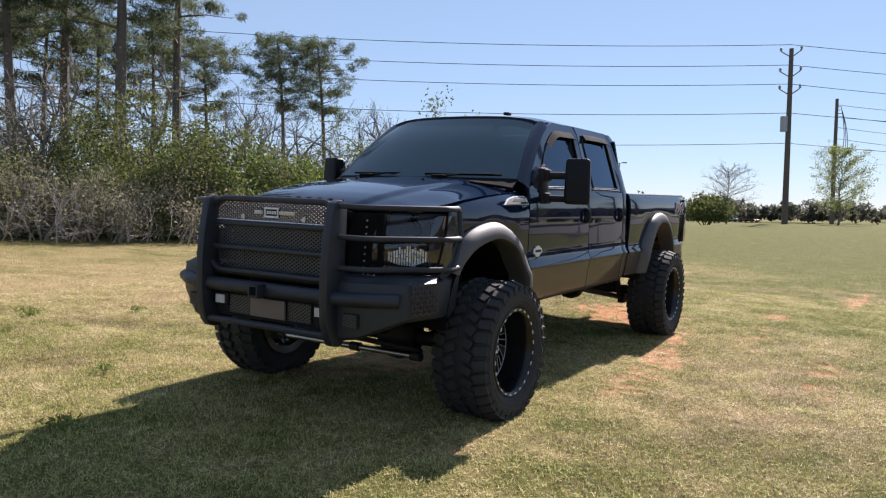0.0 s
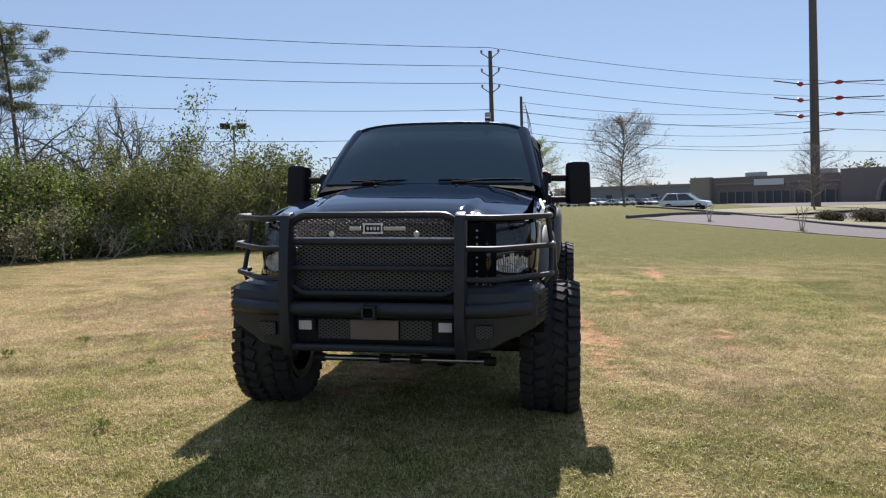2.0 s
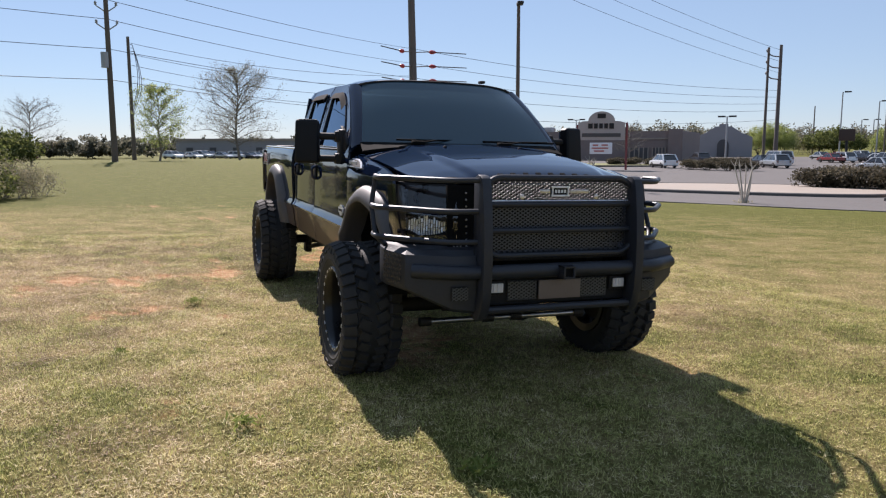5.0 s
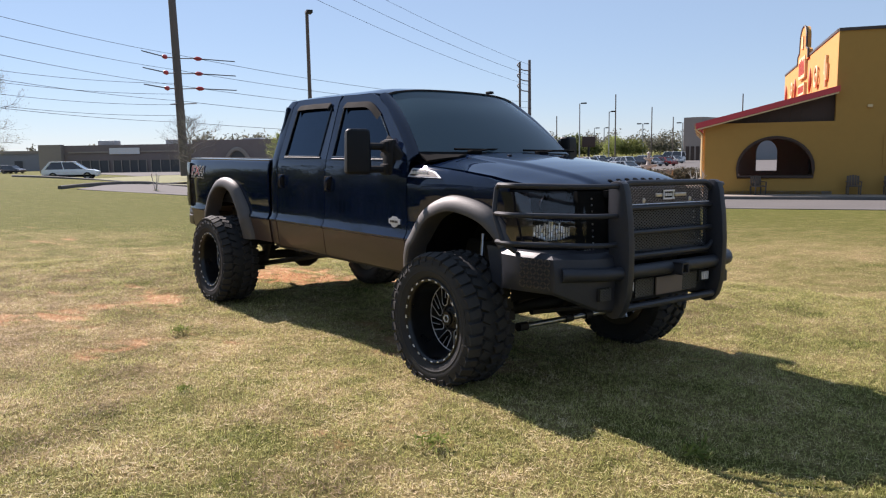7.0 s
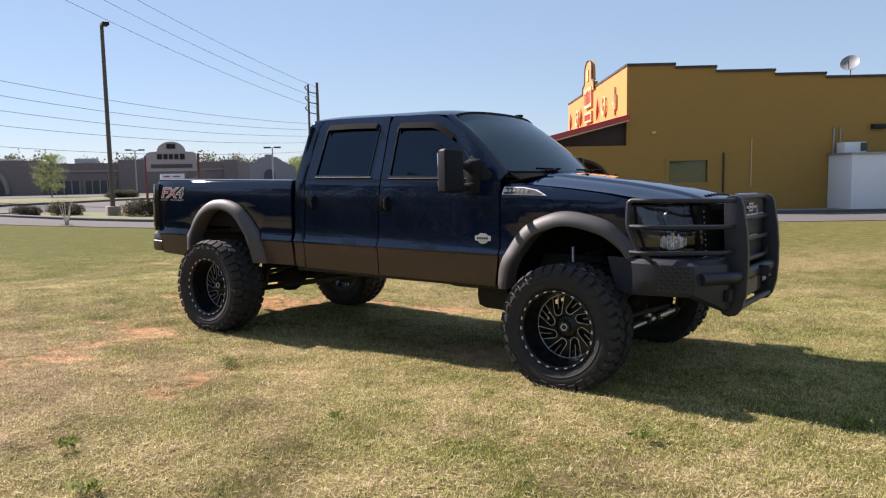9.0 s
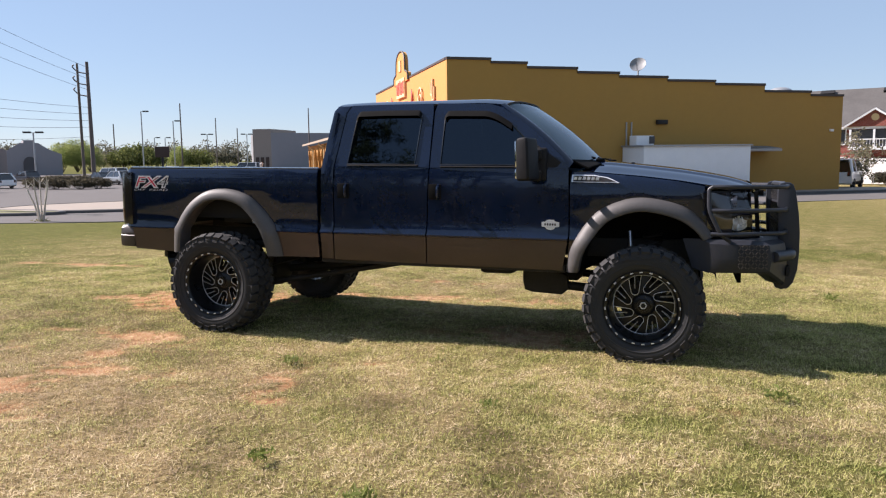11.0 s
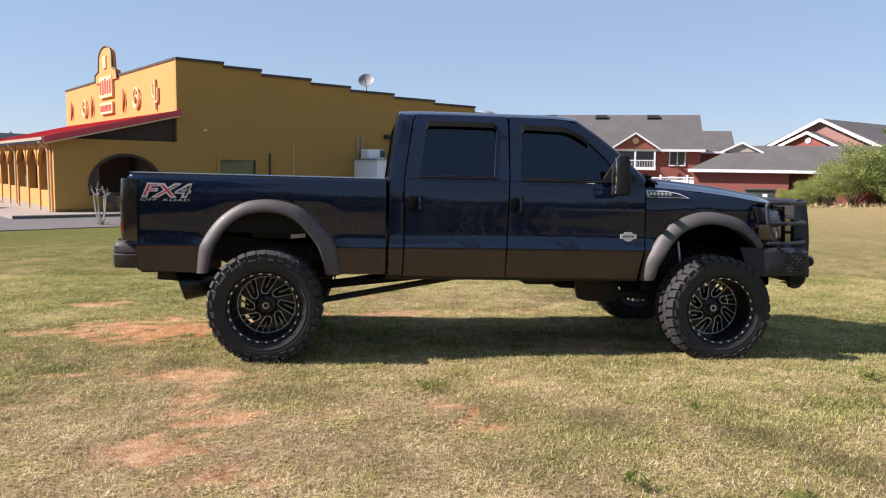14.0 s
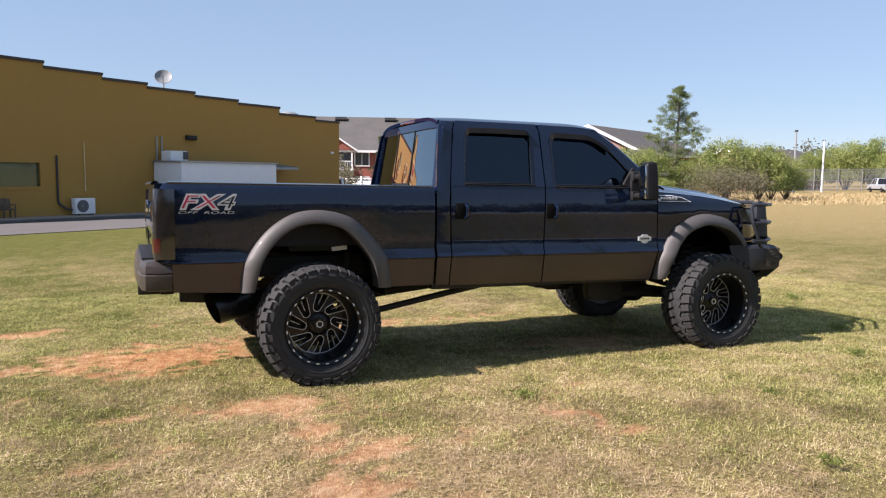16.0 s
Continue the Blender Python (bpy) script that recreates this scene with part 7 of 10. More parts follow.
# long pale store far behind the drive
far_store = empty("far_store", None, "long low pale grey store behind the parked cars", "shop building")
fs_a, fs_b = polar(9.1, 2.3, 179.6, 212), polar(9.1, 2.3, 170.6, 205)
bm = bmesh.new()
wall_between(bm, fs_a, fs_b, -3, 3.4, 20)
part("body", bm, M["store_grey"], far_store, smooth=0)
bm = bmesh.new()
wall_between(bm, along(fs_a, fs_b, 0.0), along(fs_a, fs_b, 1.0), 2.9, 3.55, -0.3)
part("parapet_band", bm, M["taupe"], far_store, smooth=0)
for k in range(5):
    bm = bmesh.new()
    wall_between(bm, along(fs_a, fs_b, 0.08 + 0.18 * k), along(fs_a, fs_b, 0.13 + 0.18 * k), -2, 1.2, -0.2)
    part("doorway", bm, M["mall_dark"], far_store, smooth=0)

# taupe box store seen past the porch
tp, tq, tr_ = polar(2.63, -7.6, 121.8, 195), polar(2.63, -7.6, 120.5, 193), polar(2.63, -7.6, 106, 215)
store = empty("box_store", None, "plain taupe box store with a taller entrance block", "shop building")
bm = bmesh.new()
wall_between(bm, tp, tq, -2, 9.15, 16)
part("entrance_block", bm, M["taupe"], store, smooth=0)
bm = bmesh.new()
wall_between(bm, tq, tr_, -2, 8.2, 20)
part("body", bm, M["store_grey"], store, smooth=0)
for t in (0.15, 0.42, 0.7):
    bm = bmesh.new()
    wall_between(bm, along(tp, tq, t), along(tp, tq, t + 0.16), -1.4, 2.2, -0.2)
    part("entrance_door", bm, M["dark_wood"], store, smooth=0)


# two-storey brick apartments behind a white fence
def gable_house(name, label, cx, cy, turn, w, d, z0, eave, ridge, mat, gables=(), windows=()):
    """A house whose front faces -y of its own frame; ridge along its x."""
    h = empty(name, pose(cx, cy, z0, 0, 0, turn), label, "house")
    bm = bmesh.new()
    box(bm, (0, d / 2, eave / 2), (w, d, eave))
    for s in (-1, 1):
        vs = [bm.verts.new((s * w / 2, 0, eave)), bm.verts.new((s * w / 2, d, eave)), bm.verts.new((s * w / 2, d / 2, ridge - 0.15))]
        bm.faces.new(vs)
    part("wall", bm, mat, h, smooth=0)
    for s in (-1, 1):
        bm = bmesh.new()
        y0, y1 = (d / 2, -0.6) if s < 0 else (d / 2, d + 0.6)
        ze = eave - 0.6 * (ridge - eave) / (d / 2)
        slab(bm, [Vector((-w / 2 - 0.5, y0, ridge)), Vector((w / 2 + 0.5, y0, ridge)), Vector((w / 2 + 0.5, y1, ze)), Vector((-w / 2 - 0.5, y1, ze))], 0.22)
        part("roof", bm, M["shingle"], h, "grey shingle roof", smooth=0)
    bm = bmesh.new()
    box(bm, (0, -0.62, eave - 0.45), (w + 1.0, 0.06, 0.28))
    part("fascia", bm, M["white"], h, smooth=0)
    for gx, gw, gh in gables:
        bm = bmesh.new()
        f_ = bm.faces.new([bm.verts.new((gx - gw / 2, -0.9, eave - 0.3)), bm.verts.new((gx + gw / 2, -0.9, eave - 0.3)), bm.verts.new((gx, -0.9, eave - 0.3 + gh))])
        r_ = bmesh.ops.extrude_face_region(bm, geom=[f_])
        bmesh.ops.translate(bm, verts=[g for g in r_["geom"] if isinstance(g, bmesh.types.BMVert)], vec=(0, 4, 0))
        part("gable", bm, mat, h, smooth=0)
        for s in (-1, 1):
            bm = bmesh.new()
            slab(bm, [Vector((gx, -1.2, eave - 0.1 + gh)), Vector((gx + s * (gw / 2 + 0.4), -1.2, eave - 0.5)), Vector((gx + s * (gw / 2 + 0.4), 4, eave - 0.5)), Vector((gx, 4, eave - 0.1 + gh))], 0.1)
            part("gable_roof", bm, M["shingle"], h, smooth=0)
            bm = bmesh.new()
            tube(bm, [(gx, -1.22, eave - 0.18 + gh), (gx + s * (gw / 2 + 0.4), -1.22, eave - 0.58)], 0.13, 4)
            part("gable_trim", bm, M["white"], h)
        bm = bmesh.new()
        lathe(bm, [(0.38, 0.0), (0.38, 0.1), (0.0, 0.1)], 16, "z", Matrix.Translation((gx, -0.9, eave + gh * 0.38)) @ pose(0, 0, 0, 90, 0, 0))
        part("gable_vent", bm, M["cream"], h)
    for wx, wz, ww, wh, kind in windows:
        if kind == "balcony":
            b = empty("balcony")
            b.parent = h
            bm = bmesh.new()
            box(bm, (wx, -0.12, wz), (ww, 0.3, wh))
            part("recess", bm, M["mall_dark"], b, smooth=0)
            bm = bmesh.new()
            box(bm, (wx, -0.7, wz - wh / 2 - 0.12), (ww + 0.3, 1.2, 0.35))
            part("floor", bm, M["white"], b, smooth=0)
            bm = bmesh.new()
            box(bm, (wx, -1.22, wz - wh / 2 + 0.85), (ww + 0.2, 0.08, 0.10))
            part("top_rail", bm, M["white"], b, smooth=0)
            bm = bmesh.new()
            box(bm, (wx - ww / 2 + 0.15, -1.22, wz - wh / 2 + 0.42), (0.04, 0.04, 0.85))
            bar = part("baluster", bm, M["white"], b, smooth=0)
            for k in range(1, int(ww / 0.3)):
                like(bar, b, pose(0.3 * k, 0, 0))
            for q in (-0.5, 0.0, 0.5):
                bm = bmesh.new()
                box(bm, (wx + q * ww, -1.15, wz), (0.2, 0.2, wh))
                part("post", bm, M["white"], b, smooth=0)
        else:
            wn_ = empty("window")
            wn_.parent = h
            bm = bmesh.new()
            for dx, dz, sx, sz in ((0, wh / 2, ww + 0.2, 0.12), (0, -wh / 2, ww + 0.2, 0.12), (-ww / 2, 0, 0.12, wh), (ww / 2, 0, 0.12, wh), (0, 0, 0.08, wh)):
                box(bm, (wx + dx, -0.05, wz + dz), (sx, 0.12, sz))
            part("frame", bm, M["white"], wn_, smooth=0)
            bm = bmesh.new()
            box(bm, (wx, -0.03, wz), (ww, 0.06, wh))
            part("pane", bm, M["mall_dark"], wn_, smooth=0)
    return h


def frame_at(x, y, turn, px, py):
    """Where a frame's origin lies when its point px, py is to stand at x, y."""
    c, s_ = math.cos(radians(turn)), math.sin(radians(turn))
    return x - (c * px - s_ * py), y - (s_ * px + c * py)


ax, ay = frame_at(*polar(1.45, -7.52, 71.5, 96), -18.5, 12.2, 0)
wins = []
for gxx in (14.2, 2.8, -8.6):
    wins += [(gxx, 4.25, 4.6, 1.9, "balcony"), (gxx, 1.15, 4.6, 2.0, "balcony")]
for wx in (19.2, 10.6, 6.3, -1.0, -5.0, -14.0):
    wins += [(wx, 4.45, 1.8, 1.7, "window"), (wx, 1.4, 1.8, 1.6, "window")]
apt = gable_house("apartment_building", "two-storey red brick apartment block with white balconies and grey roof", ax, ay, -18.5, 43.7, 15, -1.1, 5.85, 10.2, M["brick"],
                  ((14.2, 5.7, 1.75), (2.8, 5.7, 1.75), (-8.6, 5.7, 1.75)), wins)
for k in range(6):
    bm = bmesh.new()
    box(bm, (-16.5 + 6.6 * k, 6.6, 9.85), (1.5, 0.8, 0.28), (30, 0, 0))
    part("roof_vent", bm, M["under"], apt)
wx_, wy_ = frame_at(*polar(1.45, -7.52, 65.2, 110), -18.5, 2, 0)
gable_house("brick_house", "dark-roofed brick wing behind the apartments", wx_, wy_, -18.5, 10, 9, -1.2, 6.1, 8.8, M["brick"])


def gable_end(h, w, d, eave, ridge, inner=None):
    """White trim along the gable at the house's -x end, with a lower gable before it."""
    x0 = -w / 2
    for s in (-1, 1):
        y1 = d / 2 + s * (d / 2 + 0.6)
        bm = bmesh.new()
        slab(bm, [Vector((x0 - 0.62, d / 2, ridge + 0.02)), Vector((x0 - 0.5, d / 2, ridge + 0.02)), Vector((x0 - 0.5, y1, eave - 0.5)), Vector((x0 - 0.62, y1, eave - 0.5))], 0.34)
        part("gable_trim", bm, M["white"], h, smooth=0)
    if inner:
        y_c, w2, z2, h2 = inner
        bm = bmesh.new()
        f_ = bm.faces.new([bm.verts.new((x0 - 1.6, y_c - w2 / 2, z2)), bm.verts.new((x0 - 1.6, y_c + w2 / 2, z2)), bm.verts.new((x0 - 1.6, y_c, z2 + h2))])
        r_ = bmesh.ops.extrude_face_region(bm, geom=[f_])
        bmesh.ops.translate(bm, verts=[g for g in r_["geom"] if isinstance(g, bmesh.types.BMVert)], vec=(1.6, 0, 0))
        box(bm, (x0 - 0.8, y_c, z2 / 2), (1.6, w2 * 0.94, z2))
        part("gable", bm, M["brick"], h, smooth=0)
        for s in (-1, 1):
            bm = bmesh.new()
            slab(bm, [Vector((x0 - 2.0, y_c, z2 + h2 + 0.15)), Vector((x0, y_c, z2 + h2 + 0.15)), Vector((x0, y_c + s * (w2 / 2 + 0.5), z2 - 0.12)), Vector((x0 - 2.0, y_c + s * (w2 / 2 + 0.5), z2 - 0.12))], 0.14)
            part("gable_roof", bm, M["shingle"], h, smooth=0)
            bm = bmesh.new()
            slab(bm, [Vector((x0 - 2.1, y_c, z2 + h2 + 0.16)), Vector((x0 - 2.0, y_c, z2 + h2 + 0.16)), Vector((x0 - 2.0, y_c + s * (w2 / 2 + 0.5), z2 - 0.11)), Vector((x0 - 2.1, y_c + s * (w2 / 2 + 0.5), z2 - 0.11))], 0.3)
            part("gable_trim", bm, M["white"], h, smooth=0)
        bm = bmesh.new()
        lathe(bm, [(0.32, 0.0), (0.32, 0.08), (0.0, 0.08)], 14, "z", Matrix.Translation((x0 - 1.62, y_c, z2 + h2 * 0.5)) @ pose(0, 0, 0, 0, -90, 0))
        part("gable_vent", bm, M["white"], h)


hx, hy = frame_at(*polar(0.26, -7.43, 57.39, 92), 30, -9, 7.0)
hs = gable_house("brick_house", "red brick house with two white-trimmed gables and grey roof", hx, hy, 30, 18, 14.0, -1.1, 5.7, 8.75, M["brick"])
gable_end(hs, 18, 14.0, 5.7, 8.75, (7.6, 7.2, 5.6, 1.6))
hx, hy = frame_at(*polar(0.26, -7.43, 64.5, 118), 30, -7, 4.5)
hs = gable_house("brick_house", "brick house with a white-trimmed gable between its neighbours", hx, hy, 30, 14, 9.0, -1.1, 5.0, 6.9, M["brick"])
gable_end(hs, 14, 9.0, 5.0, 6.9)
hx, hy = polar(-1.4, -6.8, 42.6, 150)
hs = gable_house("brick_house", "red brick house half hidden behind trees", hx, hy, 8, 20, 12, -1.2, 5.2, 8.2, M["brick"])
gable_end(hs, 20, 12, 5.2, 8.2)

# low brick bungalow: hipped front with a small white gable, and a set-back wing
bx_, by_ = polar(1.45, -7.52, 63.2, 60.5)
bung = empty("brick_bungalow", pose(bx_, by_, -0.66, 0, 0, -26.8), "low red brick bungalow with hipped grey roof and white gable", "house")
bm = bmesh.new()
box(bm, (0, 4.0, 1.25), (6.6, 8.0, 2.7))
box(bm, (7.0, 6.5, 1.25), (8.0, 6.0, 2.7))
part("wall", bm, M["brick"], bung, smooth=0)
def roof_face(name, pts):
    b_ = bmesh.new()
    slab(b_, [Vector(p) for p in pts], 0.12)
    part(name, b_, M["shingle"], bung, "grey shingle roof", smooth=0)
roof_face("hip_roof", [(-3.7, -0.4, 2.6), (3.7, -0.4, 2.6), (0.9, 2.6, 4.1), (-0.9, 2.6, 4.1)])
roof_face("roof_side", [(-3.7, -0.4, 2.6), (-0.9, 2.6, 4.1), (0.0, 2.6, 4.65), (0.0, 8.4, 4.65), (-3.7, 8.4, 2.6)])
roof_face("roof_side", [(3.7, -0.4, 2.6), (3.7, 8.4, 2.6), (0.0, 8.4, 4.65), (0.0, 2.6, 4.65), (0.9, 2.6, 4.1)])
roof_face("wing_roof", [(0.0, 6.5, 4.6), (11.4, 6.5, 4.6), (11.4, 2.9, 2.6), (3.0, 2.9, 2.6)])
roof_face("wing_roof", [(0.0, 6.5, 4.6), (11.4, 6.5, 4.6), (11.4, 10.1, 2.6), (3.0, 10.1, 2.6)])
bm = bmesh.new()
f_ = bm.faces.new([bm.verts.new(p) for p in ((-1.3, 2.3, 3.98), (1.3, 2.3, 3.98), (0, 2.3, 4.62))])
r_ = bmesh.ops.extrude_face_region(bm, geom=[f_])
bmesh.ops.translate(bm, verts=[g for g in r_["geom"] if isinstance(g, bmesh.types.BMVert)], vec=(0, 0.5, 0))
part("gable", bm, M["sign_face"], bung, "pale louvred gable", smooth=0)
for s in (-1, 1):
    bm = bmesh.new()
    slab(bm, [Vector((0, 2.1, 4.74)), Vector((0, 2.3, 4.74)), Vector((s * 1.55, 2.3, 3.98)), Vector((s * 1.55, 2.1, 3.98))], 0.14)
    part("gable_trim", bm, M["white"], bung, smooth=0)
for x0, x1, y0 in ((-3.75, 3.75, -0.44), (3.75, 11.4, 2.86)):
    bm = bmesh.new()
    box(bm, ((x0 + x1) / 2, y0, 2.50), (x1 - x0, 0.08, 0.22))
    part("fascia", bm, M["white"], bung, smooth=0)
bm = bmesh.new()
box(bm, (6.2, 3.48, 1.15), (1.0, 0.08, 2.1))
part("door", bm, M["dark_wood"], bung, smooth=0)
ux, uy = polar(1.45, -7.52, 61.97, 53.5)
ub = empty("utility_box", pose(ux, uy, gz(ux, uy), 0, 0, -27), "dark green metal utility box on the grass", "utility box")
bm = bmesh.new()
box(bm, (0, 0, 0.58), (1.8, 1.5, 1.25), bevel=0.04)
part("cabinet", bm, M["utility_green"], ub)
bm = bmesh.new()
box(bm, (0, -0.05, 1.22), (1.9, 1.6, 0.08), bevel=0.02)
part("lid", bm, M["utility_green"], ub)
bm = bmesh.new()
box(bm, (0.3, -0.76, 0.85), (0.28, 0.02, 0.2))
part("warning_label", bm, M["white"], ub, smooth=0)

# white panel fence along the far road
fence = empty("panel_fence", None, "white vinyl panel fence along the far lawn", "fence")
fa, fb = Vector((13.5, 65.5, 0)), Vector((30.6, 54.6, 0))
n_p = 9
for k in range(n_p + 1):
    p = fa.lerp(fb, k / n_p)
    z = gz(p.x, p.y)
    ang = math.degrees(math.atan2(fb.y - fa.y, fb.x - fa.x))
    if k == 0:
        bm = bmesh.new()
        box(bm, (0, 0, 1.1), (0.15, 0.15, 2.2), bevel=0.01)
        box(bm, (0, 0, 2.25), (0.19, 0.19, 0.1), bevel=0.03)
        post = part("post", bm, M["vinyl"], fence)
        post.matrix_basis = pose(p.x, p.y, z, 0, 0, ang)
        bm = bmesh.new()
        ln = (fb - fa).length / n_p
        for j in range(11):
            box(bm, (ln / 2 - ln * 0.45 + j * ln * 0.09, 0, 0.95), (ln * 0.086, 0.04, 1.7))
        box(bm, (ln / 2, 0, 0.15), (ln, 0.07, 0.14))
        box(bm, (ln / 2, 0, 1.80), (ln, 0.07, 0.12))
        box(bm, (ln / 2, 0, 2.08), (ln, 0.07, 0.08))
        for j in range(14):
            box(bm, (0.1 + j * ln / 14, 0, 1.94), (0.03, 0.02, 0.28), (0, 40 if j % 2 else -40, 0))
        panel = part("panel", bm, M["vinyl"], fence, smooth=0)
        panel.matrix_basis = pose(p.x, p.y, z, 0, 0, ang)
    else:
        like(post, fence, pose(p.x, p.y, z, 0, 0, ang))
        if k < n_p:
            like(panel, fence, pose(p.x, p.y, z, 0, 0, ang))

# chain-link fence and floodlights at the far right of the field
cl = empty("chain_link_fence", None, "grey chain-link fence in front of the far trees", "fence")
ca, cb = Vector((*polar(-1.4, -6.8, 44.2, 118), 0)), Vector((*polar(-1.4, -6.8, 30, 150), 0))
for k in range(12):
    p = ca.lerp(cb, k / 11)
    bm = bmesh.new()
    cyl(bm, (p.x, p.y, gz(p.x, p.y) - 0.2), (p.x, p.y, gz(p.x, p.y) + 3.4), 0.07, 6)
    part("post", bm, M["grey_metal"], cl)
    if k < 11:
        q = ca.lerp(cb, (k + 1) / 11)
        bm = bmesh.new()
        for h in (3.3, 1.7, 0.3):
            tube(bm, [(p.x, p.y, gz(p.x, p.y) + h), (q.x, q.y, gz(q.x, q.y) + h)], 0.045, 5)
        part("rail", bm, M["grey_metal"], cl)
        bm = bmesh.new()
        for j in range(24):
            a, b = p.lerp(q, j / 24), p.lerp(q, min(1, (j + 3) / 24))
            tube(bm, [(a.x, a.y, gz(a.x, a.y) + 0.3), (b.x, b.y, gz(b.x, b.y) + 3.3)], 0.012, 3)
            tube(bm, [(a.x, a.y, gz(a.x, a.y) + 3.3), (b.x, b.y, gz(b.x, b.y) + 0.3)], 0.012, 3)
        part("mesh", bm, M["grey_metal"], cl, smooth=0)


def lamp_post(x, y, h, heads=2, label="tall grey lamp post in the parking lot", r=0.11, mat="steel_pole", base=True, turn=0, group="lamp posts", head=(0.75, 0.4, 0.18)):
    lp = empty("lamp_post", pose(x, y, gz(x, y), 0, 0, turn), label, "lamp post", group)
    bm = bmesh.new()
    cyl(bm, (0, 0, -0.2), (0, 0, h), r, 10, r * 0.72)
    part("pole", bm, M[mat], lp)
    if base:
        bm = bmesh.new()
        box(bm, (0, 0, 0.35), (0.75, 0.75, 0.8), bevel=0.03)
        part("base", bm, M["concrete"], lp)
    for k in range(heads):
        s = 1 if k == 0 else -1
        bm = bmesh.new()
        tube(bm, [(0, 0, h - 0.1), (s * 0.45, 0, h)], 0.04, 6)
        box(bm, (s * (0.42 + head[0] / 2), 0, h + 0.02), head, (0, 0, 0), 0.03)
        part("head", bm, M["under"], lp)
    return lp


lamp_post(-36.6, 20.5, 11.5, 1, "dark lamp post on the grass island", 0.15, "wood_pole", True, -20)
lamp_post(*polar(4.3, -7.2, 133.6, 150), 20.0, 0, "tall dark pole beside the parked cars", 0.27, "wood_pole", False, 30)
for az, d, h, hd in ((129.78, 220, 16.0, 1), (127.71, 230, 14.0, 1), (125.45, 260, 11.2, 2), (122.69, 260, 11.2, 2), (129.0, 290, 11.0, 1), (128.3, 290, 11.0, 1), (136.5, 180, 9.0, 2)):
    lamp_post(*polar(4.3, -7.2, az, d), h, hd, r=0.20, mat="grey_metal", base=False, turn=35, head=(1.5, 0.7, 0.35))
for az, d, h in ((127.2, 220, 18.2), (124.83, 260, 16.5), (123.35, 260, 13.2), (131.6, 250, 14.0)):
    lamp_post(*polar(4.3, -7.2, az, d), h, 0, "thin bare pole far beyond the parking lot", 0.22, "steel_pole", False, group="far poles")
lamp_post(*polar(2.63, -7.6, 117.67, 172), 14.0, 0, "thin dark pole beside the box store", 0.16, "steel_pole", False, group="far poles")
lamp_post(*polar(9.37, -0.66, 150.0, 105), 6.2, 2, r=0.1, mat="grey_metal", base=False, turn=60)
lamp_post(*polar(9.4, 0.47, -155.94, 105), 12.4, 2, "far floodlight mast above the woods", 0.14, "steel_pole", False, 118, head=(1.3, 0.5, 0.75))
lamp_post(*polar(9.3, 0.1, -162.9, 130), 9.9, 2, "far twin-headed lamp post", 0.12, "grey_metal", False, 110)
lamp_post(*polar(-1.4, -6.8, 42.35, 122), 8.9, 2, "pale floodlight pole by the chain-link fence", 0.16, "grey_metal", False, 45)
lamp_post(*polar(-1.4, -6.8, 40.6, 126), 7.6, 1, "pale leaning pole by the chain-link fence", 0.15, "white", False, 45)

# ---- power line ----
def z_at(p, h):
    return Vector((p[0], p[1], gz(*p) + h))


P1, P2, PB, PT = (-57.9, -5.1), (-91.5, -4.3), (-94.0, 32.9), polar(4.3, -7.2, 133.0, 160)
P0 = (-23.0, -58.0)


def utility_pole(name, p, h, r, mat, arms, label, lean=(0, 0)):
    ob = empty(name, pose(p[0], p[1], gz(*p), lean[0], lean[1], 0), label, "utility pole")
    bm = bmesh.new()
    cyl(bm, (0, 0, -0.3), (0, 0, h), r, 14, r * 0.66)
    part("pole", bm, M[mat], ob)
    return ob


p1 = utility_pole("utility_pole", P1, 14.0, 0.25, "wood_pole", 0, "weathered wooden utility pole with insulators and transformer")
for k, z in enumerate((13.8, 12.2, 10.8)):
    for s in (-1, 1):
        bm = bmesh.new()
        tube(bm, [(0, 0, z - 0.5), (0.15, s * 0.75, z)], 0.05, 5)
        lathe(bm, [(0.0, 0), (0.12, 0.05), (0.07, 0.12), (0.12, 0.2), (0.06, 0.3), (0.0, 0.34)], 8, "z", Matrix.Translation((0.15, s * 0.75, z)))
        part("insulator", bm, M["grey_metal"], p1)
bm = bmesh.new()
cyl(bm, (0.35, -0.3, 7.4), (0.35, -0.3, 8.6), 0.28, 12)
part("transformer", bm, M["grey_metal"], p1)
p2 = utility_pole("utility_pole", P2, 14.9, 0.26, "wood_pole", 0, "short dark utility pole with drooping leads")
for k in range(3):
    z = 14.0 - 0.4 * k
    bm = bmesh.new()
    tube(bm, curve_pts([(0, 0.2, z), (0.05, 0.55 + 0.12 * k, z - 0.4), (0, 0.9 + 0.2 * k, z - 4.0), (0, 0.25, z - 7.4)], 5), 0.04, 4)
    part("lead", bm, M["wire"], p2)
pb = utility_pole("transmission_pole", PB, 40, 0.60, "steel_pole", 0, "massive brown steel transmission pole with red insulators", (0.6, -1.2))
pt = utility_pole("transmission_pole", PT, 21.5, 0.42, "steel_pole", 0, "distant steel transmission pole with curved arms")
for z in (20.5, 18.4, 16.3):
    bm = bmesh.new()
    tube(bm, curve_pts([(0, 0, z - 1.2), (-1.2, -1.0, z - 0.9), (-1.9, -1.6, z), (-1.7, -1.4, z + 0.4)], 5), 0.12, 5)
    part("arm", bm, M["steel_pole"], pt)
d_l, d_r = (Vector((*P1, 0)) - Vector((*PB, 0))).normalized(), (Vector((*PT, 0)) - Vector((*PB, 0))).normalized()
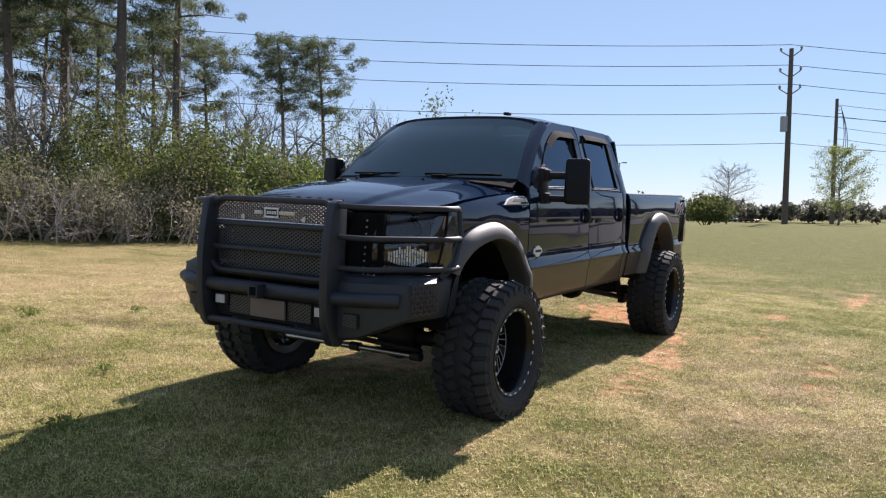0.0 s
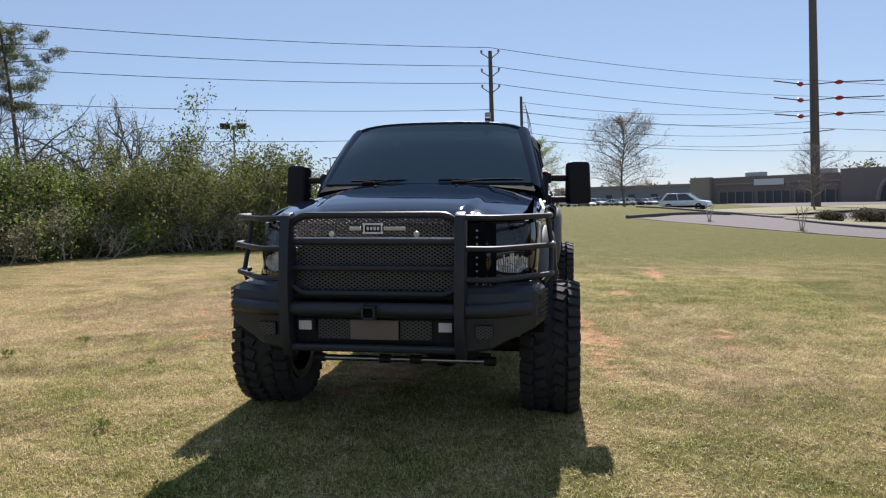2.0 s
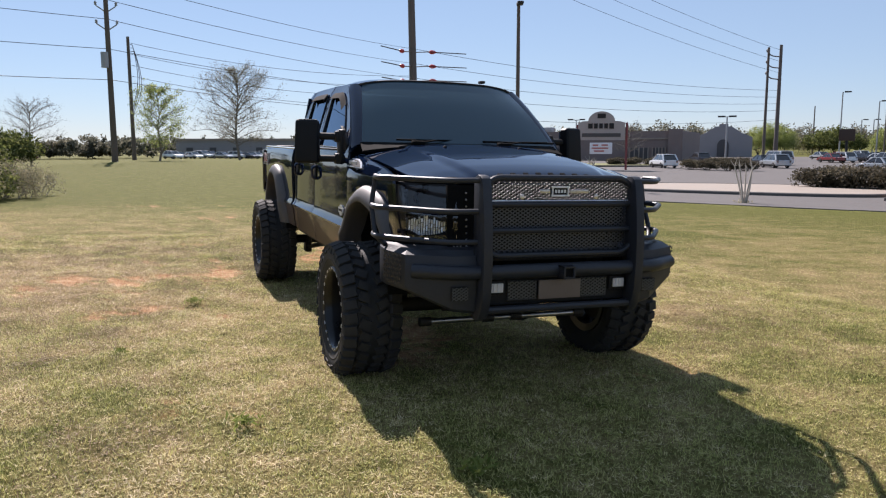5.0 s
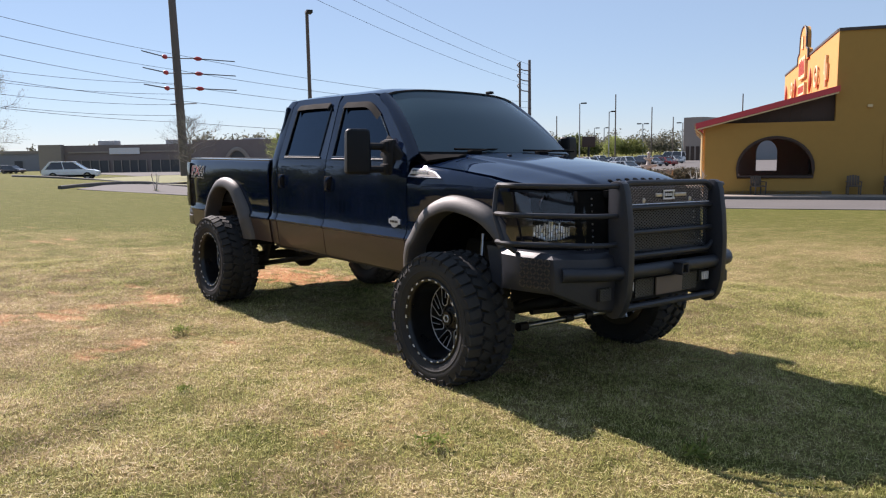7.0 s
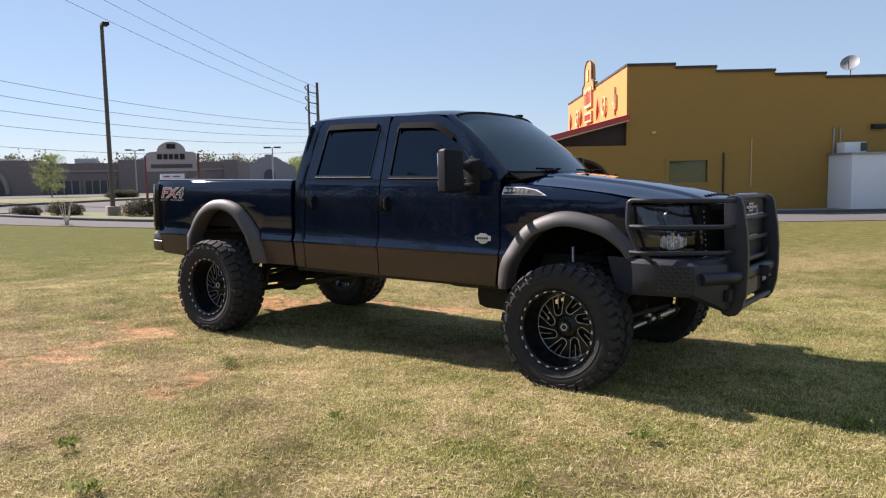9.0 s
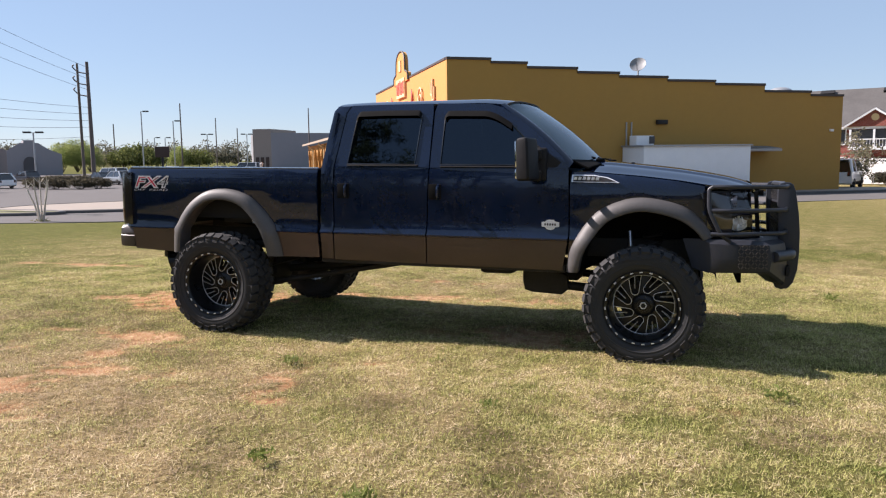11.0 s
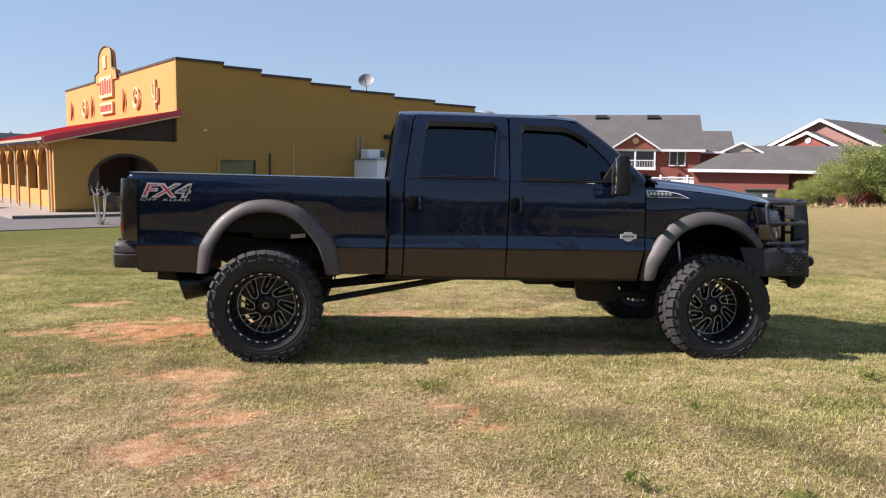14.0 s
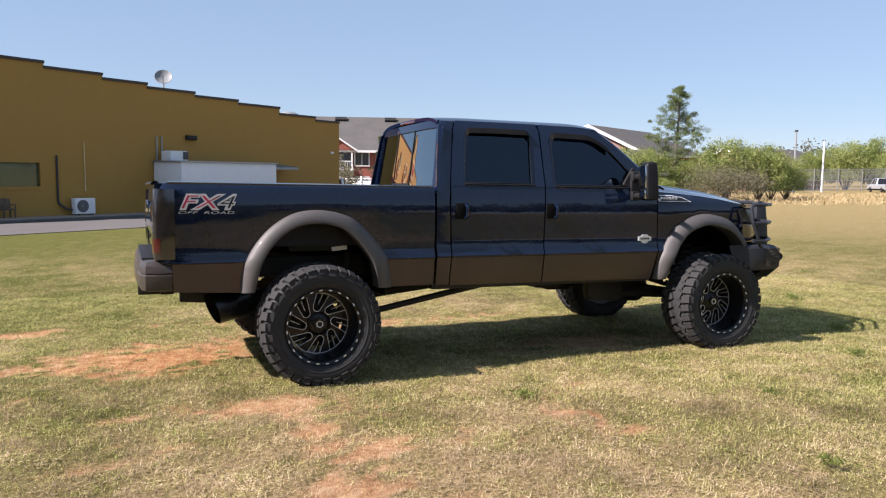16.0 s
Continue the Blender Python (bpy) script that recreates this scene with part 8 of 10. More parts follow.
for k, z in enumerate((15.8, 13.8, 11.8, 9.8)):
    for d_, nm in ((d_l, 0), (d_r, 1)):
        bm = bmesh.new()
        a = Vector((0, 0, z)) + d_ * 0.5
        b = a + d_ * 2.0 + Vector((0, 0, 0.15 if nm else -0.2))
        tube(bm, [a, b], 0.07, 6)
        part("insulator_link", bm, M["steel_pole"], pb)
        if k < 3:
            bm = bmesh.new()
            c = b + d_ * 1.3
            tube(bm, [b, b.lerp(c, 0.35), b.lerp(c, 0.7), c], 0.2, 8, radii=[0.08, 0.30, 0.26, 0.08])
            part("insulator", bm, M["insulator"], pb, "red insulator")
            bm = bmesh.new()
            tube(bm, [c, c + d_ * 5.0], 0.075, 6)
            part("clamp_rod", bm, M["wire"], pb)


def wire(a, b, sag, r=0.03, n=18, label="thin black power line wire"):
    bm = bmesh.new()
    a, b = Vector(a), Vector(b)
    tube(bm, [a.lerp(b, k / n) - Vector((0, 0, sag * 4 * (k / n) * (1 - k / n))) for k in range(n + 1)], r, 4)
    return tagged(part("wire", bm, M["wire"]), label, "wire", "power line wires")


for k, (h1, hb) in enumerate(((14.3, 16.2), (12.7, 14.2), (11.2, 12.2), (8.9, 10.2), (6.5, 7.4))):
    wire(z_at(P0, h1 + 0.4), z_at(P1, h1), 0.9)
    wire(z_at(P1, h1), z_at(PB, hb), 0.5)
    wire(z_at(PB, hb), z_at(PT, hb * 0.62 + 3), 1.2, 0.035)
for h in (38.5, 35.5, 32.5):
    wire(z_at(PB, h), z_at(PT, 20.5 - (38.5 - h) * 0.7), 1.5, 0.03)
for k in range(4):
    wire(z_at(P2, 14.2 - 1.3 * k), z_at((-94.0, 32.9), 12.5 - 1.4 * k), 1.1, 0.03)

# ---- monument sign (its lettering as plain bars) ----
sx, sy = polar(9.37, -0.66, 148.35, 86)
sg = empty("monument_sign", pose(sx, sy, gz(sx, sy) + 0.2, 0, 0, 58), "pale arched roadside sign on maroon posts", "sign")
bm = bmesh.new()
oul = [(-2.55, 3.1), (2.55, 3.1), (2.55, 5.0), (2.1, 5.15)] + [(1.45 * math.cos(t), 5.2 + 1.05 * math.sin(t)) for t in (math.pi * k / 12 for k in range(13))] + [(-2.1, 5.15), (-2.55, 5.0)]
prism(bm, oul, Matrix(((1, 0, 0, 0), (0, 0, 1, -0.2), (0, 1, 0, 0), (0, 0, 0, 1))), 0.4)
part("board", bm, M["sign_face"], sg, smooth=0)
for x in (-2.6, 2.75):
    bm = bmesh.new()
    cyl(bm, (x, 0, -0.5), (x, 0, 5.0 if x > 0 else 4.8), 0.13, 10)
    part("post", bm, M["sign_red"], sg)
bm = bmesh.new()
box(bm, (0, -0.1, 2.2), (2.45, 0.3, 1.25), bevel=0.03)
part("message_board", bm, M["white"], sg)
for k, (x, z, w_, h_) in enumerate(((0, 5.75, 0.9, 0.5), (-1.2, 4.65, 0.5, 0.55), (-0.6, 4.65, 0.4, 0.55), (-0.05, 4.65, 0.4, 0.55), (0.5, 4.65, 0.4, 0.55), (1.1, 4.65, 0.5, 0.6), (0, 3.65, 4.2, 0.4))):
    bm = bmesh.new()
    box(bm, (x, -0.23, z), (w_, 0.06, h_))
    part("sign_bar", bm, M["under"] if k < 6 else M["shingle"], sg, smooth=0)
for x, z, w_ in ((-0.6, 2.55, 0.6), (0.4, 2.55, 0.7), (-0.1, 2.22, 1.8), (-0.2, 1.9, 1.1)):
    bm = bmesh.new()
    box(bm, (x, -0.28, z), (w_, 0.04, 0.13))
    part("message_bar", bm, M["pepper"], sg, smooth=0)
bx, by = polar(4.3, -7.2, 128.53, 150)
sb = empty("dark_sign", pose(bx, by, gz(bx, by), 0, 0, 35), "dark square roadside sign on a post", "sign")
bm = bmesh.new()
box(bm, (0, 0, 4.45), (2.5, 0.4, 2.0), bevel=0.05)
part("board", bm, M["dark_wood"], sb)
bm = bmesh.new()
cyl(bm, (0, 0, -0.3), (0, 0, 3.5), 0.2, 8)
part("post", bm, M["under"], sb)
# tiered stone fountain on the planting island
fpx, fpy = polar(2.63, -7.6, 120.2, 62)
ft = empty("fountain", pose(fpx, fpy, gz(fpx, fpy)), "pale tiered stone fountain behind the planter wall", "fountain")
bm = bmesh.new()
lathe(bm, [(0.0, -0.1), (1.5, -0.1), (1.5, 0.75), (1.35, 0.8), (1.3, 0.7), (0.28, 0.7), (0.20, 1.25), (0.62, 1.35), (0.66, 1.48), (0.2, 1.45), (0.14, 1.85), (0.36, 1.95), (0.38, 2.05), (0.1, 2.05), (0.10, 2.3), (0.16, 2.4), (0.0, 2.55)], 24, "z")
part("basin", bm, M["sign_face"], ft, smooth=40)
wl_a, wl_b = Vector((*polar(2.63, -7.6, 117.6, 53.5), 0)), Vector((*polar(2.63, -7.6, 122.3, 54.0), 0))
pw = empty("planter_wall", None, "low tan block planter wall behind the clipped bushes", "wall")
bm = bmesh.new()
wall_between(bm, wl_a.xy, wl_b.xy, -1.4, 0.12, -0.4)
part("blockwork", bm, M["tan_block"], pw, smooth=0)
bm = bmesh.new()
wall_between(bm, wl_a.xy, wl_b.xy, 0.12, 0.22, -0.46)
part("cap", bm, M["concrete"], pw, smooth=0)

# pale gabled building beyond the shops
cx_, cy_ = polar(9.37, -0.66, 139.3, 190)
chapel = empty("gabled_building", pose(cx_, cy_, -1.2, 0, 0, 49.3), "pale gabled shop building with a dark arched entrance", "shop building")
bm = bmesh.new()
prism(bm, [(-6.4, 0), (6.4, 0), (6.4, 4.6), (4.0, 5.6), (1.8, 7.1), (1.0, 7.1), (1.0, 7.7), (-1.0, 7.7), (-1.0, 7.1), (-1.8, 7.1), (-4.0, 5.6), (-6.4, 4.6)], Matrix(((1, 0, 0, 0), (0, 0, 1, 0), (0, 1, 0, 0), (0, 0, 0, 1))), 12)
part("front", bm, M["store_grey"], chapel, smooth=0)
bm = bmesh.new()
prism(bm, [(-1.3, 0), (1.3, 0)] + [(1.3 * math.cos(t), 2.6 + 1.5 * math.sin(t)) for t in (math.pi * k / 10 for k in range(11))], Matrix(((1, 0, 0, 0), (0, 0, 1, -0.15), (0, 1, 0, 0), (0, 0, 0, 1))), 0.2)
part("arched_entrance", bm, M["mall_dark"], chapel, smooth=0)
bm = bmesh.new()
box(bm, (-11.5, 5, 1.6), (10.5, 9, 3.2))
part("side_wing", bm, M["mall"], chapel, smooth=0)

# ---- parked vehicles ----
def car(m, paint, kind="suv", label="white parked car"):
    L, W_, H = {"suv": (4.7, 1.86, 1.66), "sedan": (4.75, 1.82, 1.45), "big": (5.3, 2.02, 1.95), "pickup": (5.6, 1.95, 1.85), "van": (5.6, 2.0, 2.3)}[kind]
    c = empty("parked_car", m, label, "car", "parked cars")
    bm = bmesh.new()
    zb, zs, zt = 0.30, H * 0.58, H
    prof = [(-L / 2, zb + 0.1), (-L / 2 + 0.02, zs - 0.05), (-L / 2 + 0.15, zs), (L / 2 - 1.15, zs), (L / 2 - 0.35, zs - 0.10), (L / 2 - 0.06, zs - 0.22), (L / 2, zb + 0.12), (L / 2 - 0.1, zb), (-L / 2 + 0.1, zb)]
    rows = [[bm.verts.new((x, y * W_ / 2 * (0.97 if abs(y) == 1 else 1), z)) for x, z in prof] for y in (-1, -0.96, 0.96, 1)]
    for k, r_ in enumerate(rows):
        if k in (0, 3):
            for v in r_:
                v.co.z = zb + (v.co.z - zb) * 0.93 + 0.02
    for a, b in zip(rows, rows[1:]):
        for j in range(len(prof)):
            bm.faces.new((a[j], a[(j + 1) % len(prof)], b[(j + 1) % len(prof)], b[j]))
    bm.faces.new(rows[0])
    bm.faces.new(rows[-1])
    part("body", bm, paint, c, smooth=30)
    back = {"suv": -L / 2 + 0.12, "big": -L / 2 + 0.08, "sedan": -L / 2 + 0.85, "pickup": -0.3, "van": -L / 2 + 0.05}[kind]
    tb = {"suv": back + 0.62, "big": back + 0.25, "sedan": back + 0.75, "pickup": back + 0.2, "van": back + 0.1}[kind]
    fr = L / 2 - 1.1
    ft_ = fr - {"sedan": 0.95, "suv": 0.95}.get(kind, 0.7)
    def cabin(bm, o, z0, z1):
        rows = [[bm.verts.new((x, y * (W_ / 2 * k), z)) for x, z, k in ((back - o, z0, 0.94), (back + (tb - back) * 0.8, z1 - 0.10, 0.82), (tb + 0.3, z1, 0.78), (ft_ - 0.25, z1, 0.78), (ft_ + 0.1, z1 - 0.07, 0.80), (fr + o, z0, 0.94))] for y in (-1, 1)]
        a, b = rows
        for j in range(6):
            bm.faces.new((a[j], a[(j + 1) % 6], b[(j + 1) % 6], b[j]))
        bm.faces.new(a)
        bm.faces.new(b)
    bm = bmesh.new()
    cabin(bm, 0.0, zs - 0.03, zt - 0.05)
    part("glasshouse", bm, M["smoked"], c, "dark window glass", smooth=0)
    bm = bmesh.new()
    box(bm, ((tb + ft_) / 2, 0, zt - 0.03), (ft_ - tb + 0.1, W_ * 0.80, 0.07), bevel=0.03)
    part("roof", bm, paint, c)
    for s in (-1, 1):
        for xa, xb, r_ in ((back + 0.06, tb, 0.10), (fr, ft_, 0.045), ((back + fr) / 2, (tb + ft_) / 2, 0.035)):
            bm = bmesh.new()
            tube(bm, [(xa, s * W_ / 2 * 0.945, zs - 0.03), (xb, s * W_ / 2 * 0.785, zt - 0.05)], r_, 6)
            part("pillar", bm, paint, c)
        bm = bmesh.new()
        box(bm, (0, s * (W_ / 2 - 0.02), zb + 0.06), (L * 0.9, 0.06, 0.20), (0, 0, 0), 0.02)
        part("sill", bm, M["liner"], c, "black plastic sill")
    for x in (-L * 0.30, L * 0.31):
        for s in (-1, 1):
            wh = empty("wheel")
            wh.parent = c
            bm = bmesh.new()
            lathe(bm, [(0.20, -0.11), (0.31, -0.12), (0.345, -0.08), (0.345, 0.08), (0.31, 0.12), (0.2, 0.11)], 20, "y", Matrix.Translation((x, s * (W_ / 2 - 0.10), 0.345)))
            part("tyre", bm, M["rubber"], wh)
            bm = bmesh.new()
            lathe(bm, [(0.0, -0.09), (0.21, -0.10), (0.21, 0.10), (0.0, 0.09)], 14, "y", Matrix.Translation((x, s * (W_ / 2 - 0.10), 0.345)))
            part("rim", bm, M["steel"], wh)
    for s in (-1, 1):
        bm = bmesh.new()
        box(bm, (-L / 2 + 0.01, s * W_ * 0.40, zs - 0.15), (0.06, 0.2, 0.26), bevel=0.02)
        part("tail_lamp", bm, M["smoked_red"], c)
        bm = bmesh.new()
        box(bm, (L / 2 - 0.10, s * W_ * 0.37, zs - 0.27), (0.12, 0.34, 0.13), bevel=0.03)
        part("headlight", bm, M["milled"], c)
    return c


M["car_white"] = plain("white_car_paint", (0.72, 0.73, 0.74), 0.3, 0, 0.05, 1, coat=0.8)
M["car_silver"] = plain("silver_car_paint", (0.42, 0.44, 0.46), 0.3, 0.4, 0.08, 1, coat=0.8)
M["car_dark"] = plain("dark_car_paint", (0.02, 0.024, 0.035), 0.3, 0, 0.2, 1, coat=0.9)
M["car_red"] = plain("red_car_paint", (0.22, 0.015, 0.015), 0.3, 0, 0.1, 1, coat=0.9)


def car_at(az, d, ex, ey, turn, paint, kind, label, k=1.0):
    x, y = polar(ex, ey, az, d)
    c = car(pose(x, y, gz(x, y) + 0.01, 0, 0, turn), M[paint], kind, label)
    c.scale = (k, k, k)
    return c


car_at(171.4, 78, 9.4, 1.16, 66, "car_white", "suv", "white crossover on the far drive", 1.0)
q = uv(30.6, -3.0)
c_ = car(pose(q.x, q.y, gz(q.x, q.y) + 0.01, 0, 0, 72), M["car_white"], "big", "white full-size estate parked behind the restaurant")
c_.scale = (1.08, 1.08, 1.08)
e11, e12 = (4.3, -7.2), (2.63, -7.6)
first = car_at(123.9, 92, *e12, 175, "car_silver", "sedan", "silver saloon parked in the lot")
kinds = [("car_dark", "suv"), ("car_silver", "suv"), ("car_white", "sedan"), ("car_dark", "sedan"), ("car_white", "suv"), ("car_red", "sedan"), ("car_silver", "sedan")]
words = {"car_dark": "dark", "car_silver": "silver", "car_white": "white", "car_red": "dark red"}
protos = {}
rnd = random.Random(11)
spots = [(132.6, 108, 165), (131.5, 100, 160), (131.9, 114, 165), (137.1, 118, 160), (138.8, 96, 165)]
spots += [(122.3 + 0.9 * k + rnd.uniform(-.2, .2), 132 + rnd.uniform(-4, 6), 170 + rnd.uniform(-4, 4)) for k in range(8)] + [(122 + 1.1 * k, 160 + rnd.uniform(-4, 6), 165) for k in range(8)]
spots += [(172.2 + 0.66 * k + rnd.uniform(-.15, .15), 172 + rnd.uniform(-6, 6), 40 + rnd.uniform(-6, 6)) for k in range(12)] + [(-171.5 + 1.1 * k, 180 + 2 * k, 60) for k in range(5)]
for i, (az, d, tn) in enumerate(spots):
    pk = kinds[i % 7] if i > 4 else (("car_dark", "sedan"), ("car_silver", "suv"), ("car_white", "big"), ("car_dark", "suv"), ("car_white", "suv"))[i]
    ex, ey = e11 if i < 5 else (e12 if i < 21 else (9.3, 0.0))
    x, y = polar(ex, ey, az, d)
    m = pose(x, y, gz(x, y) + 0.01, 0, 0, tn)
    if pk in protos:
        copy_thing(protos[pk], m)
    else:
        protos[pk] = car(m, M[pk[0]], pk[1], f"{words[pk[0]]} {'crossover' if pk[1] != 'sedan' else 'saloon'} parked in the far lot")
car_at(37.0, 118, -1.4, -6.8, 60, "car_silver", "pickup", "pale pickup parked by the far fence")
x, y = polar(*e12, 122.3, 165)
c_ = car(pose(x, y, gz(x, y), 0, 0, 190), M["car_white"], "van", "white van parked by the box store")

# ---- plants ----
def leaf_object(name, centres, size, rng, material, parent=None, label="", long=1.7, spread=0.35, up=0.0):
    """Small pointed leaves, one at each centre, turned at random, as one mesh."""
    c = np.asarray(centres, dtype=float)
    k = len(c)
    d = rng.normal(size=(k, 3))
    d[:, 2] += up
    d /= np.linalg.norm(d, axis=1)[:, None]
    e = rng.normal(size=(k, 3))
    e -= d * np.sum(d * e, axis=1)[:, None]
    e /= np.linalg.norm(e, axis=1)[:, None]
    s = size * (1 + spread * rng.uniform(-1, 1, size=(k, 1)))
    w = s * 0.72
    v = np.stack([c - d * s * long * 0.5 - e * w * 0.5, c - d * s * long * 0.1 + e * w, c + d * s * long * 0.62 - e * w * 0.3], axis=1).reshape(-1, 3)
    me = bpy.data.meshes.new(name)
    me.vertices.add(3 * k)
    me.vertices.foreach_set("co", v.ravel())
    me.loops.add(3 * k)
    me.loops.foreach_set("vertex_index", np.arange(3 * k, dtype=np.int32))
    me.polygons.add(k)
    me.polygons.foreach_set("loop_start", np.arange(0, 3 * k, 3, dtype=np.int32))
    me.update()
    me.materials.append(material)
    ob = new(name, me)
    if parent is not None:
        ob.parent = parent
    if label:
        ob["label"] = label
    return ob


def clump_points(rng, n_clumps, per, rx, rz, z0, tight=0.16, hollow=0.55):
    """Points in uneven clumps round the outside of a crown."""
    out = []
    for _ in range(n_clumps):
        a, b = rng.uniform(0, 2 * math.pi), math.asin(rng.uniform(-0.55, 1))
        r = rng.uniform(hollow, 1.08)
        c = np.array([rx * r * math.cos(a) * math.cos(b), rx * r * math.sin(a) * math.cos(b), z0 + rz * r * math.sin(b)])
        out.append(c + rng.normal(size=(int(per * rng.uniform(0.5, 1.4)), 3)) * np.array([rx, rx, rz * 0.8]) * tight)
    return np.concatenate(out)


def stem_part(parent, rng, n, h, r, lean, mat, name="branching"):
    bm = bmesh.new()
    for _ in range(n):
        a = rng.uniform(0, 2 * math.pi)
        ln = rng.uniform(0.3, 1) * lean
        b = rng.uniform(0.0, 0.15) if n < 26 else lean * 1.1 * math.sqrt(rng.uniform(0, 1))
        hh = h * rng.uniform(0.6, 1)
        o = Vector((b * math.cos(a), b * math.sin(a), -0.1))
        a2 = a if n < 26 else rng.uniform(0, 2 * math.pi)
        ln *= 1.0 if n < 26 else 0.9
        p = [o, o + Vector((ln * 0.4 * math.cos(a2), ln * 0.4 * math.sin(a2), hh * 0.45)), o + Vector((ln * math.cos(a2 + 0.5), ln * math.sin(a2 + 0.5), hh))]
        rr = r if n < 26 else 0.014
        tube(bm, curve_pts(p, 4), rr, 4, radii=[rr * (1 - 0.75 * i / 8) for i in range(9)])
    return part(name, bm, mat, parent)


def shrub(seed, h, w, leaf, leaf_size, clumps, per, label, stems=9, bark="bark", hollow=0.5, tight=0.17):
    rng = np.random.default_rng(seed)
    ob = empty("shrub", None, label, "shrub")
    stem_part(ob, rng, stems, h * 0.8, 0.03 + 0.008 * h, w * 0.4, M[bark])
    pts = clump_points(rng, clumps, per, w / 2, h * 0.52, h * 0.50, tight, hollow)
    pts = pts[pts[:, 2] > 0.03]
    leaf_object("foliage", pts, leaf_size, rng, leaf, ob)
    return ob


def branch(bm, rng, p, d, ln, r, depth, tips, bend=0.35, n_kids=3, sides=5):
    p, d = Vector(p), Vector(d).normalized()
    pts = [p]
    for k in range(3):
        d = (d + Vector(rng.normal(size=3)) * bend * 0.35).normalized()
        pts.append(pts[-1] + d * ln / 3)
    tube(bm, pts, r, sides, radii=[r, r * 0.85, r * 0.72, r * 0.55], caps=False)
    if depth == 0:
        tips.append(pts[-1])
        return
    for k in range(n_kids):
        q = pts[-1] if k == 0 else pts[1 + (k % 2)].lerp(pts[2 + (k % 2)], rng.uniform(0, 1))
        dd = (d + Vector(rng.normal(size=3)) * (0.35 if k == 0 else 0.75) + Vector((0, 0, 0.15))).normalized()
        branch(bm, rng, q, dd, ln * rng.uniform(0.62, 0.85), r * 0.58, depth - 1, tips, bend, n_kids, max(3, sides - 1))


def brush(seed, h, w, leaf, leaf_size, leaves, label, stems=9, bark="brush_twig", low=0.0, spread=0.15):
    """A shrub grown from many forking stems, with small leaves round its twig ends."""
    rng = np.random.default_rng(seed)
    ob = empty("shrub", None, label, "shrub")
    bm = bmesh.new()
    tips = []
    for k in range(stems):
        a, b = rng.uniform(0, 2 * math.pi), w * 0.36 * math.sqrt(rng.uniform(0, 1))
        lean = rng.uniform(0.1, 0.7) * b / (w * 0.36) + 0.12
        hh = h * (1.0 - 0.40 * b / (w * 0.36)) * rng.uniform(0.75, 1.08)
        branch(bm, rng, (b * math.cos(a), b * math.sin(a), -0.08), (lean * math.cos(a), lean * math.sin(a), 1), hh * 0.40, 0.012 + 0.004 * h, 3, tips, 0.55, 3, 4)
    part("branching", bm, M[bark], ob)["kind"] = "stuff"
    t = np.array([list(p) for p in tips])
    wt = np.clip((t[:, 2] - low * h) / h, 0.02, 1) ** 0.8 * rng.uniform(0.1, 1, len(t)) ** 1.5
    idx = rng.choice(len(t), leaves, p=wt / wt.sum())
    drop = np.abs(rng.normal(size=(leaves, 1))) * np.array([[0, 0, -spread * 1.1]])
    pts = t[idx] + rng.normal(size=(leaves, 3)) * spread + drop
    leaf_object("foliage", pts[pts[:, 2] > 0.03], leaf_size, rng, leaf, ob)
    return ob


def bare_tree(seed, h, label, leaves=0, leaf="leaf_fresh", leaf_size=0.12, depth=5, trunk=0.16):
    rng = np.random.default_rng(seed)
    ob = empty("tree", None, label, "tree")
    bm = bmesh.new()
    tips = []
    branch(bm, rng, (0, 0, -0.1), (0, 0, 1), h * 0.30, h * 0.012 + trunk * 0.4, depth, tips, 0.3, 3, 7)
    part("trunk", bm, M["twig"], ob)
    if leaves:
        t = np.array([list(p) for p in tips])
        idx = rng.integers(0, len(t), leaves)
        leaf_object("crown", t[idx] + rng.normal(size=(leaves, 3)) * 0.15, leaf_size, rng, M[leaf], ob)
    return ob


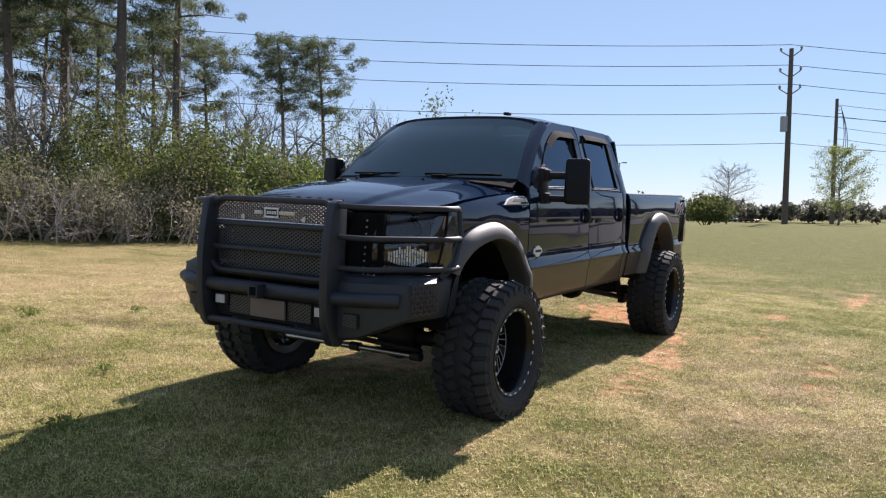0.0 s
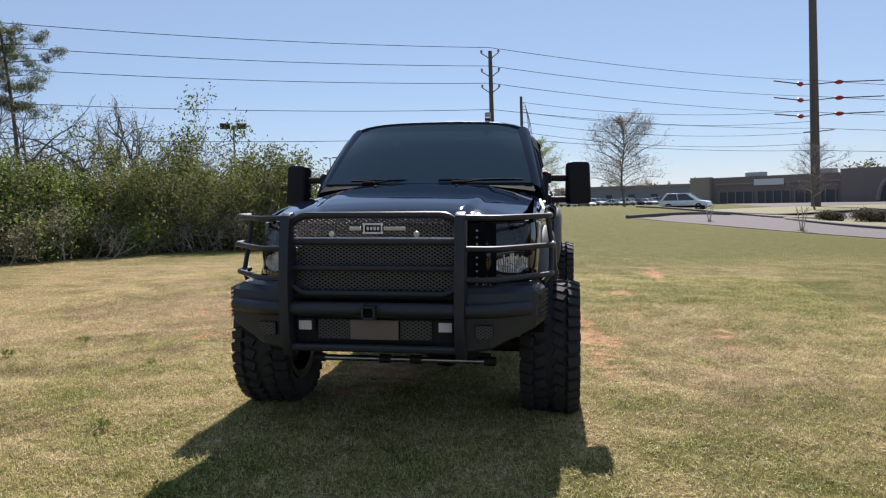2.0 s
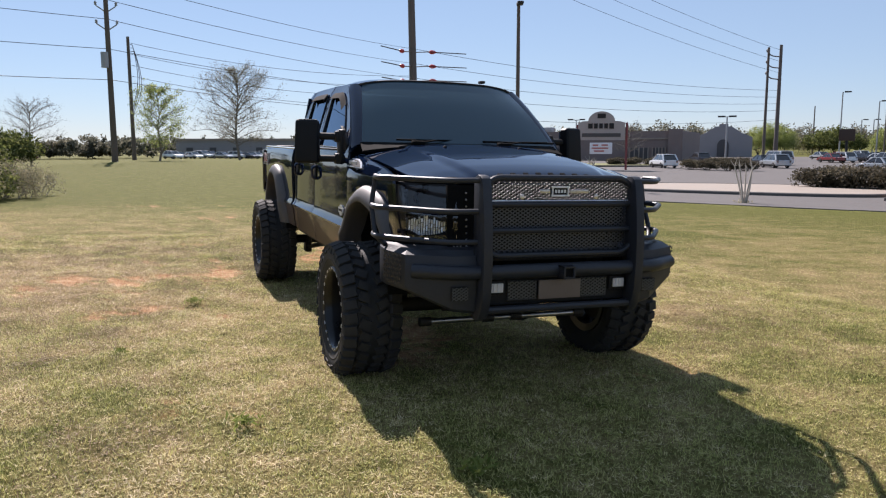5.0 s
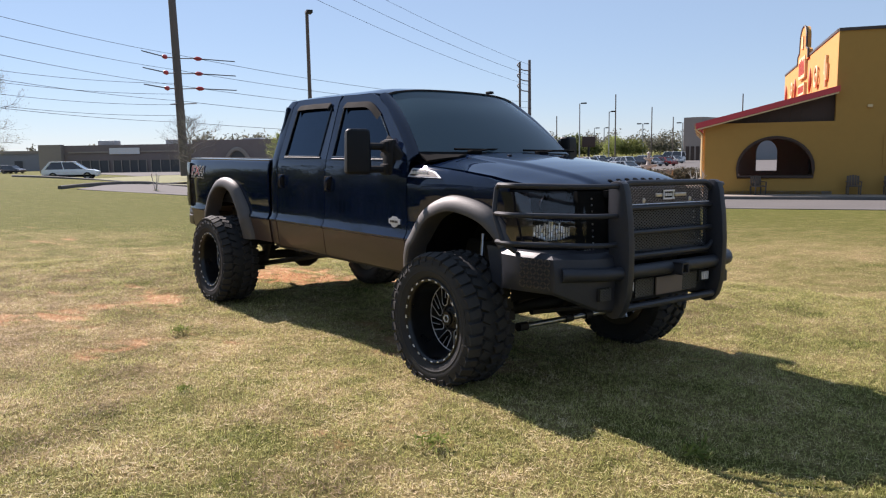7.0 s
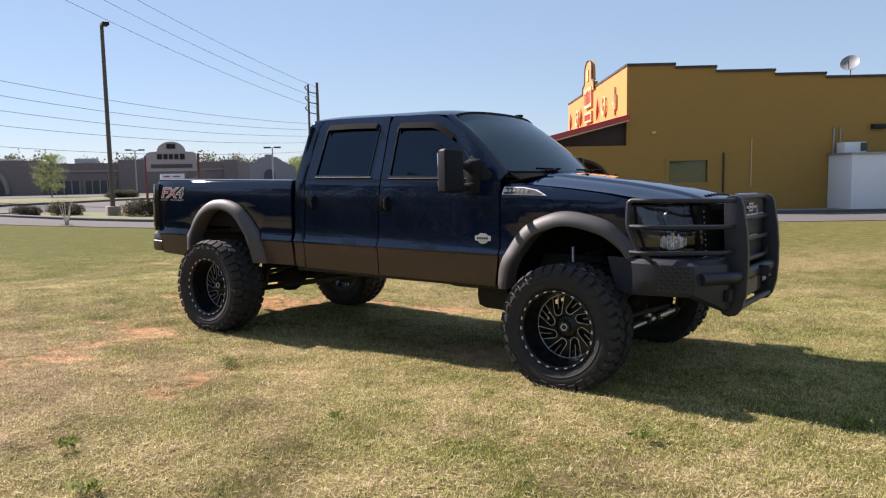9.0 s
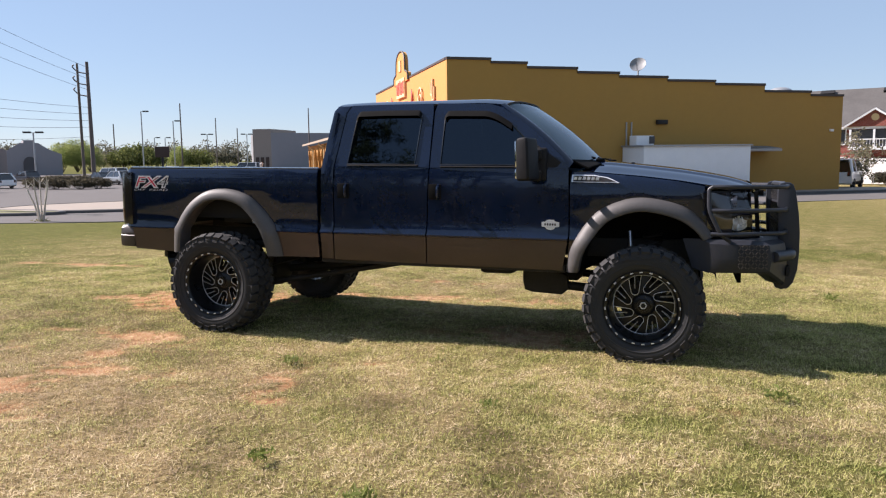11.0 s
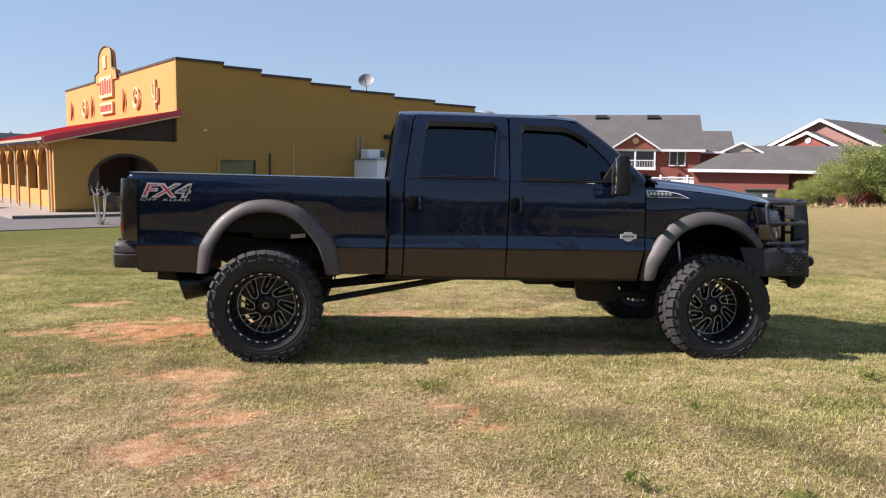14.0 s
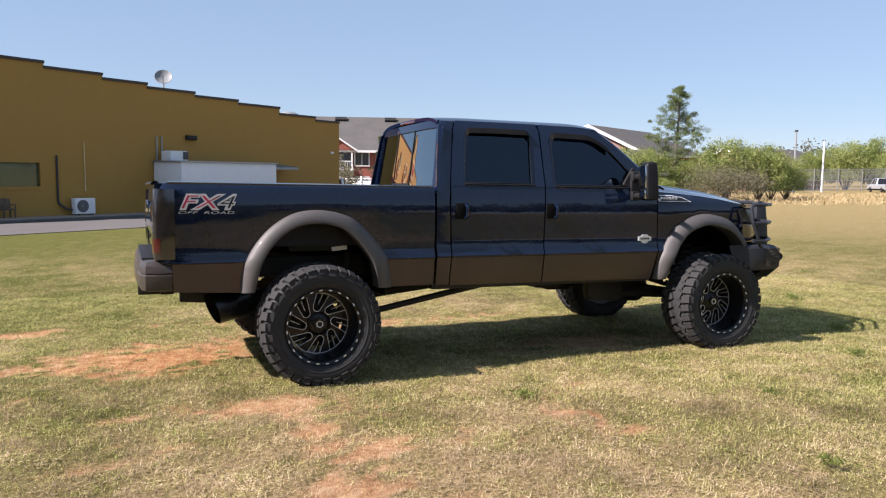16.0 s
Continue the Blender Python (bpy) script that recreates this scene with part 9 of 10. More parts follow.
def round_tree(seed, h, w, label, leaves=0, leaf="leaf_dull", leaf_size=0.05, limbs=46, clear=0.20, top=0.5):
    """A tree with a straight leader, limbs rising all round it into an even crown, and many fine twigs."""
    rng = np.random.default_rng(seed)
    ob = empty("tree", None, label, "tree")
    bm = bmesh.new()
    lead = [Vector((0.02 * h * math.sin(1.3 * i + seed), 0.02 * h * math.cos(1.9 * i + seed), h * 0.97 * i / 6)) - Vector((0, 0, 0.1)) for i in range(7)]
    tube(bm, lead, 0.1, 7, radii=[0.015 * h * (1 - 0.93 * i / 6) + 0.01 for i in range(7)])
    part("trunk", bm, M["twig"], ob)
    bm, tips = bmesh.new(), []
    for i in range(limbs):
        rel = (i + rng.uniform(0, 1)) / limbs
        t = clear + (0.96 - clear) * rel
        o = lead[min(5, int(t * 6))].lerp(lead[min(6, int(t * 6) + 1)], t * 6 - int(t * 6))
        a = i * 2.4 + rng.uniform(-0.5, 0.5)
        reach = w / 2 * math.sin(math.pi * min(1.0, 0.30 + 0.68 * rel)) ** top * rng.uniform(0.65, 1.08)
        d = Vector((math.cos(a), math.sin(a), 0))
        rise = rng.uniform(0.35, 0.75) * reach * (0.5 + rel)
        side = Vector((-d.y, d.x, 0)) * rng.normal() * 0.15 * reach
        q = [o, o + d * reach * 0.5 + Vector((0, 0, rise * 0.6)) + side, o + d * reach + Vector((0, 0, rise * (0.9 if rel > 0.2 else 0.55)))]
        line = curve_pts(q, 4)
        m_ = len(line)
        tube(bm, line, 0.02, 4, radii=[0.0050 * h * (1 - 0.85 * j / (m_ - 1)) + 0.003 for j in range(m_)], caps=False)
        for j in range(13):
            f = 0.22 + 0.78 * (j + rng.uniform(0, 1)) / 13
            b = line[min(m_ - 1, int(f * (m_ - 1)))]
            ln = reach * rng.uniform(0.16, 0.34)
            e = b + Vector(rng.normal(size=3)) * ln * 0.5 + d * ln * 0.5 + Vector((0, 0, ln * 0.55))
            tube(bm, [b, b.lerp(e, 0.5) + Vector(rng.normal(size=3)) * ln * 0.06, e], 0.01, 3, radii=[0.0014 * h, 0.0010 * h, 0.0006 * h], caps=False)
            tips.append(e)
            for _ in range(4):
                b2 = b.lerp(e, rng.uniform(0.25, 0.95))
                e2 = b2 + Vector(rng.normal(size=3)) * ln * 0.28 + Vector((0, 0, ln * 0.25)) + d * ln * 0.15
                tube(bm, [b2, e2], 0.006, 3, radii=[0.0009 * h, 0.0005 * h], caps=False)
                tips.append(e2)
    part("branching", bm, M["twig"], ob)["kind"] = "stuff"
    if leaves:
        t = np.array([list(p) for p in tips])
        leaf_object("crown", t[rng.integers(0, len(t), leaves)] + rng.normal(size=(leaves, 3)) * 0.02 * h, leaf_size, rng, M[leaf], ob)
    return ob


def pine(seed, h, label, crown_from=0.5, spread=2.4, n_limb=26, cone=False, twigs=8, per=125, needle="needle", dead=0):
    """A pine: leaning trunk, rising crooked limbs, rounded tufts of needles on the twigs at their ends."""
    rng = np.random.default_rng(seed)
    ob = empty("pine_tree", None, label, "pine tree")
    bm = bmesh.new()
    k = 8
    line = [Vector((0.5 * math.sin(2.2 * i / k + seed) * i / k, 0.5 * math.cos(1.7 * i / k + seed) * i / k, h * i / k - 0.2)) for i in range(k + 1)]
    tube(bm, line, 0.2, 8, radii=[(0.013 * h) * (1 - 0.80 * i / k) + 0.03 for i in range(k + 1)])
    part("trunk", bm, M["pine_bark"], ob)
    bm = bmesh.new()
    pts = []
    for i in range(n_limb + dead):
        bare = i >= n_limb
        rel = (i + rng.uniform(0, 1)) / n_limb if not bare else 0.0
        t = (crown_from + (0.985 - crown_from) * rel ** (1.0 if cone else 0.85)) if not bare else crown_from * rng.uniform(0.55, 1.0)
        base = line[min(k - 1, int(t * k))].lerp(line[min(k, int(t * k) + 1)], t * k - int(t * k))
        a = i * 2.4 + rng.uniform(-0.6, 0.6)
        ln = spread * ((1.03 - rel) ** 0.58 if cone else (0.30 + 0.80 * math.sin(math.pi * min(1, 0.16 + rel * 0.76)) ** 1.1)) * rng.uniform(0.55, 1.12)
        up = rng.uniform(0.35, 0.65) if cone else rng.uniform(-0.05, 0.45) + 0.6 * max(0, rel - 0.6)
        d = Vector((math.cos(a), math.sin(a), 0))
        side = Vector((-d.y, d.x, 0)) * rng.uniform(-0.3, 0.3) * ln
        mid, end = base + d * ln * 0.55 + side + Vector((0, 0, up * 0.25 * ln)), base + d * ln + Vector((0, 0, up * ln))
        tube(bm, [base, mid, end], 0.04, 4, radii=[0.0036 * h, 0.024, 0.010])
        if bare:
            continue
        for q in range(max(2, int(twigs * (0.5 + 0.6 * ln / spread)))):
            f = 0.35 + 0.65 * (q + rng.uniform(0, 1)) / twigs
            o = base.lerp(mid, min(1, f / 0.55)) if f < 0.55 else mid.lerp(end, min(1, (f - 0.55) / 0.45))
            c = o + Vector(rng.normal(size=3) * 0.17 * ln * np.array([1, 1, 0.45])) + Vector((0, 0, 0.10 * ln))
            tube(bm, [o, c], 0.01, 3, radii=[0.012, 0.005])
            size = rng.uniform(0.65, 1.25) * (0.16 + 0.085 * spread) * (0.75 if cone else 1.0)
            n_ = int(per * rng.uniform(0.6, 1.3))
            v = rng.normal(size=(n_, 3))
            v *= (size * rng.uniform(0.35, 1.0, (n_, 1)) / np.linalg.norm(v, axis=1)[:, None]) * np.array([1.15, 1.15, 0.75])
            pts.append(np.array(c) + v)
    part("branching", bm, M["pine_bark"], ob)
    leaf_object("needles", np.concatenate(pts), 0.030, rng, M[needle], ob, "", 7.5, 0.4, 0.6)
    return ob


def place(ob, x, y, s=1.0, turn=0.0, first=[]):
    """Puts a copy of a plant on the ground; the first use moves the plant itself."""
    m = pose(x, y, gz(x, y) - 0.02, 0, 0, turn)
    if ob.name not in [n for n in first]:
        first.append(ob.name)
        ob.matrix_basis = m
        ob.scale = (s, s, s)
        return ob
    c = copy_thing(ob, m)
    c.scale = (s, s, s)
    return c


# the thicket and woods behind the truck's right-hand side
green_a = brush(1, 3.0, 3.8, M["leaf"], 0.040, 14000, "dense green shrub at the field's edge", 9, low=0.05, spread=0.19)
green_b = brush(2, 2.5, 3.8, M["leaf_fresh"], 0.040, 14000, "bright green shrub at the field's edge", 9, low=0.0, spread=0.19)
green_c = brush(3, 4.0, 3.0, M["leaf"], 0.044, 7600, "tall green shrub with an open crown", 8, low=0.25, spread=0.18)
dull_a = brush(4, 2.1, 3.8, M["leaf_dull"], 0.036, 6000, "grey-green brush with few leaves", 11, low=0.2, spread=0.18)
dull_b = brush(5, 2.9, 4.0, M["leaf"], 0.038, 5200, "tangled olive brush at the woods' edge", 10, low=0.25, spread=0.20)
bramble = brush(13, 1.9, 3.6, M["leaf_dull"], 0.032, 1300, "bare grey bramble thicket with tangled stems", 20, low=0.2, spread=0.16)
vine = shrub(6, 1.0, 3.2, M["leaf"], 0.055, 90, 70, "low mound of leafy vines", 8)
bare_a = bare_tree(21, 5.6, "leafless grey sapling in the thicket", 0)
bare_b = bare_tree(22, 6.5, "leafless slender tree in the thicket", 500, "leaf_dull", 0.034)
rnd = random.Random(8)
EDGE = [(7.5, -22.0), (3.5, -18.6), (0.0, -16.0), (-2.6, -14.8), (-5.0, -13.2), (-8.0, -11.8), (-10.8, -11.2), (-12.6, -9.6), (-14.2, -7.8), (-16.2, -6.9)]
edge = [Vector((*p, 0)) for p in EDGE]
line = curve_pts(edge, 4)
for i, p in enumerate(line):
    f = i / (len(line) - 1)
    out = Vector((-0.45, -0.89, 0))
    # front row, low
    src = rnd.choice([dull_a, bramble, dull_a, bramble]) if f < 0.45 else rnd.choice([bramble, bramble, dull_a, vine])
    if i % 2 == 0 or f > 0.4:
        q = p + out * rnd.uniform(0.3, 1.0)
        place(src, q.x, q.y, rnd.uniform(0.85, 1.05) * (1.25 if f < 0.45 else 1.0), rnd.uniform(0, 360))
    # second row
    src = rnd.choice([dull_b, bramble, dull_a, dull_a]) if f < 0.4 else rnd.choice([green_a, green_b, green_c, green_b, dull_b])
    q = p + out * rnd.uniform(2.2, 3.4)
    place(src, q.x, q.y, rnd.uniform(1.0, 1.35) * (1 if f < 0.5 else 1.02), rnd.uniform(0, 360))
    if i % 2:
        src = rnd.choice([green_c, green_a, bare_a, bare_b])
        q = p + out * rnd.uniform(4.0, 7.0)
        place(src, q.x, q.y, (0.8 if src in (bare_a, bare_b) else 1.0) * (rnd.uniform(0.95, 1.3) if f > 0.35 else rnd.uniform(0.85, 1.2)), rnd.uniform(0, 360))
    if i % 3 == 0:
        src = rnd.choice([green_c, bare_b, green_a, dull_b])
        q = p + out * rnd.uniform(9.0, 15.0)
        place(src, q.x, q.y, rnd.uniform(0.95, 1.3) if f < 0.55 else rnd.uniform(0.75, 1.0), rnd.uniform(0, 360))
for x, y, s, src in ((-8.1, -14.2, 1.0, green_b), (-9.4, -13.2, 0.95, green_b), (-10.6, -12.2, 0.9, green_b), (-15.0, -8.6, 0.95, green_c), (-16.6, -9.4, 0.9, green_c), (-13.4, -10.2, 1.0, green_a), (-17.5, -7.2, 0.8, dull_a), (-18.6, -6.4, 0.7, dull_a), (-12.4, -12.0, 1.1, green_c)):
    place(src, x, y, s, x * 40)
pine_a = pine(31, 17.5, "tall dark pine with a bare lower trunk", 0.42, 3.1, 30, dead=8)
pine_b = pine(32, 19.0, "tall slender pine with a ragged crown", 0.36, 3.3, 30, dead=8)
pine_c = pine(33, 13.5, "round-topped pine above the woods", 0.55, 3.4, 26, False, 8, 115)
e0 = (8.52, 3.44)
for az, d, s, src in ((-118.9, 36, 0.95, pine_a), (-121.9, 40, 1.0, pine_b), (-125.3, 35, 1.05, pine_b), (-129.05, 37, 1.0, pine_a),
                      (-117.5, 44, 1.0, pine_b), (-115.0, 38, 1.0, pine_a), (-136.3, 58, 0.98, pine_c), (-139.3, 58, 0.98, pine_c), (-112, 45, 1.0, pine_a), (-123.6, 56, 0.95, pine_c), (-127.2, 58, 1.0, pine_c), (-130.8, 56, 0.9, pine_c), (-120.4, 54, 1.0, pine_c), (-116.8, 50, 0.9, pine_c)):
    place(src, *polar(*e0, az, d), s, az * 7)
for az, d, s in ((-143.8, 55, 1.3), (-145.2, 52, 1.1), (-120, 29, 1.2), (-126, 28, 1.2), (-132, 31, 1.1), (-148, 60, 1.0), (-151, 58, 1.1)):
    place(bare_b, *polar(*e0, az, d), s, az * 3)

# trees by the poles and along the shops
big_bare = round_tree(41, 7.0, 7.4, "wide leafless tree beyond the field", 900, "leaf_dull", 0.05, 34, 0.22, 0.6)
half_leaf = round_tree(42, 7.4, 6.6, "tree with thin fresh spring leaves", 6500, "leaf_spring", 0.080, 34, 0.12, 0.5)
budding = round_tree(46, 7.0, 6.6, "rounded budding tree beside the drive", 9000, "leaf_dull", 0.040, 50, 0.17, 0.5)
place(big_bare, *polar(8.52, 3.44, -168.95, 92), 1.0, 40)
place(half_leaf, *polar(8.52, 3.44, -176.0, 72), 0.88, 10)
place(budding, -110.0, 10.0, 2.0, 80)
place(big_bare, *polar(9.44, 0.58, 162.7, 92), 1.05, 130)
place(half_leaf, *polar(9.44, 0.58, 155.6, 115), 0.8, 150)
place(big_bare, *polar(9.37, -0.66, 146.0, 130), 0.9, 200)
holly = shrub(7, 3.4, 4.6, M["leaf"], 0.16, 90, 40, "dark round evergreen bush beyond the field", 6)
place(holly, *polar(8.52, 3.44, -167.6, 88), 0.9, 0)
place(holly, *polar(9.37, -0.66, -170.2, 90), 1.1, 50)
clip = shrub(9, 1.15, 2.3, M["leaf_brown"], 0.07, 110, 45, "low clipped brown-green bush on the island", 14, "twig", 0.6)
for x, y, s in ((-41.0, 17.4, 0.66), (-40.2, 19.4, 0.84), (-33.8, 20.7, 0.98)):
    place(clip, x, y, s, x * 9)
for k, (az, d, sc) in enumerate(((118.3, 48.5, 1.05), (119.4, 49.3, 1.15), (120.5, 49.0, 1.1), (121.7, 49.6, 1.15), (122.9, 49.2, 1.05), (119.0, 66, 0.9), (118.2, 67, 1.0), (117.5, 66, 0.8))):
    place(clip, *polar(2.63, -7.6, az, d), sc, k * 70)
for az, d in ((133.9, 86), (132.8, 87), (135.4, 88), (136.6, 90)):
    place(clip, *polar(4.3, -7.2, az, d), 1.0, az * 5)
for az in (144.3, 145.8, 147.0, 150.6, 151.4, 139.4, 140.2, 138.4):
    place(clip, *polar(9.37, -0.66, az, 104), 1.0, az * 11)


# cut-back saplings along the road
def sapling(x, y, s, seed):
    rng = np.random.default_rng(seed)
    ob = empty("sapling", pose(x, y, gz(x, y)), "cut-back multi-stemmed sapling at the grass edge", "sapling", "saplings along the road")
    bm = bmesh.new()
    for k in range(5):
        a = 2 * math.pi * k / 5 + rng.uniform(-.3, .3)
        ln = rng.uniform(0.25, 0.5)
        top = Vector((ln * math.cos(a), ln * math.sin(a), rng.uniform(1.25, 1.6)))
        tube(bm, curve_pts([(0.05 * math.cos(a), 0.05 * math.sin(a), -0.1), (0.2 * math.cos(a), 0.2 * math.sin(a), 0.6), top], 4), 0.04, 6, radii=[0.05 - 0.003 * i for i in range(9)])
        for j in range(5):
            tube(bm, [top, top + Vector(rng.normal(size=3)) * 0.12 + Vector((0, 0, 0.22))], 0.014, 4, radii=[0.016, 0.006])
    part("branching", bm, M["pale_bark"], ob)
    tuft = leaf_object("grass_tuft", np.abs(rng.normal(size=(90, 3))) * np.array([0, 0, 0.05]) + rng.normal(size=(90, 3)) * np.array([0.18, 0.18, 0.02]) + np.array([0, 0, 0.03]), 0.02, rng, M["blade"], ob, "", 6, 0.4, 1.2)
    tuft["kind"] = "stuff"
    ob.scale = (s, s, s)
    return ob


for k, (x, y) in enumerate(((-9.2, 22.6), (-14.4, 19.4), (-19.2, 15.2), (-25.0, 11.15), (-31.4, 8.5))):
    sapling(x, y, (0.85, 0.9, 0.92, 0.6, 0.5)[k], 60 + k)

# the far right: pine, bushes, tall straw
tall_pine = pine(51, 12.8, "tall bushy young pine beside the bushes", 0.06, 4.3, 64, True, 7, 120, "needle_young")
place(tall_pine, *polar(-0.3, -7.2, 51.2, 68), 0.78, 0)
yew = pine(52, 7.0, "narrow dark conifer in front of the apartments", 0.03, 1.9, 64, True, 6, 80)
place(yew, *polar(2.63, -7.6, 74.6, 78), 0.95, 0)
far_bush = shrub(10, 6.9, 7.4, M["leaf_spring"], 0.105, 170, 95, "tall fresh green bush at the field's far edge", 14, "bark", 0.35, 0.115)
far_dull = shrub(12, 4.8, 7.0, M["leaf_dull"], 0.10, 150, 40, "bare brownish thicket at the field's far edge", 40, "twig", 0.3)
for az, d, s, src in ((58.8, 86, 0.26, far_bush), (57.6, 85, 0.36, far_bush), (56.0, 88, 0.62, far_bush), (54.6, 92, 0.90, far_bush), (53.0, 96, 0.9, far_bush), (50.2, 98, 0.7, far_bush), (49.2, 100, 0.85, far_bush), (47.6, 98, 1.05, far_bush), (46.6, 94, 0.95, far_dull), (45.4, 100, 0.95, far_bush), (44.6, 104, 0.85, far_bush), (48.3, 92, 0.95, far_dull), (43.6, 108, 0.75, far_bush),
                      (41.4, 150, 1.0, far_bush), (39.6, 150, 1.15, far_bush), (38.0, 155, 1.25, far_bush), (36.3, 150, 1.1, far_bush), (34.5, 150, 1.2, far_bush), (32.6, 145, 1.1, far_bush), (30.4, 150, 1.2, far_bush), (28, 150, 1.1, far_bush), (57.0, 94, 0.45, far_dull), (51.9, 90, 0.4, far_bush)):
    near = 0.68 if az > 43.5 else 1.0
    place(src, *polar(-0.3, -7.2, az, d * near), s * near, az * 13)
white_tree = bare_tree(44, 4.6, "pale budding tree by the restaurant's end", 700, "leaf_dull", 0.14, depth=5)
place(white_tree, *polar(2.63, -7.6, 78.6, 66), 1.0, 0)
for k in (2, 5, 6, 8):
    p = fa.lerp(fb, 0.10 + 0.1 * k)
    place(clip, p.x + 0.4, p.y - 1.6, 0.5 + 0.25 * (k % 3), k * 50)

for az, d, sc, src in ((134.9, 235, 1.1, far_bush), (134.0, 238, 1.25, far_bush), (133.2, 235, 1.0, far_bush), (132.0, 240, 1.1, far_dull), (131.0, 235, 1.9, holly), (130.2, 238, 2.1, holly), (129.5, 235, 1.8, holly), (126.2, 240, 1.7, holly), (127.4, 240, 1.0, far_bush)):
    place(src, *polar(4.3, -7.2, az, d), sc, az * 17)

# far belt of trees round the horizon, and straw at the field's far edge
rng = np.random.default_rng(77)
pts = []
for az0, az1, d0, h in ((-172, -150, 190, 5.5), (-180, -172, 185, 4.6), (160, 180, 240, 5.5), (140, 160, 230, 9), (112, 141, 300, 9.6), (84, 112, 300, 10), (60, 84, 210, 9), (25, 60, 230, 11), (-110, 25, 90, 9)):
    for _ in range(int((az1 - az0) * (5 if d0 > 100 else 2))):
        az, d = rng.uniform(az0, az1), d0 + rng.uniform(-14, 14)
        x, y = polar(6, -3, az, d)
        hh = h * rng.uniform(0.55, 1.15)
        base = np.array([x, y, gz(x, y)])
        c = clump_points(rng, 10, 30, hh * 0.42, hh * 0.45, hh * 0.5, 0.22, 0.4)
        pts.append(base + c)
tagged(leaf_object("far_woods", np.concatenate(pts), 0.44, rng, M["far_leaf"]), "hazy belt of distant trees", "woods", kind="stuff")
pts = []
for _ in range(15000):
    az, d = rng.uniform(26, 60), rng.uniform(55, 100)
    x, y = polar(-0.3, -7.2, az, d)
    pts.append((x, y, gz(x, y) + rng.uniform(-0.05, 0.22)))
tagged(leaf_object("tall_straw", np.array(pts), 0.035, rng, M["straw_grass"], None, "", 9, 0.5, 1.6), "tall dry straw grass along the field's far edge", "grass", kind="stuff")

# ---- lawn blades round the truck ----
rng = np.random.default_rng(5)
N = 1250000
half = N * 2 // 3
bx = np.concatenate([rng.uniform(-4.9, 9.4, half), rng.normal(2.0, 6.5, N - half)])
by = np.concatenate([rng.uniform(-6.4, 4.9, half), rng.normal(-1.0, 6.0, N - half)])
xi, yi = np.array(gx), np.array(gy)
cov = np.array([q[0] for q in cols]).reshape(len(gx), len(gy))
dr_ = np.array([q[1] for q in cols]).reshape(len(gx), len(gy))
hz = np.array([q[2] for q in verts]).reshape(len(gx), len(gy))
ii, jj = np.clip(np.searchsorted(xi, bx), 1, len(xi) - 1), np.clip(np.searchsorted(yi, by), 1, len(yi) - 1)
tx, ty = (bx - xi[ii - 1]) / (xi[ii] - xi[ii - 1]), (by - yi[jj - 1]) / (yi[jj] - yi[jj - 1])
bil = lambda a: (a[ii - 1, jj - 1] * (1 - tx) + a[ii, jj - 1] * tx) * (1 - ty) + (a[ii - 1, jj] * (1 - tx) + a[ii, jj] * tx) * ty
cc, dd, zz = bil(cov), bil(dr_), bil(hz)
def patchy(size, seed):
    """Uneven patches of about this size, a random height 0 to 1 for each."""
    r_ = np.random.default_rng(seed)
    sx_, sy_ = bx + r_.normal(size=len(bx)) * size * 0.22, by + r_.normal(size=len(bx)) * size * 0.22
    return r_.uniform(size=8191)[(np.floor(sx_ / size).astype(np.int64) * 7919 + np.floor(sy_ / size).astype(np.int64) * 104729) % 8191]


pale = 1 / (1 + np.exp(-(bx - 2.9) / 0.7)) / (1 + np.exp((by + 0.6) / 0.6))        # thicker, paler turf
tuft = 0.6 * patchy(0.045, 9) + 0.4 * patchy(0.11, 10)
keep = rng.uniform(size=N) > np.maximum(0.86 * np.minimum(1, cc * 1.25), 0.85 - 1.45 * tuft - 0.4 * pale)
bx, by, zz, dd, tuft, pale = bx[keep], by[keep], zz[keep], dd[keep], tuft[keep], pale[keep]
k = len(bx)
flat = rng.uniform(size=k) < 0.10 + 0.40 * dd
ang = rng.uniform(0, 2 * math.pi, k)
ln = rng.uniform(0.014, 0.038, k) * (0.8 + 0.5 * rng.uniform(size=k)) * np.where(flat, 1.2, 1.0) * (0.55 + 0.9 * tuft)
tilt = np.where(flat, rng.uniform(0.05, 0.30, k), rng.uniform(0.45, 1.25, k))
dx, dy, dz = np.cos(ang) * np.cos(tilt) * ln, np.sin(ang) * np.cos(tilt) * ln, np.sin(tilt) * ln
wd = rng.uniform(0.0011, 0.0028, k) * np.where(flat, 1.2, 1.0)
px_, py_ = -np.sin(ang) * wd, np.cos(ang) * wd
loose = rng.uniform(size=k) < 0.12                 # straw and dead bits lying on top
ln, wd = np.where(loose, ln * 0.85, ln), np.where(loose, wd * 1.1, wd)
tilt = np.where(loose, rng.uniform(-0.05, 0.15, k), tilt)
dx, dy, dz = np.cos(ang) * np.cos(tilt) * ln, np.sin(ang) * np.cos(tilt) * ln, np.sin(tilt) * ln
px_, py_ = -np.sin(ang) * wd, np.cos(ang) * wd
z0 = zz + np.where(loose, 0.020, np.where(flat, 0.008, 0.0))
v = np.stack([np.stack([bx - px_, by - py_, z0], 1), np.stack([bx + px_, by + py_, z0], 1), np.stack([bx + dx, by + dy, z0 + dz], 1)], 1).reshape(-1, 3)
me = bpy.data.meshes.new("grass_blades")
me.vertices.add(3 * k)
me.vertices.foreach_set("co", v.ravel())
me.loops.add(3 * k)
me.loops.foreach_set("vertex_index", np.arange(3 * k, dtype=np.int32))
me.polygons.add(k)
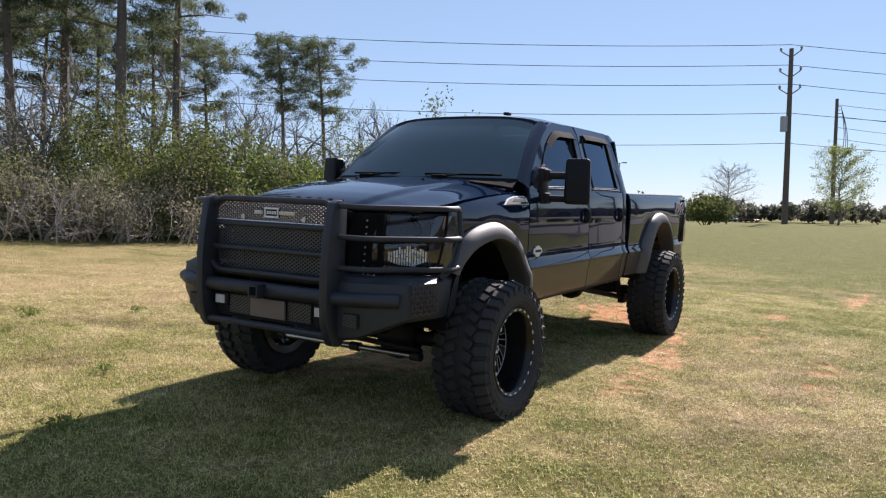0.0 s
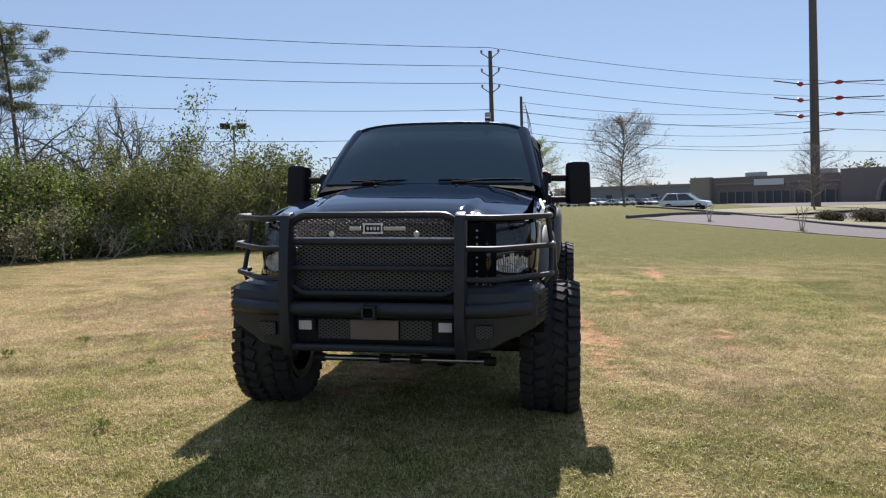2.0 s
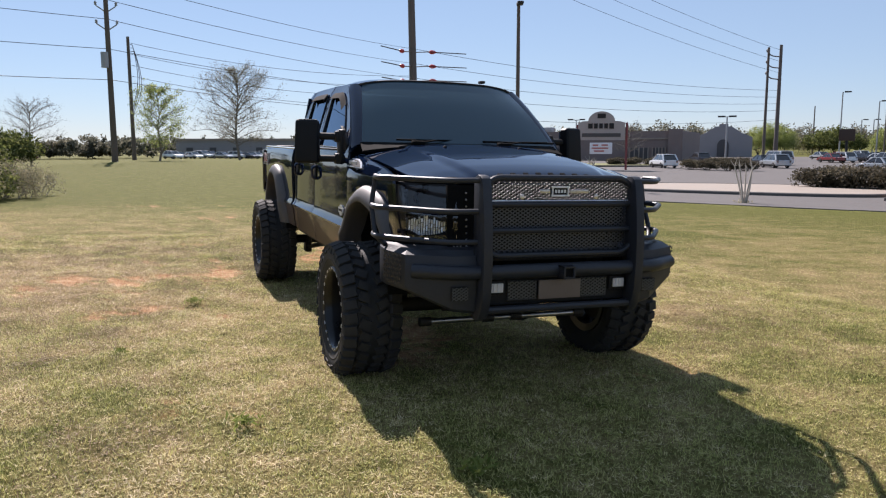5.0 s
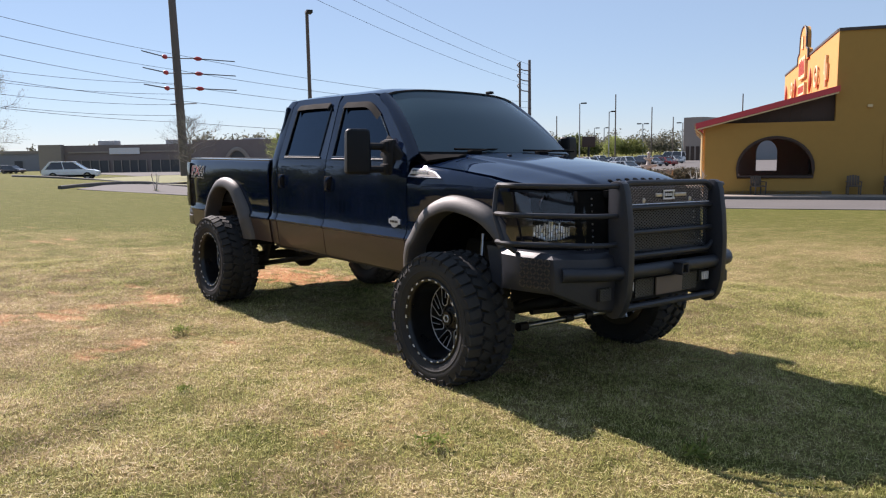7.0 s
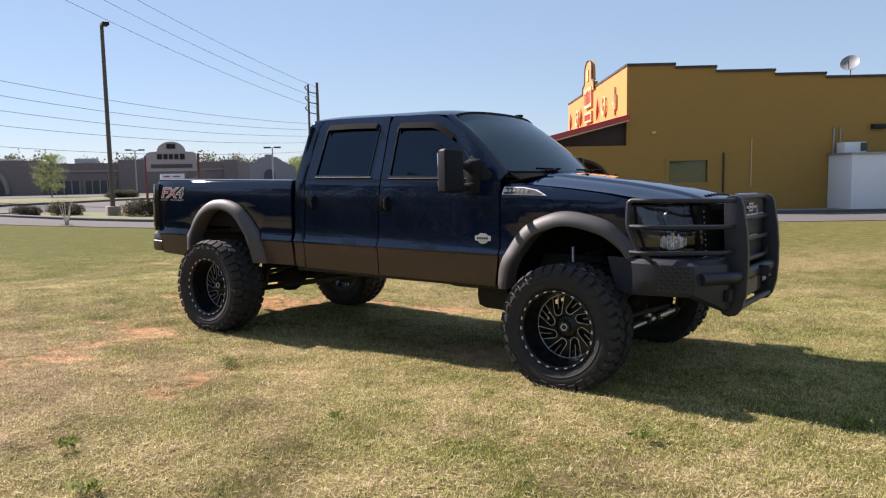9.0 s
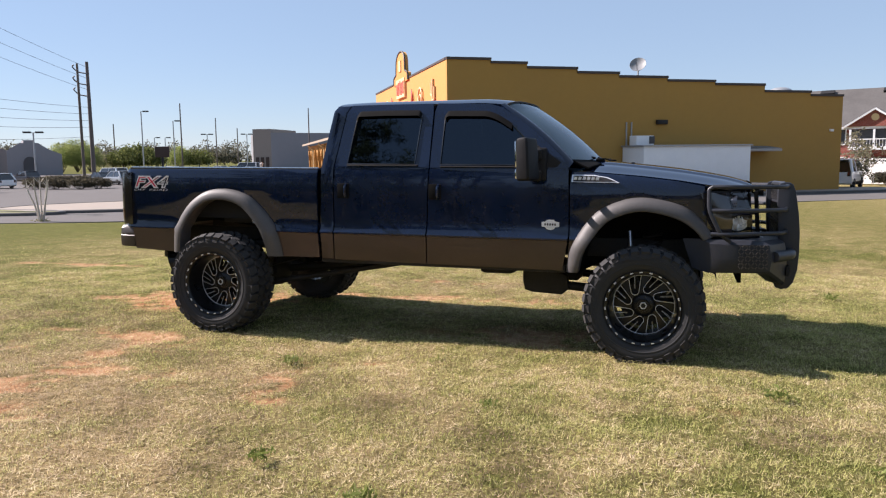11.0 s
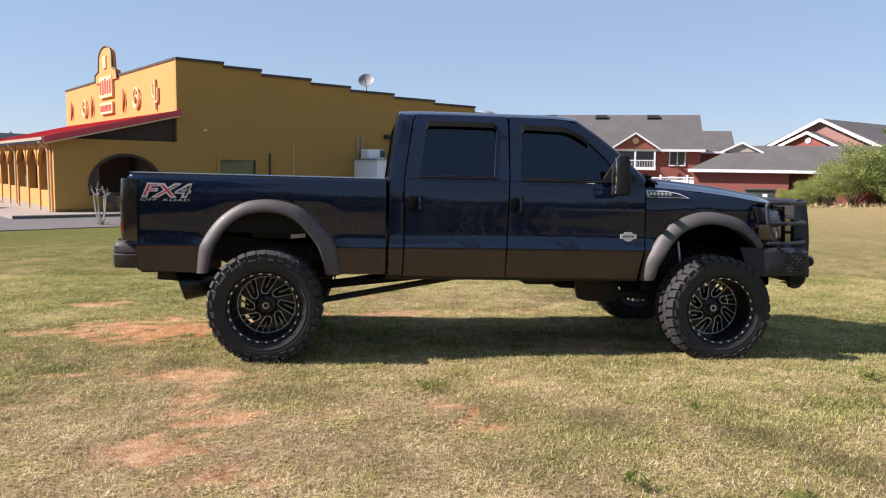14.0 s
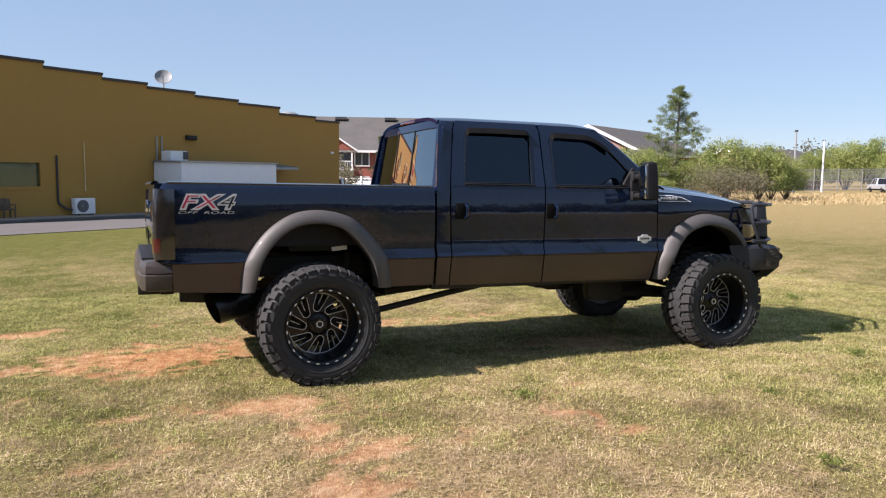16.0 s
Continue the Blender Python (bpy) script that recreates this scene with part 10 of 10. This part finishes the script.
me.polygons.foreach_set("loop_start", np.arange(0, 3 * k, 3, dtype=np.int32))
me.update()
at = me.color_attributes.new("dry", "FLOAT_COLOR", "POINT")
tone = np.clip(0.58 * dd + 0.26 * rng.uniform(size=k) + 0.72 * patchy(0.028, 1) + 0.26 * patchy(0.10, 2) - 0.38 + np.where(flat, 0.08, -0.06) + 0.12 * pale - 0.05 * (1 - pale) / (1 + np.exp(-(bx - 3.2) / 0.9)), 0, 1)
tone = np.where(loose, np.where(rng.uniform(size=k) < 0.35 + 0.4 * dd, rng.uniform(0.5, 0.9, k), rng.uniform(0.0, 0.2, k)), tone)
dead = 0.75 * np.exp(-((bx - 2.2) / 2.8) ** 2 - ((by - 2.6) / 1.0) ** 2) + 0.75 * (patchy(0.42, 21) > 0.86) * (by < -2.2) + 1.25 * np.exp(-((bx + 0.5) / 2.9) ** 2 - ((by + 3.8) / 2.0) ** 2) + 0.5 * np.exp(-((bx + 2.5) / 2.5) ** 2 - ((by + 1.2) / 1.6) ** 2) + 0.35 * np.exp(-((bx - 3.2) / 1.2) ** 2 - ((by + 0.7) / 0.7) ** 2)
dead = np.where(rng.uniform(size=k) < (0.10 + 0.9 * dead) * (1.7 * (0.6 * patchy(0.16, 3) + 0.4 * patchy(0.45, 4)) - 0.15), 1.0, 0.0)
at.data.foreach_set("color", np.repeat(np.stack([tone, dead, tone, np.ones(k)], 1), 3, axis=0).ravel())
m, n, l, p = mat_base("lawn_blades")
va = n.new("ShaderNodeVertexColor")
va.layer_name = "dry"
sp = n.new("ShaderNodeSeparateColor")
l.new(va.outputs[0], sp.inputs[0])
c_ = ramp(n, l, sp.outputs[0], [(0.0, (0.23, 0.245, 0.080)), (0.25, (0.43, 0.435, 0.140)), (0.5, (0.525, 0.500, 0.190)), (0.75, (0.63, 0.540, 0.265)), (1.0, (0.84, 0.70, 0.47))])
old = ramp(n, l, sp.outputs[0], [(0.0, (0.11, 0.078, 0.048)), (0.5, (0.30, 0.220, 0.135)), (1.0, (0.58, 0.45, 0.29))])
mxd = n.new("ShaderNodeMix")
mxd.data_type = "RGBA"
l.new(sp.outputs[1], mxd.inputs[0])
l.new(c_, mxd.inputs[6])
l.new(old, mxd.inputs[7])
c_ = mxd.outputs[2]
l.new(c_, p.inputs["Base Color"])
p.inputs["Roughness"].default_value, p.inputs["Specular IOR Level"].default_value = 0.7, 0.2
tr, mx = n.new("ShaderNodeBsdfTranslucent"), n.new("ShaderNodeMixShader")
l.new(c_, tr.inputs[0])
mx.inputs[0].default_value = 0.42
l.new(p.outputs[0], mx.inputs[1])
l.new(tr.outputs[0], mx.inputs[2])
l.new(mx.outputs[0], n["Material Output"].inputs[0])
me.materials.append(m)
tagged(new("grass_blades", me), "short mown grass blades, green and straw-coloured", "grass", kind="stuff")

# single weeds and a pale stick in the lawn
def weed(x, y, s, seed):
    rng = np.random.default_rng(seed)
    ob = empty("weed", pose(x, y, gz(x, y) - 0.01), "small bright green weed in the lawn", "weed", "weeds in the lawn")
    leaf_object("leaves", rng.normal(size=(70, 3)) * np.array([0.045, 0.045, 0.012]) * s + np.array([0, 0, 0.04 * s]), 0.012 * s, rng, M["weed"], ob, "", 4.0, 0.4, 0.8)
    return ob


for k, (x, y, s) in enumerate(((5.3, -3.2, 1.0), (2.9, -4.2, 1.0), (3.9, -4.7, 1.2), (4.6, -3.9, 0.8), (1.3, -2.0, 0.9), (4.9, -1.9, 1.0), (3.1, -2.6, 0.7), (5.9, -0.9, 1.1), (6.6, -2.0, 1.0), (7.3, 1.0, 1.2), (5.9, 2.6, 1.0), (2.2, -3.9, 0.9))):
    weed(x, y, s, 80 + k)
bm = bmesh.new()
tube(bm, [(4.95, -3.98, gz(4.95, -4) + 0.02), (5.1, -4.06, gz(5.1, -4) + 0.025), (5.28, -4.12, gz(5.28, -4.1) + 0.02)], 0.012, 6)
tagged(part("stick", bm, M["straw_grass"]), "pale dry stick lying on the grass", "stick")
